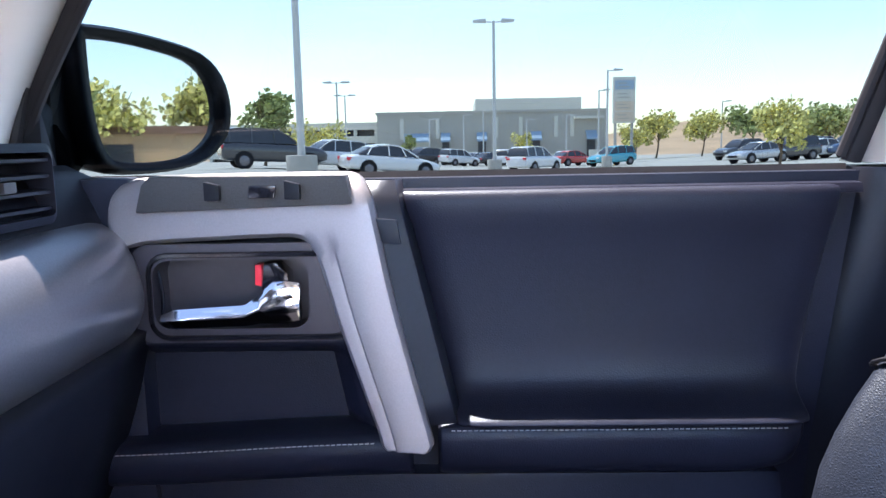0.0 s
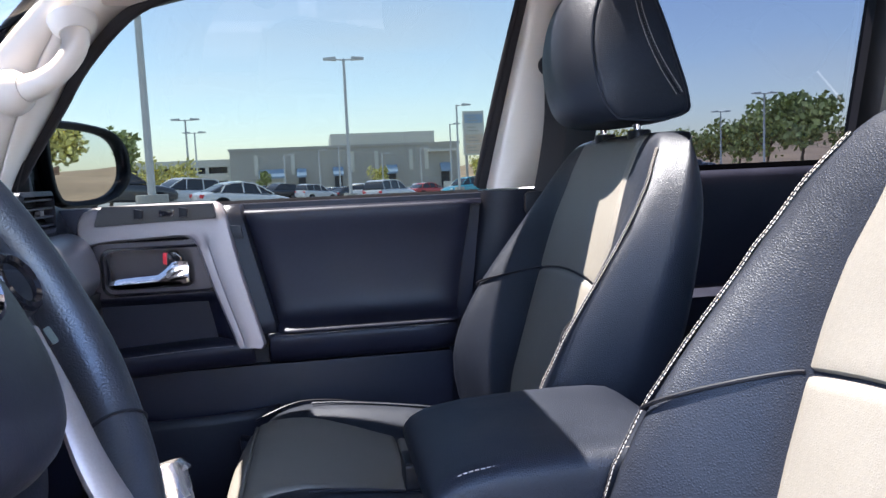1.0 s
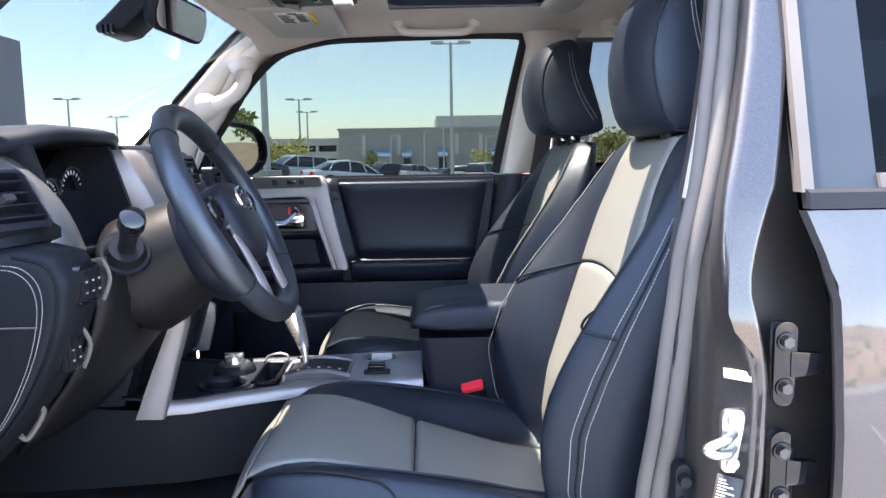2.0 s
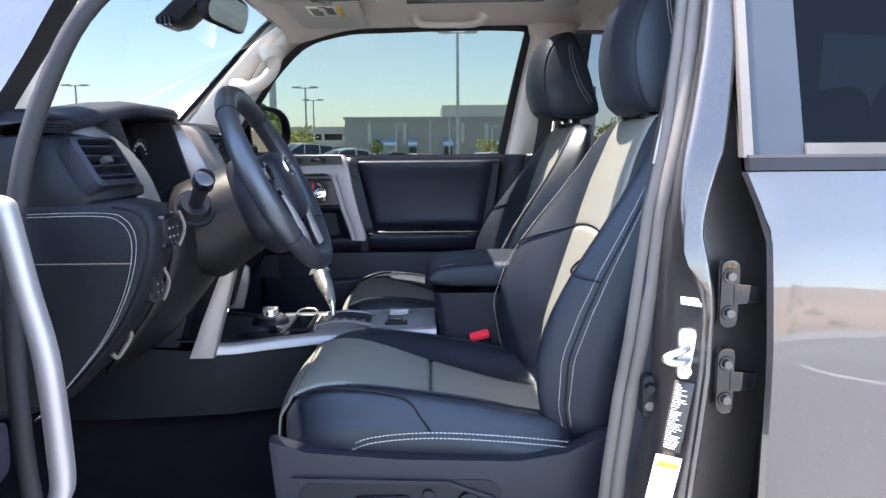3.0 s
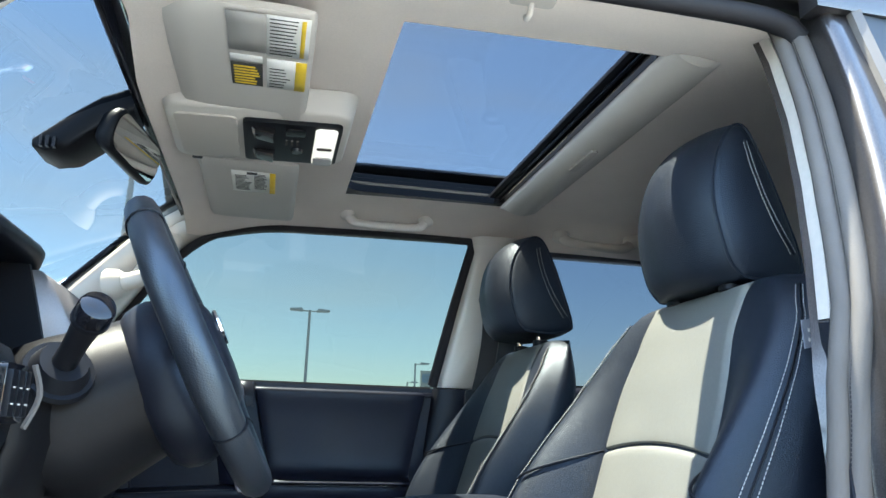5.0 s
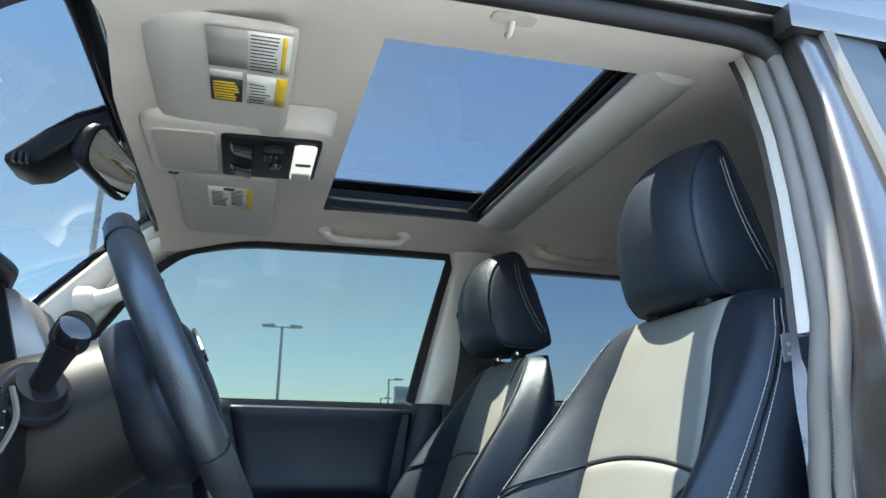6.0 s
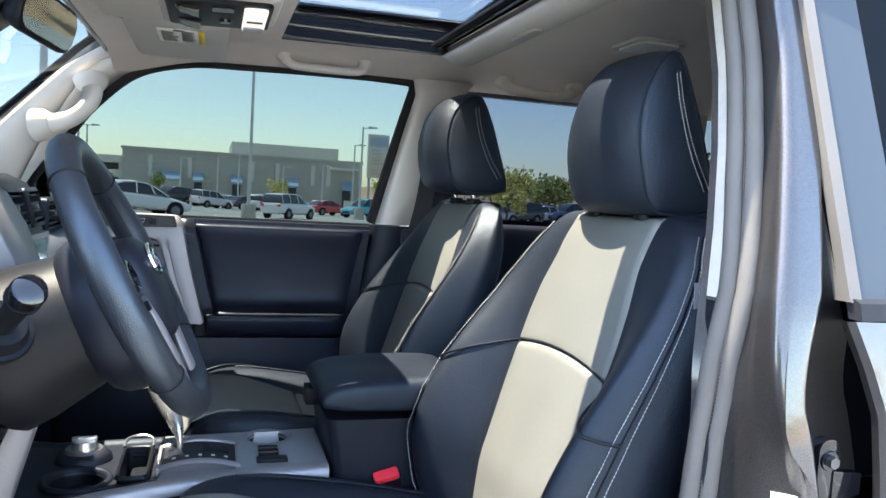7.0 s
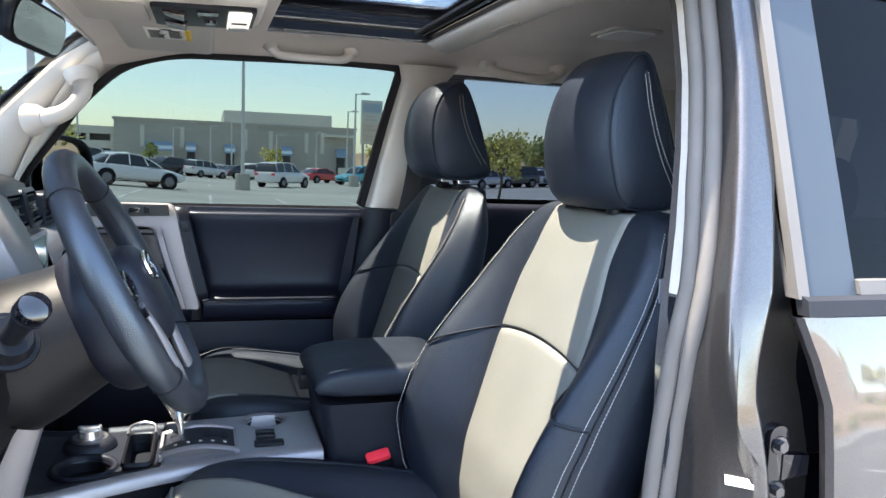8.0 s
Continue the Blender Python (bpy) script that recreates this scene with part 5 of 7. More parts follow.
    for k, r in ((-0.085, 0.048), (0.0, 0.030), (0.085, 0.048)):
        c = (-0.448, -0.435 + k, 1.222)
        part("dial", tube([(c[0] + 0.006, c[1] + r * math.cos(a), c[2] + r * math.sin(a)) for a in steps(0, 2 * math.pi, 24)[:-1]], 0.0014, 6, closed=True), SATIN, g)
        bm = bmesh.new()
        for a in steps(-0.6, math.pi + 0.6, 16):
            tube([(c[0] + 0.003, c[1] - r * 0.74 * math.cos(a), c[2] + r * 0.74 * math.sin(a)), (c[0] + 0.003, c[1] - r * 0.88 * math.cos(a), c[2] + r * 0.88 * math.sin(a))], 0.0009, 4, bm)
        part("scale_marks", bm, WHITE, g)
        part("needle", tube([(c[0] + 0.005, c[1], c[2]), (c[0] + 0.005, c[1] - r * 0.6, c[2] - r * 0.45)], 0.0012, 5), RED, g)
    part("instrument_floor", box(-0.46, -0.325, -0.580, -0.298, 1.140, 1.152), BLACK, t, bevel=0.004)
    # knee panel and column shroud
    def knee(u, v):
        y = -0.635 + 0.40 * u
        bow = 0.045 * math.sin(math.pi * min(max(u, 0), 1))
        x, z = lerp([(0, -0.300), (0.3, -0.290), (0.6, -0.335), (1, -0.42)], v), lerp([(0, 1.142), (0.3, 1.06), (0.6, 0.97), (1, 0.86)], v)
        return (x + bow * (1 - 0.6 * v), y, z)
    part("knee_panel", sheet(knee, steps(0, 1, 10), steps(0, 1, 8)), COLUMN, t, "smooth dark knee panel", solid=0.008)
    return t


def steering():
    t = thing("steering_wheel", "leather-wrapped three-spoke steering wheel with silver spokes", "steering wheel", at=(-0.144, -0.453, 1.191))
    n = Vector((0.89, 0, 0.456))
    u = Vector((-0.456, 0, 0.89))
    r = Vector((0, 1, 0))
    def W(a, b, c=0.0):
        return u * a + r * b + n * c
    R = 0.178
    ring = []
    rad = []
    for k in range(64):
        a = 2 * math.pi * k / 64
        ring.append(W(R * math.cos(a), R * math.sin(a)))
        rad.append(0.0195 + 0.0015 * math.exp(-((math.sin(a) ** 2 - 0.9) ** 2) / 0.02))
    rim = part("rim", tube(ring, rad, 12, closed=True, up=n), RIM, t, "black perforated leather rim")
    for a in (42, -42, 128, -128):
        a = radians(a)
        c = W(R * math.cos(a), R * math.sin(a))
        d = W(-math.sin(a), math.cos(a))
        rr = 0.0200
        e1, e2 = W(math.cos(a), math.sin(a)), n
        part("seam", tube([c + (e1 * math.cos(q) + e2 * math.sin(q)) * rr for q in steps(0, 2 * math.pi, 16)[:-1]], 0.0013, 5, closed=True), BLACK, rim)
    for s in (-1, 1):
        line = [W((R - 0.0195) * math.cos(q), (R - 0.0195) * math.sin(q), 0.002) for q in steps(s * 0.8, s * 1.35, 30)]
        part("stitching", stitches(line, 0.006, 0.0012), BLACK, rim)
    # hub cushion
    rows = []
    for c, q in ((-0.045, 0.92), (-0.02, 1.0), (0.008, 1.0), (0.022, 0.90), (0.028, 0.65), (0.030, 0.3)):
        row = []
        for k in range(24):
            a = 2 * math.pi * k / 24
            x = math.copysign(abs(math.cos(a)) ** 0.8, math.cos(a))
            y = math.copysign(abs(math.sin(a)) ** 0.8, math.sin(a))
            lo = 0.085 if x < 0 else 0.062
            row.append(W(x * lo * q - 0.008, y * (0.082 - 0.012 * (1 - x) * 0.5) * q, c))
        rows.append(row)
    back = []
    for q, ra, rb in ((-0.012, 0.060, 0.070), (-0.018, 0.098, 0.105), (-0.035, 0.108, 0.112), (-0.065, 0.104, 0.108), (-0.085, 0.085, 0.09)):
        back.append([W(ra * math.cos(w) - 0.030, rb * math.sin(w), q) for w in steps(0, 2 * math.pi, 28)[:-1]])
    part("hub_back", rings(back), PLASTIC, t, "dark cover behind the hub", sub=1)
    part("hub", rings(rows), PLASTIC, t, "black airbag cover", sub=1)
    em = part("emblem", tube([W(0.020 * math.cos(a) + 0.012, 0.030 * math.sin(a), 0.031) for a in steps(0, 2 * math.pi, 24)[:-1]], 0.003, 6, closed=True), CHROME, t, "plain chrome oval emblem")
    part("emblem_bar", tube([W(0.012, -0.026, 0.031), W(0.022, 0, 0.033), W(0.012, 0.026, 0.031)], 0.003, 6), CHROME, em)
    # spokes: two level, one forked below
    for s in (-1, 1):
        rows = []
        for k in steps(0, 1, 6):
            b = s * (0.062 + k * (R - 0.062 - 0.010))
            w = 0.030 - 0.012 * k
            rows.append([W(0.006 + w, b, -0.012), W(0.006 + w * 0.8, b, 0.010 - 0.006 * k), W(0.006 - w * 0.8, b, 0.010 - 0.006 * k), W(0.006 - w, b, -0.012)])
        sp = part("spoke", rings(rows), PLASTIC, t, "dark spoke with switch pad", sub=1)
        part("switch_pad", tube([W(0.010 + 0.018 * math.cos(a), s * 0.108 + 0.022 * math.sin(a), 0.012) for a in steps(0, 2 * math.pi, 20)[:-1]], 0.0035, 6, closed=True), GLOSSY, sp)
        part("button", prism(rounded(-0.006, 0.006, -0.006, 0.006, 0.002), "z", 0, 0.004), GLOSSY, sp).matrix_local = Matrix.Translation(W(-0.030, s * 0.098, 0.010)) @ n.to_track_quat("Z", "Y").to_matrix().to_4x4()
        # silver trim from the upper hub corner round the pad down into the lower fork
        line = spline([W(-0.020, s * 0.088, 0.010), W(-0.060, s * 0.074, 0.010), W(-0.110, s * 0.060, 0.006), W(-0.150, s * 0.064, 0.003), W(-0.172, s * 0.078, 0.004)], 6)
        part("silver_spoke", tube(line, [0.008 + 0.010 * smooth(0.0, 0.6, k / (len(line) - 1)) for k in range(len(line))], 12, rb=0.42, up=r), SILVER, t, "satin silver lower spoke")
    # column behind the wheel, with its stalks
    c = thing("steering_column", "dark plastic steering column with control stalks", "steering column", at=(-0.144, -0.453, 1.191))
    rows = []
    for d, rx, ry in ((-0.02, 0.062, 0.07), (-0.05, 0.085, 0.10), (-0.09, 0.088, 0.105), (-0.15, 0.10, 0.12), (-0.22, 0.11, 0.14)):
        rows.append([W(rx * math.cos(a) - 0.02, ry * math.sin(a), d) for a in steps(0, 2 * math.pi, 20)[:-1]])
    part("shroud", rings(rows), COLUMN, c, "dark column shroud", sub=1)
    for s, tip in ((-1, Vector((-0.218 + 0.144, -0.672 + 0.453, 1.205 - 1.191))), (1, Vector((-0.09, 0.22, 0.02)))):
        root = Vector((-0.121, -0.134, -0.043)) if s < 0 else Vector((-0.135, 0.085, -0.03))
        d = tip - root
        st = part("stalk", tube([root, root + d * 0.3, root + d * 0.55, root + d * 0.8], [0.013, 0.012, 0.013, 0.0155], 14), BLACK, c, "black control stalk")
        part("knob", tube([root + d * 0.81, root + d * 0.93, root + d * 0.97, root + d * 0.99, root + d * 1.0], [0.0175, 0.0180, 0.0165, 0.012, 0.004], 20), GLOSSY, st, "gloss black twist knob")
        part("knob_ring", tube([root + d * 0.76, root + d * 0.80], [0.0185, 0.0185], 18), BLACK, st)
        part("boot", tube([root - d * 0.05, root + d * 0.12], [0.031, 0.024], 18), BLACK, st)
        part("boot_ring", tube([root - d * 0.08, root - d * 0.03], [0.037, 0.035], 24), BLACK, st)


def console():
    t = thing("center_console", "dark centre console with silver edges and padded armrest", "console", at=(0, 0, 0.52))
    inv = Matrix.Translation((0, 0, -0.52))
    def put(nm, bm, mat, lab="", **k):
        ob = part(nm, bm, mat, t, lab, **k)
        ob.matrix_parent_inverse = inv
        return ob
    MID = -0.052      # the car's middle line

    def half(x):
        return lerp([(-0.55, 0.250), (-0.31, 0.222), (-0.20, 0.178), (-0.10, 0.146), (0.16, 0.126)], x)
    FAR = 0.100       # half width on the passenger's side

    def topz(x):
        return lerp([(-0.55, 0.83), (-0.31, 0.806), (0.16, 0.818)], x)
    # base and flanks
    rows = []
    for x in (-0.95, -0.55, -0.31, -0.10, 0.16, 0.42):
        h = half(x) - 0.03
        z = topz(x) - 0.022
        rows.append([(x, MID - h - 0.012, 0.645), (x, MID - h, z), (x, MID + FAR - 0.01, z), (x, MID + FAR, 0.645)])
    put("base", rings(rows), SIDE, "dark plastic console flanks", sharp=30)
    put("flank_seam", tube([(-0.40, -0.248, 0.65), (-0.40, -0.238, 0.78)], 0.002, 5), BLACK)
    # top plates with their wells cut through: dark tray in front, grey selector plate behind
    grey = material("grey_satin_plastic", (0.20, 0.21, 0.225), 0.46, metal=0.3, vary=0.06, grain=0.05, grain_scale=400)
    CUPS = ((-0.252, -0.150, 0.049), (0.068, 0.002, 0.043))

    def plate(nm, x0, x1, nx, fz, mat, lab):
        bm = bmesh.new()
        us, vs = steps(x0, x1, nx), steps(-1, 1, 56)
        g = [[bm.verts.new((u, MID + v * ((half(u) - 0.02) if v < 0 else FAR - 0.008), fz(u, v))) for v in vs] for u in us]
        for i in range(len(us) - 1):
            for j in range(len(vs) - 1):
                q = (g[i][j], g[i][j + 1], g[i + 1][j + 1], g[i + 1][j])
                m = (q[0].co + q[2].co) / 2
                if any((m.x - x) ** 2 + (m.y - y) ** 2 < (r + 0.001) ** 2 for x, y, r in CUPS):
                    continue
                if -0.186 < m.x < -0.141 and -0.178 < m.y < -0.036:
                    continue
                bm.faces.new(q)
        put(nm, bm, mat, lab, solid=0.006)
    plate("front_tray", -0.42, -0.124, 44, lambda u, v: topz(u) - 0.002 + 0.006 * smooth(0.8, 1, abs(v)), PLASTIC, "dark front tray")
    plate("selector_plate", -0.124, 0.165, 44, lambda u, v: topz(u) + 0.002 + 0.004 * (1 - v * v), grey, "satin grey selector plate")
    for s in (-1, 1):
        rows = []
        for x in steps(-0.33 if s < 0 else -0.13, 0.165, 12):
            h, z = (half(x) if s < 0 else FAR), topz(x)
            w = lerp([(-0.33, 0.016), (-0.10, 0.030), (0.165, 0.036)], x) * (1.0 if s < 0 else 0.4)
            rows.append([(x, MID + s * (h - w), z + 0.006), (x, MID + s * (h - 0.006), z + 0.006), (x, MID + s * h, z - 0.002), (x, MID + s * (h + 0.002), z - 0.018), (x, MID + s * (h - 0.02), z - 0.022)])
        put("silver_edge", rings(rows), SILVER, "satin silver edge strip", sharp=60)
    # cup holders
    for x, y, r in CUPS:
        z = topz(x)
        def cir(q, h):
            return [(x + q * math.cos(w), y + q * math.sin(w), z + h) for w in steps(0, 2 * math.pi, 32)[:-1]]
        put("cup_rim", rings([cir(r + 0.008, 0.003), cir(r + 0.006, 0.007), cir(r + 0.001, 0.008), cir(r - 0.003, 0.005), cir(r - 0.005, -0.004)], caps=False), SILVER if x > 0 else PLASTIC, "round cup holder rim", sharp=70)
        well = rings([cir(r - 0.004, 0.002), cir(r - 0.006, -0.06), cir(r - 0.012, -0.066), cir(0.004, -0.066)], caps=False)
        put("cup_well", well, BLACK, "deep black cup well", sharp=50)
    # drive-mode dial
    put("dial_base", rings([[(-0.256 + r * math.cos(a), -0.046 + 0.9 * r * math.sin(a), z) for a in steps(0, 2 * math.pi, 24)[:-1]] for r, z in ((0.050, 0.80), (0.046, 0.818), (0.038, 0.826))]), PLASTIC, "raised dial base", sharp=60)
    put("dial_ring", disc((-0.256, -0.046, 0.825), (0, 0, 1), 0.035, 0.031, 0.005), BAND, "silver ring")
    put("dial_knob", disc((-0.256, -0.046, 0.830), (0, 0, 1), 0.022, 0.020, 0.014, 24), LEVER, "knurled metal dial")
    put("dial_grip", prism(rounded(-0.277, -0.235, -0.052, -0.040, 0.005), "z", 0.841, 0.851), LEVER, "", bevel=0.003)
    # small tray with a bright loop at its far end
    def tray(g, z):
        return [(x, y, z) for x, y in rounded(-0.192 + g, -0.138 - g, -0.186 + g, -0.028 - g, 0.010)]
    put("tray", rings([tray(0, 0.820), tray(0.003, 0.826), tray(0.006, 0.824), tray(0.009, 0.786), tray(0.022, 0.785)], caps=False), BLACK, "small rubber-lined tray", sharp=50)
    put("tray_floor", prism(rounded(-0.184, -0.146, -0.178, -0.036, 0.008), "z", 0.783, 0.787), RUBBER, "grey rubber mat in the tray")
    put("tray_loop", tube(spline([(-0.190, -0.040, 0.826), (-0.187, -0.012, 0.832), (-0.165, 0.002, 0.834), (-0.143, -0.012, 0.832), (-0.140, -0.040, 0.826)], 5), 0.003, 8), BAND, "bright tray loop")
    # selector gate: dark field in a bowed bright frame, stepped slot, slim lever
    def bowed(bm):
        for v in bm.verts:
            v.co.z += 0.010 * math.sin(math.pi * min(max((v.co.x + 0.124) / 0.132, 0), 1))
        return bm
    fine = [(x, -0.150, -0.050) for x in steps(-0.120, 0.004, 12)]
    put("gate", rings([[(x, a, 0.826 + 0.010 * math.sin(math.pi * (x + 0.124) / 0.132)), (x, b, 0.826 + 0.010 * math.sin(math.pi * (x + 0.124) / 0.132)), (x, b, 0.812), (x, a, 0.812)] for x, a, b in fine]), PLASTIC, "dark selector gate", sharp=50)
    for a, b in ((-0.163, -0.150), (-0.050, -0.042)):
        put("gate_frame", rings([[(x, a, 0.824 + 0.012 * math.sin(math.pi * (x + 0.128) / 0.140)), (x, a + 0.003, 0.828 + 0.012 * math.sin(math.pi * (x + 0.128) / 0.140)), (x, b, 0.828 + 0.012 * math.sin(math.pi * (x + 0.128) / 0.140)), (x, b, 0.814)] for x in steps(-0.128, 0.012, 14)]), SILVER, "bowed bright gate frame", sharp=60)
    for x in (-0.126, 0.007):
        put("gate_frame", box(x - 0.003, x + 0.003, -0.162, -0.043, 0.814, 0.829), SILVER, "", bevel=0.002)
    for x0, x1, y0, y1 in ((-0.112, -0.040, -0.080, -0.068), (-0.052, -0.040, -0.104, -0.068), (-0.052, -0.008, -0.104, -0.092), (-0.020, -0.008, -0.104, -0.076)):
        put("gate_slot", bowed(box(x0, x1, y0, y1, 0.8262, 0.8275)), BLACK)
    for k in range(5):
        put("gate_mark", bowed(box(-0.104 + 0.022 * k, -0.098 + 0.022 * k, -0.128, -0.122, 0.8262, 0.8272)), TRIM)
    lever = spline([(-0.093, -0.074, 0.826), (-0.094, -0.071, 0.848), (-0.100, -0.058, 0.868), (-0.114, -0.026, 0.892), (-0.130, 0.010, 0.912), (-0.138, 0.026, 0.926)], 5)
    put("selector_lever", tube(lever, [lerp([(0, 0.005), (0.2, 0.0065), (0.36, 0.013), (0.55, 0.020), (0.8, 0.027), (1, 0.029)], k / (len(lever) - 1)) for k in range(len(lever))], 14, rb=0.85), LEVER, "satin silver selector lever", sub=1)
    put("lever_top", disc((-0.138, 0.026, 0.924), (-0.25, 0.2, 1), 0.030, 0.021, 0.014, 18), LEVER, "silver lever top", bevel=0.004)
    for y in (-0.076, -0.100):
        put("switch", prism(rounded(0.045, 0.082, y - 0.008, y + 0.008, 0.003), "z", 0.822, 0.830), GLOSSY, "black seat-heater switch", bevel=0.002)
    put("switch_plate", prism(rounded(0.04, 0.095, -0.145, -0.122, 0.003), "z", 0.823, 0.829), BLACK, "", bevel=0.001)
    # box and padded lid
    rows = []
    for z, x0, h in ((0.54, 0.20, 0.128), (0.80, 0.175, 0.122), (0.905, 0.158, 0.120)):
        rows.append([(x, y, z) for x, y in rounded(x0, 0.44, MID - h, MID + h, 0.02, 3)])
    put("storage_box", rings(rows), PLASTIC, "dark storage box under the armrest", sharp=50)
    rows = []
    for y, q in ((-0.126, 0.55), (-0.123, 0.80), (-0.110, 0.96), (-0.08, 1.0), (0.08, 1.0), (0.110, 0.96), (0.123, 0.80), (0.126, 0.55)):
        pr = [(0.148, 0.918), (0.140, 0.940), (0.150, 0.962), (0.185, 0.976), (0.25, 0.982), (0.36, 0.984), (0.42, 0.981), (0.435, 0.960), (0.43, 0.918)]
        rows.append([(0.285 + (x - 0.285) * (0.9 + 0.1 * q), MID - 0.006 + y, 0.930 + (z - 0.930) * q) for x, z in pr])
    put("armrest_lid", rings(rows), LEATHER, "padded black leather armrest lid", sub=1)
    line = spline([(0.152, -0.152, 0.941), (0.165, -0.166, 0.961), (0.20, -0.168, 0.972), (0.30, -0.168, 0.977), (0.40, -0.168, 0.979)], 8)
    put("stitching", stitches(line, 0.006), THREAD, "white stitching")
    put("catch", prism(rounded(-0.02, 0.03, 0.890, 0.925, 0.006), "x", 0.138, 0.16), BLACK, "black lid catch", bevel=0.003)
    # centre stack with silver legs
    rows = []
    for z, x, h in ((0.80, -0.42, 0.20), (0.90, -0.40, 0.19), (1.0, -0.372, 0.175), (1.10, -0.352, 0.165), (1.20, -0.366, 0.162), (1.295, -0.395, 0.16), (1.312, -0.43, 0.155)):
        rows.append([(x - 0.12, -h, z), (x - 0.01, -h, z), (x, -h + 0.02, z), (x, h - 0.02, z), (x - 0.01, h, z), (x - 0.12, h, z)])
    st = thing("center_stack", "dark centre stack with touch screen and silver legs", "centre stack")
    part("stack_body", rings(rows), BLACK, st, sharp=50)
    for s, dx in ((-1, 0.0), (1, -0.065)):
        # upright: a broad silver face above that narrows to a flat leg
        rows = []
        for z, xf, y0, y1, dep in ((0.786, -0.332, 0.290, 0.262, 0.054), (0.86, -0.312, 0.288, 0.260, 0.046), (0.973, -0.281, 0.284, 0.250, 0.031), (1.04, -0.284, 0.285, 0.225, 0.034), (1.10, -0.298, 0.288, 0.200, 0.04), (1.17, -0.308, 0.295, 0.155, 0.06), (1.235, -0.335, 0.303, 0.140, 0.07), (1.285, -0.362, 0.303, 0.150, 0.07), (1.300, -0.382, 0.298, 0.160, 0.06)):
            if s > 0 and z > 0.90:
                continue
            if s > 0:
                xf, y0 = (xf + dx * smooth(1.1, 0.95, z), y0 - 0.035)
                y1 = min(y1, y0 - 0.02)
            rows.append([(xf - dep, s * y0, z), (xf - 0.004, s * y0, z), (xf, s * (y0 - 0.004), z), (xf, s * (y1 + 0.004), z), (xf - 0.005, s * y1, z), (xf - dep, s * y1, z)])
        if s > 0:
            rows.append([(p[0] + 0.004, p[1], 0.905) for p in rows[-1]])
            rows.append([(p[0] - 0.10, p[1], 0.985) for p in rows[-1]])
        part("silver_leg", rings(rows), SILVER, st, "satin silver upright", sharp=50)
        part("leg_cheek", prism([(-0.54, 0.80), (-0.42, 0.80), (-0.35, 1.03), (-0.42, 1.13), (-0.54, 1.13)], "y", min(s * 0.20, s * 0.255), max(s * 0.20, s * 0.255)), PLASTIC, st, "dark side cheek", bevel=0.01)
    part("screen", box(-0.380, -0.350, -0.110, 0.110, 1.125, 1.208), BAND, st, "dark touch screen in a silver frame", bevel=0.003)
    part("screen_glass", box(-0.3495, -0.3485, -0.085, 0.085, 1.136, 1.198), material("screen_glass", (0.10, 0.16, 0.15), 0.12, vary=0.2, scale=20), st)
    vent(st, (-0.368, -0.073, 1.254), 0.132, 0.074, -3, 4, lean=-14)
    vent(st, (-0.368, 0.073, 1.254), 0.132, 0.074, 3, 4, lean=-14)
    for y in (-0.115, 0.115):
        part("knob", disc((-0.358, y, 1.085), (1, 0, 0.1), 0.024, 0.021, 0.02, 24), SILVER, st, "silver control knob")
    for k in range(6):
        part("button", prism(rounded(-0.075 + 0.025 * k, -0.055 + 0.025 * k, 1.07, 1.10, 0.003), "x", -0.362, -0.346), BLACK, st, bevel=0.002)
    for k in (-1, 0, 1):
        part("climate_knob", disc((-0.376, 0.095 * k, 0.985), (1, 0, 0.1), 0.030, 0.027, 0.018, 24), SILVER, st, "silver climate knob")


def buckle():
    t = thing("seat_belt_buckle", "black seat-belt buckle with a red release button", "buckle")
    m = pose(0.268, -0.192, 0.802, 26, -14, 0)
    def at(bm):
        bmesh.ops.transform(bm, matrix=m, verts=bm.verts)
        return bm
    part("body", at(prism(rounded(-0.026, 0.026, -0.012, 0.012, 0.006), "z", -0.10, 0.002)), BLACK, t, bevel=0.003)
    part("button", at(prism(rounded(-0.023, 0.023, -0.011, 0.011, 0.005), "z", 0.0, 0.012)), RED, t, "red release button", bevel=0.003)


def belts():
    t = thing("seat_belt", "black seat belt hanging on the passenger's pillar", "seat belt")
    c = Vector((0.535, 0.615, 1.475))
    part("guide_cover", disc((0.535, 0.64, 1.475), (0.1, -1, -0.2), 0.036, 0.030, 0.022, 24), BEIGE, t, "beige anchor cover", bevel=0.004)
    part("guide_ring", tube([(0.535 + 0.026 * math.cos(a), 0.610, 1.465 + 0.018 * math.sin(a)) for a in steps(0, 2 * math.pi, 20)[:-1]], 0.006, 8, closed=True), BLACK, t)
    line = spline([(0.540, 0.606, 1.462), (0.548, 0.640, 1.36), (0.535, 0.668, 1.24), (0.50, 0.676, 1.10), (0.45, 0.682, 0.80), (0.42, 0.69, 0.60)], 6)
    rows = [[(p.x - 0.024, p.y + 0.004, p.z), (p.x + 0.024, p.y - 0.004, p.z), (p.x + 0.024, p.y - 0.002, p.z), (p.x - 0.024, p.y + 0.006, p.z)] for p in line]
    part("webbing", rings(rows), BELT, t, "black woven webbing")
    part("tongue", prism(rounded(0.480, 0.535, 1.165, 1.215, 0.012), "y", 0.650, 0.664), BLACK, t, "black latch tongue", bevel=0.004)
    part("tongue_plate", box(0.495, 0.520, 0.654, 0.658, 1.13, 1.166), STEEL, t)


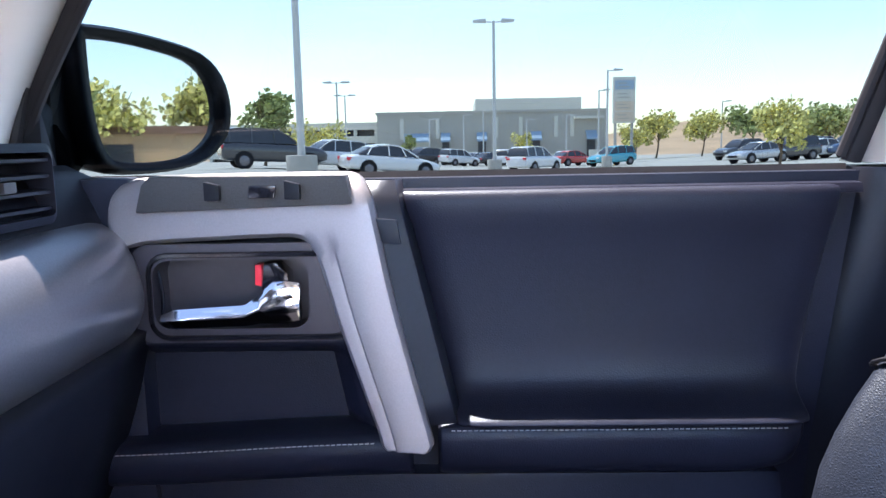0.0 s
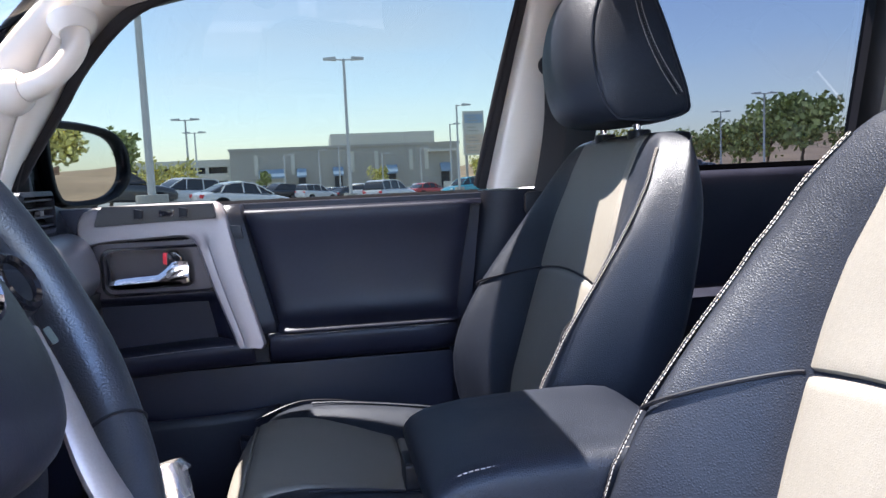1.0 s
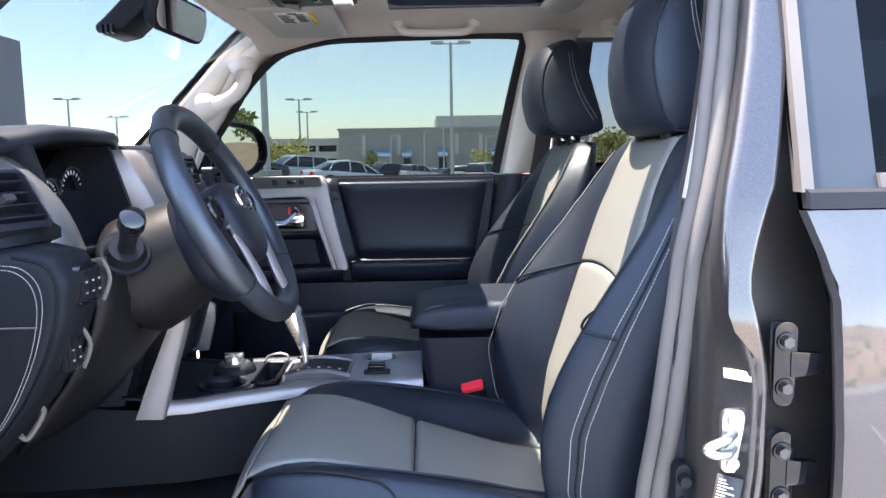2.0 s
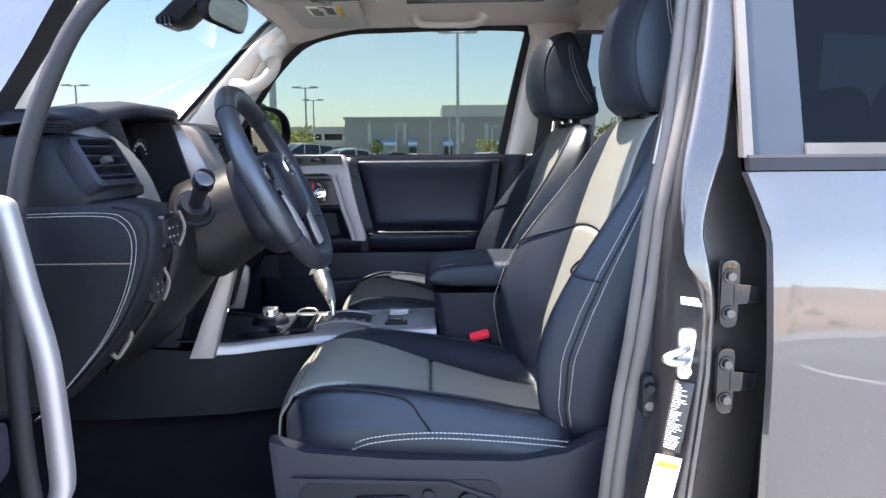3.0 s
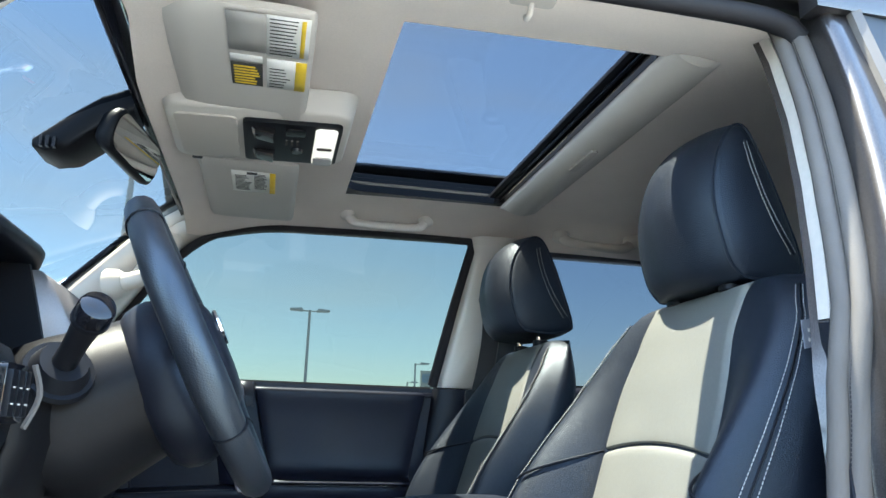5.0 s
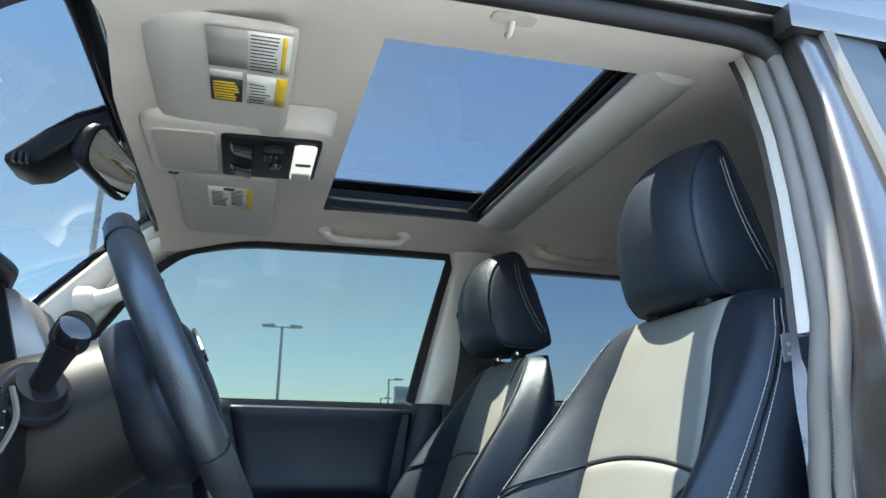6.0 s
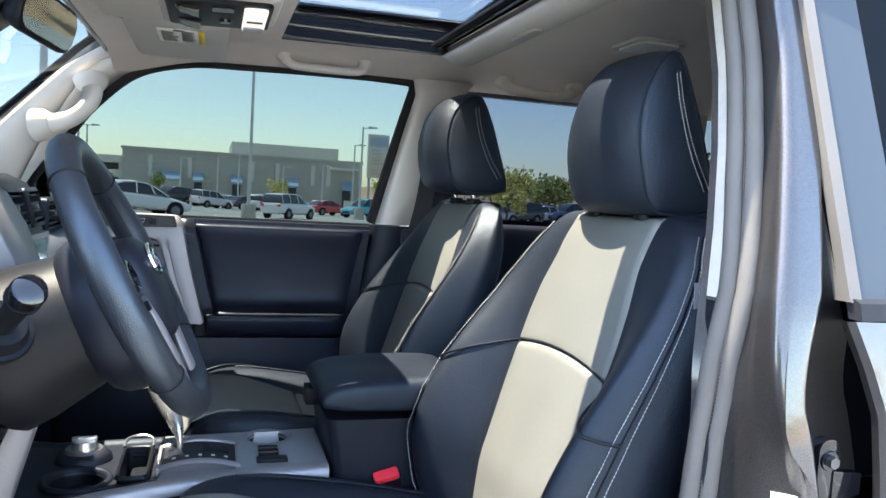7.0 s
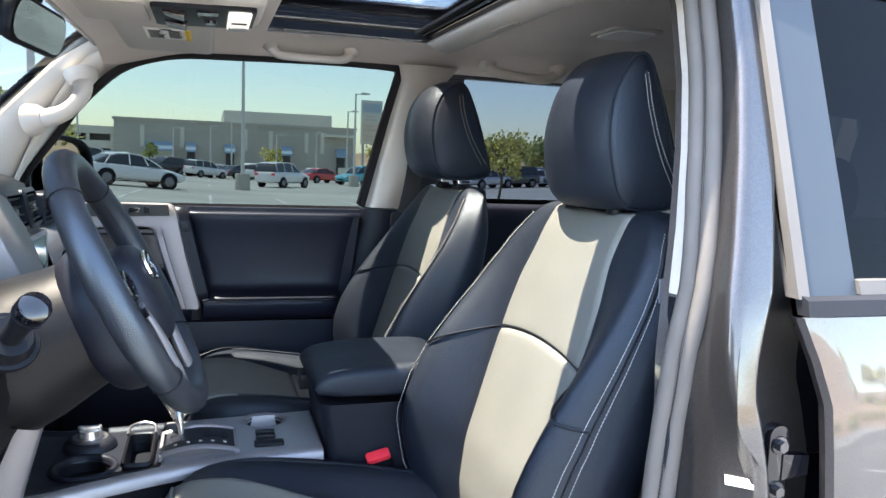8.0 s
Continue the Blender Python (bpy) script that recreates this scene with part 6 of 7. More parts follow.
# ---- under the roof ----
def visor(s, label):
    t = thing("sun_visor", label, "sun visor", "sun visors")
    y0, y1 = (0.09, 0.50)
    off = 0.0 if s > 0 else 0.028
    rows = []
    for y, q in ((y0, 0.5), (y0 + 0.008, 0.85), (y0 + 0.03, 1.0), (y1 - 0.03, 1.0), (y1 - 0.008, 0.85), (y1, 0.5)):
        z = 1.632 - 0.014 * (y - 0.09)
        pr = [(-0.238, 0.0), (-0.230, -0.009), (-0.20, -0.012), (-0.045, -0.012), (-0.036, -0.009), (-0.032, 0.0), (-0.06, 0.008), (-0.22, 0.008)]
        rows.append([(-0.14 + (x + 0.14) * (0.94 + 0.06 * q), s * (y + off), z + d * q) for x, d in pr])
    b = part("board", rings(rows), BEIGE, t, "", sharp=50)
    part("pivot", tube([(-0.236, s * (y0 - 0.03), 1.634), (-0.232, s * (y0 + 0.03), 1.628)], 0.007, 8), BEIGE, t)
    part("clip", box(-0.245, -0.225, min(s * (y0 - 0.03), s * (y0 - 0.012)), max(s * (y0 - 0.03), s * (y0 - 0.012)), 1.618, 1.642), BLACK, t, bevel=0.003)
    def plate(nm, xa, xb, ya, yb, mat, lift, lab=""):
        z = lambda y: 1.632 - 0.014 * (y - 0.09) - 0.0128 - lift
        bm = sheet(lambda u, v: (u, s * (v + off), z(v)), (xa, xb), steps(ya, yb, 3))
        return part(nm, bm, mat, t, lab, solid=0.0006)
    rnd = random.Random(3 if s > 0 else 4)
    if s > 0:
        plate("label", -0.172, -0.082, 0.125, 0.262, WHITE, 0.001, "white warning label")
        plate("label_edge", -0.092, -0.080, 0.125, 0.262, YELLOW, 0.0018)
        for k in range(12):
            plate("print", -0.165, -0.165 + rnd.uniform(0.02, 0.034), 0.152 + 0.0085 * k, 0.1545 + 0.0085 * k, INK, 0.002)
            plate("print", -0.125, -0.125 + rnd.uniform(0.02, 0.028), 0.140 + 0.0085 * k, 0.1425 + 0.0085 * k, INK, 0.002)
        plate("print", -0.14, -0.118, 0.128, 0.142, INK, 0.0022)
    else:
        plate("label", -0.098, -0.042, 0.275, 0.375, WHITE, 0.001, "white and yellow warning label")
        plate("label_edge", -0.056, -0.040, 0.275, 0.375, YELLOW, 0.0018)
        plate("label", -0.150, -0.104, 0.275, 0.352, INK, 0.001, "black and yellow warning label")
        plate("label", -0.150, -0.104, 0.356, 0.378, WHITE, 0.001)
        for k in range(7):
            plate("print", -0.146, -0.146 + rnd.uniform(0.03, 0.038), 0.281 + 0.0095 * k, 0.286 + 0.0095 * k, YELLOW, 0.002)
            plate("print", -0.094, -0.094 + rnd.uniform(0.02, 0.034), 0.280 + 0.0105 * k, 0.282 + 0.0105 * k, INK, 0.002)
        plate("mirror_lid", -0.150, -0.098, 0.392, 0.500, material("grey_lid", (0.34, 0.33, 0.31), 0.6, vary=0.03), 0.002, "grey vanity mirror lid")
        plate("label", -0.100, -0.040, 0.385, 0.500, WHITE, 0.001, "white printed label")
        plate("label_edge", -0.052, -0.046, 0.390, 0.495, YELLOW, 0.0018)
        for k in range(11):
            plate("print", -0.094, -0.094 + rnd.uniform(0.03, 0.038), 0.392 + 0.0098 * k, 0.394 + 0.0098 * k, INK, 0.002)


def overhead():
    t = thing("overhead_console", "beige overhead console with black switches and a lit map lamp", "overhead console")
    m = pose(-0.105, -0.075, 1.640, 0, -2.0, 0)
    def at(bm):
        bmesh.ops.transform(bm, matrix=m, verts=bm.verts)
        return bm
    o = rounded(-0.165, 0.155, -0.130, 0.130, 0.03)
    part("housing", at(rings([[(x * 1.06, y * 1.06, 0.022) for x, y in o], [(x, y, -0.016) for x, y in o], [(x * 0.97, y * 0.95, -0.022) for x, y in o]])), BEIGE, t, "", sharp=50)
    part("glasses_lid", at(prism(rounded(-0.150, -0.045, -0.095, 0.100, 0.014), "z", -0.026, -0.018)), material("beige_lid", (0.47, 0.44, 0.40), 0.6, vary=0.03), t, "beige spectacles-box lid", bevel=0.003)
    md = part("switch_module", at(prism(rounded(-0.035, 0.140, -0.095, 0.100, 0.012), "z", -0.030, -0.018)), BLACK, t, "black switch module", bevel=0.003)
    part("map_lamp", at(prism(rounded(0.092, 0.132, -0.085, 0.090, 0.010), "z", -0.036, -0.026)), LAMP, md, "lit white map lamp", bevel=0.003)
    part("lens_step", at(prism(rounded(0.094, 0.130, 0.045, 0.086, 0.008), "z", -0.0385, -0.034)), material("frosted_lens", (0.42, 0.42, 0.42), 0.35, vary=0.1, grain=0.1, grain_scale=300), md, "frosted grey half of the lens", bevel=0.002)
    part("lens_step", at(prism(rounded(0.094, 0.130, -0.082, -0.050, 0.008), "z", -0.0385, -0.034)), LAMP, md, bevel=0.002)
    part("lamp_bridge", at(prism(rounded(0.098, 0.126, -0.006, 0.004, 0.003), "z", -0.038, -0.030)), SEAL, md)
    for y in (-0.050, 0.055):
        part("roof_switch", at(prism([(-0.020, -0.030), (0.022, -0.030), (0.018, -0.042), (-0.012, -0.036)], "y", y - 0.022, y + 0.022)), GLOSSY, md, bevel=0.002)
    part("button", at(disc((0.062, 0.03, -0.030), (0, 0, -1), 0.012, 0.010, 0.005, 16)), GLOSSY, md)
    for k in range(3):
        part("slit", at(box(0.040 + 0.010 * k, 0.044 + 0.010 * k, -0.02, 0.005, -0.032, -0.030)), SEAL, md)
    part("button", at(prism(rounded(0.040, 0.075, -0.075, -0.045, 0.003), "z", -0.033, -0.028)), GLOSSY, md)


def mirror_inside():
    t = thing("rearview_mirror", "black framed rear-view mirror below the windscreen", "mirror")
    a, b = Vector((-0.346, -0.172, 1.578)), Vector((-0.304, 0.022, 1.566))
    d = (b - a).normalized()
    n = Vector((0.955, -0.21, -0.225)).normalized()
    n = (n - d * n.dot(d)).normalized()
    w = n.cross(d)
    c = (a + b) / 2
    L = (b - a).length / 2
    def ring(q, h, off):
        return [c + d * x + w * y + n * off for x, y in rounded(-L * q, L * q, -h, h, min(0.028, h * 0.9), 5)]
    part("housing", rings([ring(0.70, 0.020, -0.040), ring(0.93, 0.034, -0.024), ring(1.0, 0.040, -0.006), ring(0.995, 0.039, 0.004), ring(0.97, 0.035, 0.006)]), BLACK, t, "", sharp=60)
    f = bmesh.new()
    f.faces.new([f.verts.new(p) for p in ring(0.955, 0.033, 0.0075)])
    part("mirror_glass", f, MIRROR, t, "mirror glass")
    part("stem", tube([c - n * 0.03, c + Vector((-0.05, 0, 0.015)), c + Vector((-0.09, 0.01, 0.035))], [0.014, 0.012, 0.02], 10), BLACK, t)
    s = thing("sensor_housing", "black camera and sensor housing on the windscreen", "sensor housing")
    rows = []
    for x, h, z0, z1 in ((-0.470, 0.045, 1.535, 1.550), (-0.448, 0.052, 1.527, 1.566), (-0.415, 0.056, 1.535, 1.595), (-0.37, 0.060, 1.575, 1.630), (-0.32, 0.05, 1.615, 1.660)):
        rows.append([(x, -0.10 + y, z) for y, z in rounded(-h, h, z0, z1, 0.007, 2)])
    part("cover", rings(rows), BLACK, s, "", sharp=50)
    for k in range(3):
        part("slot", box(-0.452 + 0.010 * k, -0.447 + 0.010 * k, -0.172, -0.160, 1.528, 1.545), GLOSSY, s)


def grab(points, r, label, mat=BEIGE, broad=1.0):
    t = thing("grab_handle", label, "grab handle")
    p = spline(points, 6)
    n = len(p) - 1
    part("bar", tube(p, [r * (1.35 - 0.35 * math.sin(math.pi * k / n)) for k in range(n + 1)], 14, rb=broad), mat, t)
    for q, e in ((p[0], p[4]), (p[-1], p[-5])):
        part("mount", tube([q, q + (e - q) * 0.5, q + (e - q) * 0.9], [r * 2.1, r * 1.9, r * 1.3], 14, rb=broad), mat, t)
    return t


def outside_mirror():
    t = thing("door_mirror", "black outside mirror on the passenger door", "mirror")
    a, b = Vector((-0.512, 0.815, 1.292)), Vector((-0.422, 1.062, 1.280))
    d = (b - a).normalized()
    n = Vector((0.93, -0.36, 0.0))
    n = (n - d * n.dot(d)).normalized()
    w = n.cross(d)
    if w.z < 0:
        w = -w
    out = [(-0.122, 0.080), (-0.067, 0.085), (0.002, 0.085), (0.069, 0.078), (0.107, 0.054), (0.123, 0.014), (0.116, -0.029), (0.074, -0.065), (0.005, -0.081), (-0.076, -0.083), (-0.100, -0.066), (-0.112, -0.03), (-0.119, 0.022)]
    c = (a + b) / 2 + d * 0.013 + w * 0.024
    line = [c + d * x * 1.12 + w * y for x, y in [(p.x, p.y) for p in spline([(*o, 0) for o in out + out[:1]], 3)[:-1]]]
    def ring(q, off):
        return [c + (p - c) * q + n * off for p in line]
    part("housing", rings([ring(0.5, -0.13), ring(0.8, -0.11), ring(1.02, -0.06), ring(1.12, 0.0), ring(1.11, 0.014), ring(1.06, 0.020), ring(0.95, 0.016), ring(0.92, -0.002)]), BLACK, t, "black mirror housing", sharp=70)
    f = bmesh.new()
    f.faces.new([f.verts.new(p) for p in ring(0.925, 0.003)])
    part("mirror_glass", f, MIRROR, t, "mirror glass")
    part("foot", tube([(-0.52, 0.76, 1.245), (-0.54, 0.80, 1.25), (-0.555, 0.90, 1.27)], [0.045, 0.04, 0.03], 10, rb=0.7), BLACK, t, "black mirror foot")
    part("neck", prism([(0.775, 1.235), (0.835, 1.222), (0.860, 1.235), (0.865, 1.37), (0.82, 1.385), (0.785, 1.36)], "x", -0.62, -0.515), BLACK, t, "black inner end of the housing", bevel=0.014)
    part("sail", prism([(-0.62, 1.22), (-0.505, 1.22), (-0.505, 1.30), (-0.53, 1.33)], "y", 0.735, 0.765), BLACK, t, "black corner cover", bevel=0.004)


dashboard()
steering()
console()
buckle()
belts()
visor(1, "beige passenger sun visor folded up with a white label")
visor(-1, "beige driver's sun visor folded up with warning labels")
overhead()
mirror_inside()
grab([(0.110, 0.515, 1.658), (0.122, 0.509, 1.638), (0.15, 0.505, 1.630), (0.28, 0.505, 1.630), (0.311, 0.509, 1.638), (0.323, 0.515, 1.658)], 0.011, "beige folding grab handle above the passenger window")
grab([(-0.352, 0.575, 1.556), (-0.345, 0.556, 1.512), (-0.365, 0.548, 1.474), (-0.405, 0.550, 1.446), (-0.470, 0.575, 1.432)], 0.020, "beige fixed grab handle on the windscreen pillar")
grab([(0.72, 0.53, 1.656), (0.735, 0.51, 1.632), (0.80, 0.50, 1.622), (0.90, 0.50, 1.622), (0.94, 0.515, 1.656)], 0.013, "beige folding grab handle above the rear window")
outside_mirror()


def dome_lamp():
    t = thing("dome_lamp", "small white rear dome lamp in the headliner", "lamp")
    part("bezel", prism(rounded(0.785, 0.905, -0.085, 0.05, 0.02), "z", 1.668, 1.680), BEIGE, t, bevel=0.004)
    part("lens", prism(rounded(0.797, 0.893, -0.072, 0.037, 0.015), "z", 1.664, 1.670), WHITE, t, "clear white lens", bevel=0.003)


dome_lamp()


def coat_hook():
    t = thing("coat_hook", "small beige coat hook in the headliner", "coat hook")
    part("base", prism(rounded(0.20, 0.26, -0.635, -0.61, 0.008), "z", 1.628, 1.648), TRIM, t, bevel=0.003)
    part("hook", tube(spline([(0.23, -0.618, 1.630), (0.23, -0.610, 1.618), (0.23, -0.598, 1.618), (0.23, -0.594, 1.624)], 4), 0.004, 8), TRIM, t)


coat_hook()

# ---- the lot and the distance ----
ASPHALT = material("asphalt", (0.44, 0.43, 0.385), 0.9, bump=0.6, bump_scale=60, vary=0.18, scale=0.15, grain=0.15, grain_scale=8)
LINE = material("white_road_paint", (0.72, 0.70, 0.66), 0.8, vary=0.12, scale=3, grain=0.12, grain_scale=12)
SOIL = material("desert_soil", (0.52, 0.35, 0.21), 0.95, bump=0.6, bump_scale=2, vary=0.25, scale=0.08, grain=0.15, grain_scale=1.5)
CONCRETE = material("concrete", (0.46, 0.43, 0.38), 0.9, vary=0.12, scale=2, grain=0.08, grain_scale=20)
POLE = material("galvanised_pole", (0.62, 0.61, 0.58), 0.6, metal=0.2, vary=0.06)
WALLA = material("brown_stucco", (0.47, 0.44, 0.385), 0.9, vary=0.06, scale=0.2, grain=0.05, grain_scale=2)
WALLB = material("pale_stucco", (0.70, 0.67, 0.58), 0.9, vary=0.05, scale=0.2)
AWNING = material("blue_grey_canvas", (0.33, 0.45, 0.56), 0.8, vary=0.05)
DARKWIN = material("dark_window", (0.05, 0.055, 0.065), 0.15, vary=0.1)
LEAF = material("leaves", (0.34, 0.38, 0.14), 0.8, vary=0.35, scale=1.2, grain=0.3, grain_scale=6)
LEAFDRY = material("dry_leaves", (0.66, 0.60, 0.20), 0.85, vary=0.3, scale=1.2, grain=0.3, grain_scale=6)
BARK = material("bark", (0.16, 0.11, 0.07), 0.95, vary=0.2, scale=5)


def gz(x, y):
    """The lot falls away beyond the car and climbs a little to either side."""
    return -0.0175 * y + smooth(5, 20, abs(y)) * (0.07 * min(max(-x + 1, 0), 11) + 0.035 * min(max(x - 12, 0), 16)) if y > 0 else -0.004 * y


def lot(x, y, z=0.0, rz=0.0):
    return pose(x, y, z + gz(x, y), 0, 0, rz)


def ground():
    def cuts(lo, hi):
        return sorted(set([lo, lo * 0.5] + steps(-60, 60, 60) + steps(60, 160, 20) + [250, 400, hi]))
    bm = sheet(lambda u, v: (u, v, gz(u, v)), [x for x in cuts(-900, 900)], [y for y in cuts(-900, 900)])
    tagged(finish(bm, "ground", ASPHALT), "wide sun-bleached asphalt parking lot", "ground", kind="structure")
    bm = bmesh.new()
    def stripe(x0, x1, y0, y1):
        n = 6
        rings([[(x0, y, gz(x0, y) + 0.012), (x1, y, gz(x1, y) + 0.012)] for y in steps(y0, y1, n)], bm, closed=False)
    for x in steps(-30, 30, 22):
        stripe(x, x + 0.11, -6.6, -2.0)
        for y0 in (9.0, 21.0, 27.0, 46.0, 64.0):
            stripe(x, x + 0.12, y0, y0 + 5.2)
    for y in (-2.05, -9.5):
        stripe(-50, 50, y, y + 0.12)
    tagged(finish(bm, "parking_line", LINE, sm=False), "white painted parking lines on asphalt", "line", kind="structure")
    bm = sheet(lambda u, v: (u, v, gz(u, v) + 0.006), steps(-80, 80, 20), steps(-14.5, -1.6, 6))
    tagged(finish(bm, "road", material("road_asphalt", (0.235, 0.228, 0.215), 0.9, bump=0.6, bump_scale=60, vary=0.15, scale=0.3, grain=0.2, grain_scale=12)), "grey asphalt drive beside the parked car", "road", kind="structure")
    # tan verge and hill behind the camera, and beyond the lot's far side
    bm = sheet(lambda u, v: (u, -16 - 40 * v, 0.06 + 7.5 * smooth(0.12, 1.0, v) * (0.8 + 0.3 * noise.noise((u * 0.03, v * 2, 3))) + 0.3 * noise.noise((u * 0.2, v * 8, 1))), steps(-160, 160, 70), steps(0, 1, 14))
    tagged(finish(bm, "hillside", SOIL), "bare tan desert hillside with scattered shrubs", "hill", kind="structure")
    bm = sheet(lambda u, v: (u, 150 + 120 * v, -2.6 + 16.0 * v * (0.25 + 0.75 * smooth(10, 150, u)) * (0.8 + 0.4 * noise.noise((u * 0.02, v, 7)))), steps(-300, 420, 90), steps(0, 1, 8))
    tagged(finish(bm, "far_hill", SOIL), "low tan desert hills in the distance", "hill", kind="structure")
    bm = sheet(lambda u, v: (46 + 40 * u, v, -1.8 + 5.0 * u * (0.8 + 0.4 * noise.noise((v * 0.03, u, 11)))), steps(0, 1, 8), steps(-60, 140, 40))
    tagged(finish(bm, "bank", SOIL), "tan earth bank at the lot's end", "hill", kind="structure")
    rnd = random.Random(21)
    bm = bmesh.new()
    for _ in range(120):
        x, v = rnd.uniform(-60, 80), rnd.uniform(0.08, 0.85)
        y, z = -16 - 40 * v, 0.06 + 7.5 * smooth(0.12, 1.0, v) * 0.85
        w = rnd.uniform(0.5, 1.5)
        for _ in range(40):
            d = Vector((rnd.gauss(0, 1), rnd.gauss(0, 1), abs(rnd.gauss(0, 1)))).normalized() * w * rnd.uniform(0.5, 1.0)
            c = Vector((x, y, z)) + d * 0.8
            n = Vector((rnd.gauss(0, 1), rnd.gauss(0, 1), rnd.gauss(0, 1))).normalized()
            a = n.orthogonal() * 0.25
            b = n.cross(a)
            bm.faces.new([bm.verts.new(c + a), bm.verts.new(c + b), bm.verts.new(c - a), bm.verts.new(c - b)])
    ob = finish_leaves(bm, LEAFDRY)
    ob.name = "shrubs"
    tagged(ob, "scattered dry shrubs on the hillside", "shrubs", kind="stuff")


def light_pole(x, y, h, heads=2, base=True):
    t = thing("light_pole", "tall grey parking-lot light pole with flat twin heads", "light pole", "light poles")
    t.matrix_world = lot(x, y)
    if base:
        part("footing", tube([(0, 0, 0), (0, 0, 0.95)], [0.42, 0.42], 16), CONCRETE, t, "round concrete footing", bevel=0.03)
    part("shaft", tube([(0, 0, 0), (0, 0, h)], [0.11, 0.075], 10), POLE, t)
    for k in ((-1, 1) if heads == 2 else (1,)):
        part("arm", tube([(0, 0, h - 0.08), (k * 0.5, 0, h - 0.03)], 0.04, 6), POLE, t)
        part("lamp_head", prism([(k * 0.4, h - 0.10), (k * 1.15, h - 0.06), (k * 1.15, h + 0.04), (k * 0.45, h + 0.10)], "y", -0.22, 0.22), POLE, t, "flat shoebox lamp head", bevel=0.02)
    return t


def stores():
    t = thing("store_building", "long brown stucco store with awnings and a pale upper block", "building", at=(0, 119, -2.1))
    part("wall", box(-13.2, 22.6, 0, 30, 0, 7.9), WALLA, t)
    part("upper_block", box(2.4, 19.8, 7, 30, 7.2, 10.2), WALLB, t, "pale stucco upper block")
    part("cornice", box(-13.4, 22.8, -0.2, 0.4, 7.65, 8.05), WALLA, t)
    part("low_canopy", box(17.5, 22.0, -1.6, 0.2, 6.5, 6.9), WALLB, t)
    for x, w in ((-8.9, 4.0), (-3.2, 1.5), (2.4, 1.6), (10.8, 1.7), (19.4, 1.7)):
        part("awning", prism([(-1.6, 3.6), (0.0, 4.7), (0.0, 4.5), (-1.6, 3.3)], "x", x, x + w), AWNING, t, "blue-grey awning")
        part("shopfront", box(x + 0.2, x + w - 0.2, -0.12, 0.1, 0.2, 3.4), WALLB if w > 3 else DARKWIN, t)
    for x in (-9.6, -4.0, 5.2, 9.0, 14.5, 17.0):
        part("pilaster", box(x, x + 0.6, -0.15, 0.1, 3.8, 7.0), WALLB, t)
    for k in range(9):
        part("parapet", box(-6 + 3.1 * k, -4.2 + 3.1 * k, -7, -6.7, 0.0, 1.3 + 0.25 * (k % 3)), WALLB, t, "pale low wall")
    g = thing("parking_garage", "pale concrete multi-storey garage with open decks", "building", at=(-24, 122, -1.5))
    for k in range(3):
        part("deck", box(-18, 10.4, 0, 25, 2.15 * k + 0.6, 2.15 * k + 1.75), WALLB, g, "pale concrete parapet band")
    part("core", box(-17.5, 10.2, 1.5, 24, 0, 5.6), DARKWIN, g)
    for x in steps(-17, 10, 8):
        part("column", box(x, x + 0.5, 0.1, 0.8, 0, 5.8), WALLB, g)
    clad = material("grey_cladding", (0.22, 0.23, 0.24), 0.6, vary=0.05, scale=0.4)
    w = thing("grey_building", "tall plain grey building beyond the windscreen", "building", at=(-30, 57, -0.2))
    part("wall", box(-22, 0, -32, 0, 0, 10.6), clad, w)
    for k in range(8):
        part("panel_joint", box(-0.02, 0.02, -32 + 4 * k, -31.9 + 4 * k, 0, 10.5), DARKWIN, w)
    w = thing("tan_building", "low tan building with a brown roof edge", "building", at=(43, 2, -0.6))
    part("wall", box(0, 14, -16, 26, 0, 2.7), material("tan_stucco", (0.58, 0.38, 0.22), 0.9, vary=0.08, scale=0.4), w)
    part("roof_edge", box(-0.3, 14.3, -16.3, 26.3, 2.6, 3.1), material("brown_roof", (0.22, 0.12, 0.08), 0.85, vary=0.1), w)
    for k in range(6):
        part("window", box(-0.06, 0.06, -12 + 6 * k, -9.6 + 6 * k, 0.8, 2.0), DARKWIN, w)
    s = thing("pylon_sign", "tall tan pylon sign with stacked panels", "sign", at=(16.55, 78, -1.3))
    for x in (-0.95, 0.75):
        part("post", box(x, x + 0.22, -0.2, 0.2, 0, 8.6), CONCRETE, s)
    part("frame", box(-1.1, 1.1, -0.3, 0.3, 4.1, 8.7), WALLB, s)
    tan = material("tan_panel", (0.72, 0.57, 0.43), 0.7, vary=0.05)
    for k in range(4):
        part("panel", box(-0.95, 0.95, -0.36, -0.3, 4.3 + 1.05 * k, 5.2 + 1.05 * k), (tan, tan, WALLB, AWNING)[k], s, "plain sign panel")
        for q in range(2):
            part("bar", box(-0.7, 0.5 - 0.3 * q, -0.375, -0.36, 4.5 + 1.05 * k + 0.35 * q, 4.62 + 1.05 * k + 0.35 * q), WALLA, s)


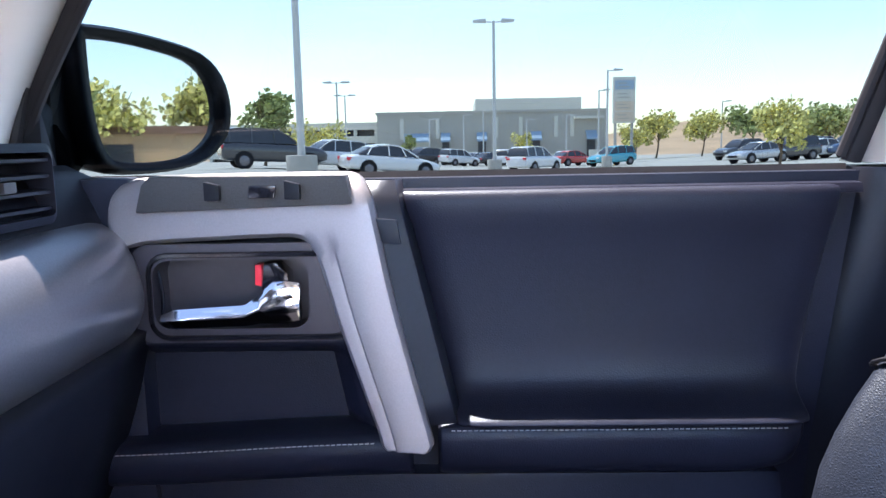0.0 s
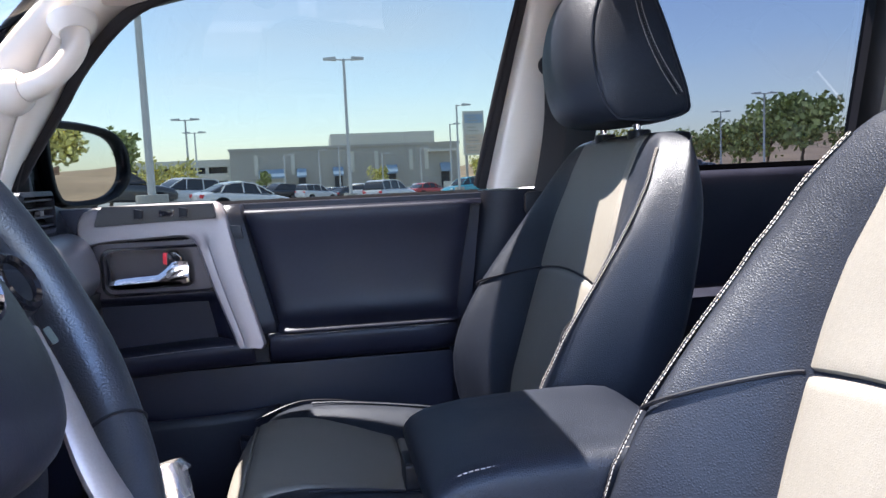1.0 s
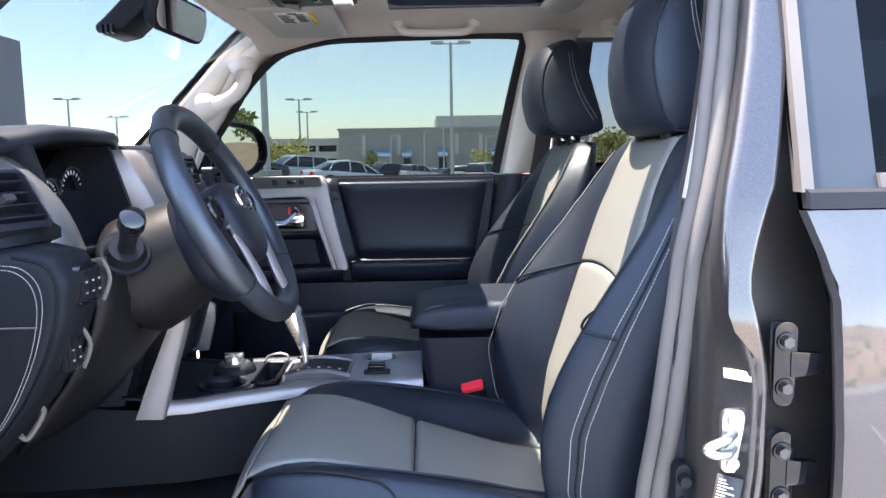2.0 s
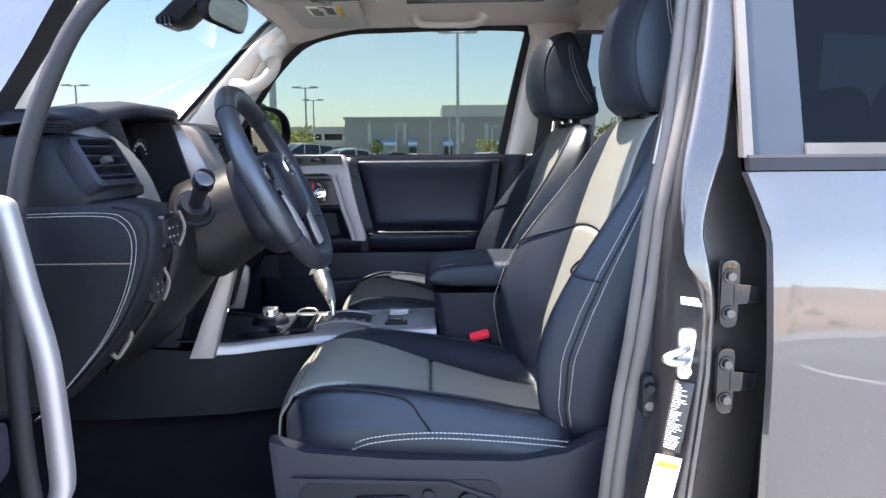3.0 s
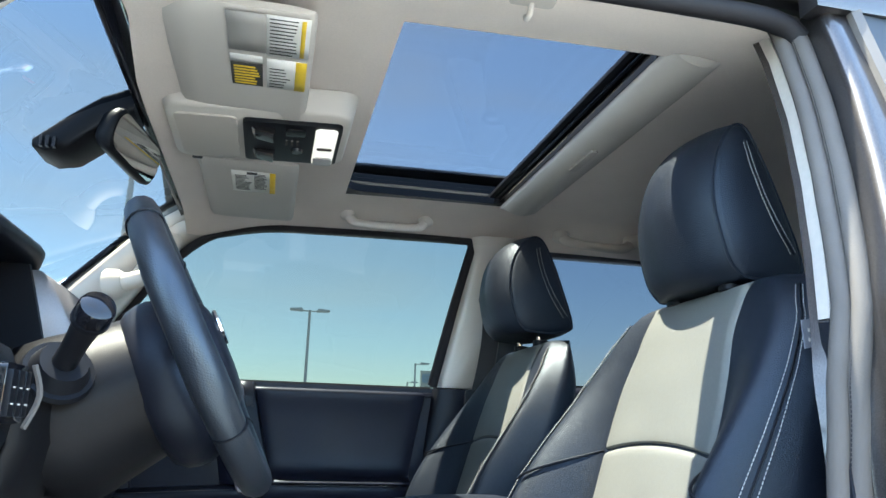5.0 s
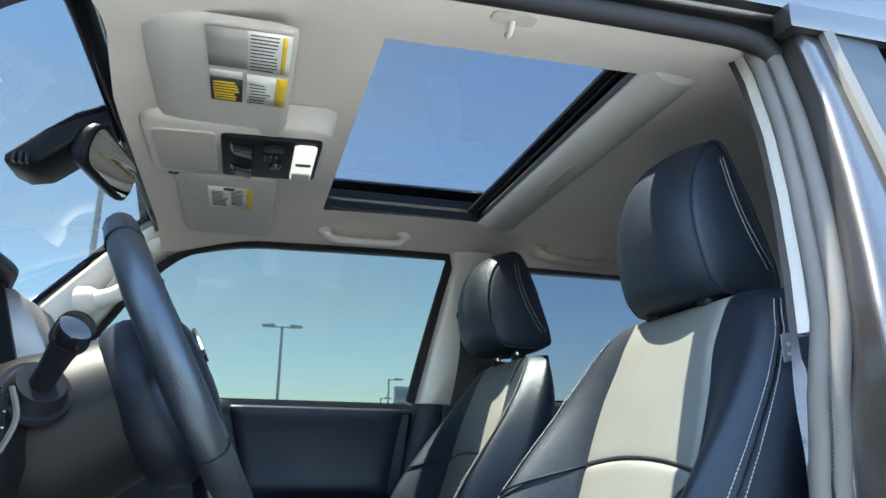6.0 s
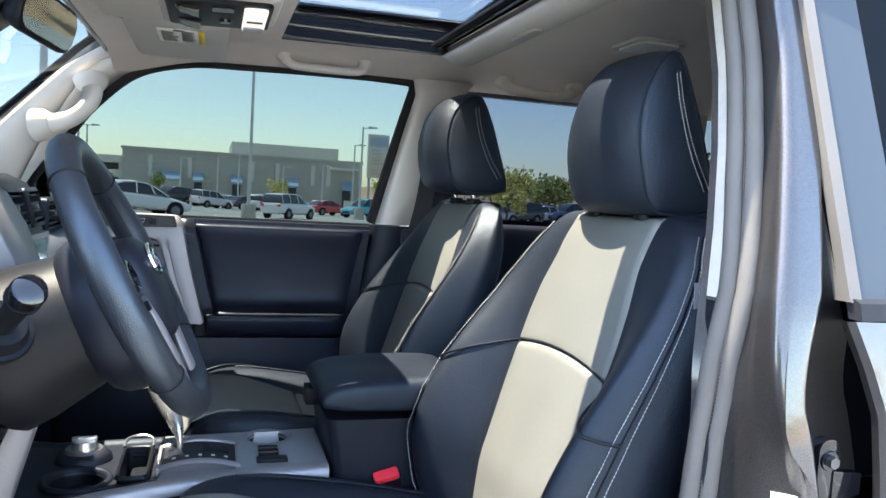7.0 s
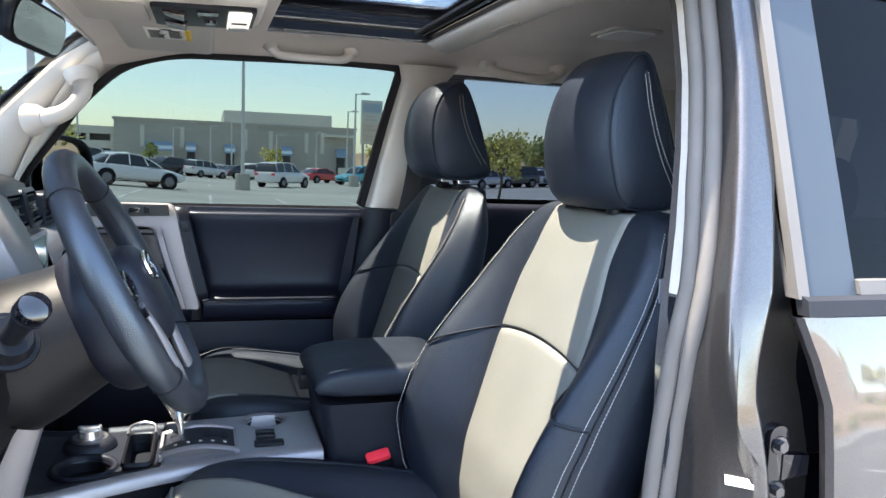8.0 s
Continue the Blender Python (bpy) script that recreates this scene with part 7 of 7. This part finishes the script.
def car(x, y, rz, paint, label, kind="sedan", size=1.0):
    t = thing("parked_car", label, "car", "parked cars")
    hx, hy = math.cos(radians(rz)), math.sin(radians(rz))
    up = gz(x + 1.4 * hx, y + 1.4 * hy) - gz(x - 1.4 * hx, y - 1.4 * hy)
    side = gz(x - 0.8 * hy, y + 0.8 * hx) - gz(x + 0.8 * hy, y - 0.8 * hx)
    t.matrix_world = pose(x, y, gz(x, y), math.degrees(math.atan2(side, 1.6)), -math.degrees(math.atan2(up, 2.8)), rz) @ Matrix.Scale(size, 4)
    if kind == "suv":
        low = [(-2.30, 0.45, 0.88, 0.74), (-2.26, 0.34, 1.06, 0.84), (-2.10, 0.30, 1.12, 0.89), (-1.2, 0.28, 1.12, 0.92), (0.0, 0.28, 1.10, 0.92), (0.85, 0.28, 1.09, 0.92), (1.30, 0.28, 1.05, 0.91), (1.85, 0.30, 0.98, 0.88), (2.18, 0.34, 0.86, 0.82), (2.30, 0.45, 0.72, 0.72)]
        top = [(-2.22, 1.12, 0.80), (-2.02, 1.60, 0.66), (-1.75, 1.69, 0.64), (-0.6, 1.72, 0.64), (0.05, 1.68, 0.64), (0.45, 1.46, 0.68), (0.98, 1.09, 0.78)]
        posts = ((-1.98, -1.98), (-1.05, -1.05), (-0.12, -0.06))
    else:
        low = [(-2.32, 0.42, 0.76, 0.70), (-2.26, 0.32, 0.92, 0.80), (-2.0, 0.27, 0.99, 0.87), (-1.2, 0.25, 0.99, 0.90), (0.0, 0.25, 0.96, 0.90), (0.95, 0.25, 0.94, 0.90), (1.45, 0.25, 0.89, 0.89), (1.90, 0.27, 0.80, 0.85), (2.20, 0.31, 0.70, 0.78), (2.32, 0.42, 0.58, 0.66)]
        top = [(-1.80, 0.98, 0.74), (-1.20, 1.30, 0.62), (-0.85, 1.41, 0.60), (-0.3, 1.46, 0.60), (0.10, 1.43, 0.60), (0.55, 1.24, 0.66), (1.12, 0.94, 0.76)]
        posts = ((-1.20, -1.45), (-0.38, -0.38), (0.28, 0.45))
    rows = []
    for px, zb, zt, h in low:
        zm = zb + 0.55 * (zt - zb)
        rows.append([(px, k * w * h, z) for k, w, z in ((-1, 0.84, zb), (-1, 0.985, zb + 0.10), (-1, 1.0, zm), (-1, 0.965, zt - 0.05), (-1, 0.80, zt), (1, 0.80, zt), (1, 0.965, zt - 0.05), (1, 1.0, zm), (1, 0.985, zb + 0.10), (1, 0.84, zb))])
    part("body", rings(rows), paint, t, sub=1)
    belt = lerp([(a, c - 0.02) for a, _, c, _ in low], -0.6)
    rows = [[(px, -0.80, min(belt, z - 0.005)), (px, -w, z), (px, -w * 0.5, z + 0.012), (px, w * 0.5, z + 0.012), (px, w, z), (px, 0.80, min(belt, z - 0.005))] for px, z, w in top]
    part("window", rings(rows), DARKWIN, t, "dark glazed cabin", sharp=60)
    rows = [[(px, -w - 0.012, z - 0.05), (px, -w - 0.004, z + 0.006), (px, 0.0, z + 0.026), (px, w + 0.004, z + 0.006), (px, w + 0.012, z - 0.05)] for px, z, w in top[1:-2] ] + [[(top[-2][0] - 0.25, -top[-2][2], top[-2][1] + 0.10), (top[-2][0] - 0.25, -top[-2][2] + 0.02, top[-2][1] + 0.13), (top[-2][0] - 0.25, 0.0, top[-2][1] + 0.15), (top[-2][0] - 0.25, top[-2][2] - 0.02, top[-2][1] + 0.13), (top[-2][0] - 0.25, top[-2][2], top[-2][1] + 0.10)]]
    part("roof", rings(rows, closed=False), paint, t, solid=0.02)
    wr = top[3][2]
    for k in (-1, 1):
        for a, b in posts:
            zt2 = lerp([(p[0], p[1]) for p in top], a) - 0.02
            part("pillar", tube([(b, k * 0.815, belt), (a, k * (wr + 0.02), zt2)], 0.035, 6), paint, t)
        a, b = top[-1], top[-3]
        part("pillar", tube([(a[0] - 0.02, k * (a[2] + 0.01), a[1]), (top[-2][0], k * (top[-2][2] + 0.01), top[-2][1]), (b[0], k * (b[2] + 0.01), b[1])], 0.03, 6), paint, t)
        part("tail_lamp", box(low[0][0] - 0.005, low[0][0] + 0.16, min(k * 0.52, k * 0.78), max(k * 0.52, k * 0.78), low[1][2] - 0.24, low[1][2] - 0.08), RED, t, bevel=0.03)
        part("headlamp", box(low[-1][0] - 0.22, low[-1][0] - 0.03, min(k * 0.46, k * 0.76), max(k * 0.46, k * 0.76), low[-1][2] - 0.02, low[-1][2] + 0.10), WHITE, t, bevel=0.03)
        for wx in (-1.38, 1.42):
            part("wheel_arch", disc((wx, k * 0.80, 0.36), (0, k, 0), 0.40, 0.39, 0.112, 22), BLACK, t)
            w = part("wheel", disc((wx, k * 0.70, 0.335), (0, k, 0), 0.335, 0.325, 0.225, 22), RUBBER, t, "black tyre")
            part("rim", disc((wx, k * 0.922, 0.335), (0, k, 0), 0.225, 0.19, 0.014, 16), SILVER, w)
    part("grille", box(low[-1][0] - 0.06, low[-1][0] + 0.012, -0.42, 0.42, 0.44, 0.60), BLACK, t, bevel=0.02)
    part("number_plate", box(low[0][0] - 0.012, low[0][0] + 0.02, -0.16, 0.16, 0.62, 0.74), WHITE, t)
    return t


def tree(x, y, h, w, mat, seed, label, trunk=0.35):
    rnd = random.Random(seed)
    t = thing("tree", label, "tree", "trees of the lot")
    t.matrix_world = lot(x, y)
    bm = tube(spline([(0, 0, 0), (0.05 * h, 0, h * trunk), (0.02 * h, 0.03 * h, h * 0.75)], 4), steps(0.022 * h, 0.008 * h, 8), 7)
    for k in range(6):
        a = rnd.random() * 6.28
        tube([(0.04 * h, 0, h * trunk), (math.cos(a) * w * 0.2, math.sin(a) * w * 0.2, h * 0.6), (math.cos(a) * w * 0.36, math.sin(a) * w * 0.36, h * (0.7 + 0.15 * rnd.random()))], [0.012 * h, 0.008 * h, 0.003 * h], 5, bm)
    part("trunk", bm, BARK, t)
    bm = bmesh.new()
    lobes = [(rnd.uniform(-0.33, 0.33) * w, rnd.uniform(-0.33, 0.33) * w, h * rnd.uniform(trunk + 0.08, 0.86), w * rnd.uniform(0.13, 0.24)) for _ in range(14)]
    leaf = 0.045 * (h * w) ** 0.5
    for lx, ly, lz, lr in lobes:
        for _ in range(90):
            d = Vector((rnd.gauss(0, 1), rnd.gauss(0, 1), rnd.gauss(0, 0.8)))
            d.normalize()
            c = Vector((lx, ly, lz)) + d * lr * rnd.uniform(0.45, 1.12)
            n = Vector((rnd.gauss(0, 1), rnd.gauss(0, 1), rnd.gauss(0, 1))).normalized()
            a = n.orthogonal().normalized()
            b = n.cross(a)
            r = leaf * rnd.uniform(0.6, 1.4)
            bm.faces.new([bm.verts.new(c + a * r), bm.verts.new(c + b * r * 0.6), bm.verts.new(c - a * r), bm.verts.new(c - b * r * 0.6)])
    ob = finish_leaves(bm, mat)
    ob.parent = t
    return t


def finish_leaves(bm, mat):
    me = bpy.data.meshes.new("crown")
    bm.to_mesh(me)
    bm.free()
    me.materials.append(mat)
    return new("crown", me)


ground()
stores()
# poles on the lot: place, height, heads
for x, y, h, n in ((1.86, 43, 8.6, 2), (11.46, 60, 7.6, 1), (-4.3, 20, 9.5, 2), (-10.6, 65, 6.8, 2), (-12.2, 80, 6.9, 2), (14.4, 80, 7.6, 1), (2.9, 100, 7.0, 1), (0.3, 100, 6.4, 1), (-4.2, 100, 5.6, 1), (8.6, 100, 5.7, 1), (13.8, 100, 6.1, 1), (46, 80, 7.5, 2), (40, 62, 7.5, 2), (-30, 64, 7.0, 2), (-30, 74, 6.2, 2), (34, 100, 7.0, 1)):
    light_pole(x, y, h, n)
PW = material("white_car_paint", (0.75, 0.75, 0.75), 0.3, coat=1.0, vary=0.02)
PS = material("silver_car_paint", (0.50, 0.51, 0.53), 0.3, metal=0.5, coat=1.0, vary=0.02)
PK = material("black_car_paint", (0.05, 0.05, 0.055), 0.3, coat=1.0, vary=0.02)
PB = material("blue_car_paint", (0.07, 0.12, 0.22), 0.3, coat=1.0, vary=0.02)
PT = material("teal_car_paint", (0.05, 0.40, 0.50), 0.3, coat=1.0, vary=0.02)
PR = material("red_car_paint", (0.6, 0.05, 0.04), 0.3, coat=1.0, vary=0.02)
car(-3.4, 35, 28, PW, "white sedan parked in the lot", "sedan")
car(5.0, 52, 52, PW, "white wagon parked beside a light pole", "suv")
car(-7.2, 40, 215, PW, "white crossover parked in the lot", "suv", 0.95)
car(-5.0, 42, 215, PS, "silver sedan parked beside a white crossover", "sedan")
car(-9.6, 38, 25, PK, "black sport utility car parked under a tree", "suv", 1.15)
rnd = random.Random(11)
for i, x in enumerate(steps(-9, 13.5, 15)):
    m, nm = [(PB, "dark blue"), (PW, "white"), (PS, "silver"), (PK, "black"), (PW, "white")][i % 5]
    y = 82 + rnd.uniform(-4, 6)
    if i == 13:
        m, nm, y = PR, "red", 73
    if i == 15:
        m, nm, y = PT, "teal", 67
    car(x + rnd.uniform(-0.3, 0.3), y, rnd.choice((40, 60, 220)) + rnd.uniform(-12, 12), m, nm + " car parked in the far row", "suv" if i % 3 == 0 else "sedan")
for i, (x, y) in enumerate(((21, 54), (23.5, 55), (26, 56), (28.5, 56), (31, 57), (24, 66), (27.5, 67), (31, 68), (34.5, 68))):
    m, nm = [(PS, "silver"), (PK, "black"), (PW, "white"), (PB, "dark blue")][i % 4]
    car(x, y, 200 + rnd.uniform(-8, 8), m, nm + " car parked towards the earth bank", "suv" if i % 2 else "sedan")
for i, (x, y, h, w, m) in enumerate(((-12.6, 48, 5.4, 3.8, LEAF), (-10.4, 56, 2.9, 5.0, LEAFDRY), (12.4, 30, 3.4, 1.9, LEAFDRY), (20, 88, 4.0, 4, LEAFDRY), (23, 90, 5.5, 5, LEAFDRY), (29, 92, 5.0, 6, LEAFDRY), (34, 90, 6, 6, LEAF), (38, 92, 6.5, 7, LEAFDRY), (62, 112, 8, 9, LEAF), (60, 100, 8, 9, LEAF), (58, 90, 9, 9, LEAF), (56, 80, 10, 10, LEAF), (58, 66, 10, 9, LEAF), (62, 130, 8, 10, LEAF), (70, 150, 8, 10, LEAF), (8.7, 112, 4.5, 3.6, LEAFDRY), (-7.6, 112, 4, 2.4, LEAF), (34, 5, 5, 4, LEAF), (33, 14, 4.5, 3.5, LEAF), (43, 21, 5, 5, LEAFDRY), (46, 29, 6, 6, LEAFDRY), (41, 34, 5, 5, LEAF))):
    tree(x, y, h, w, m, 100 + i, "leafy desert tree at the lot's edge" if m is LEAF else "dry yellow-green desert tree")
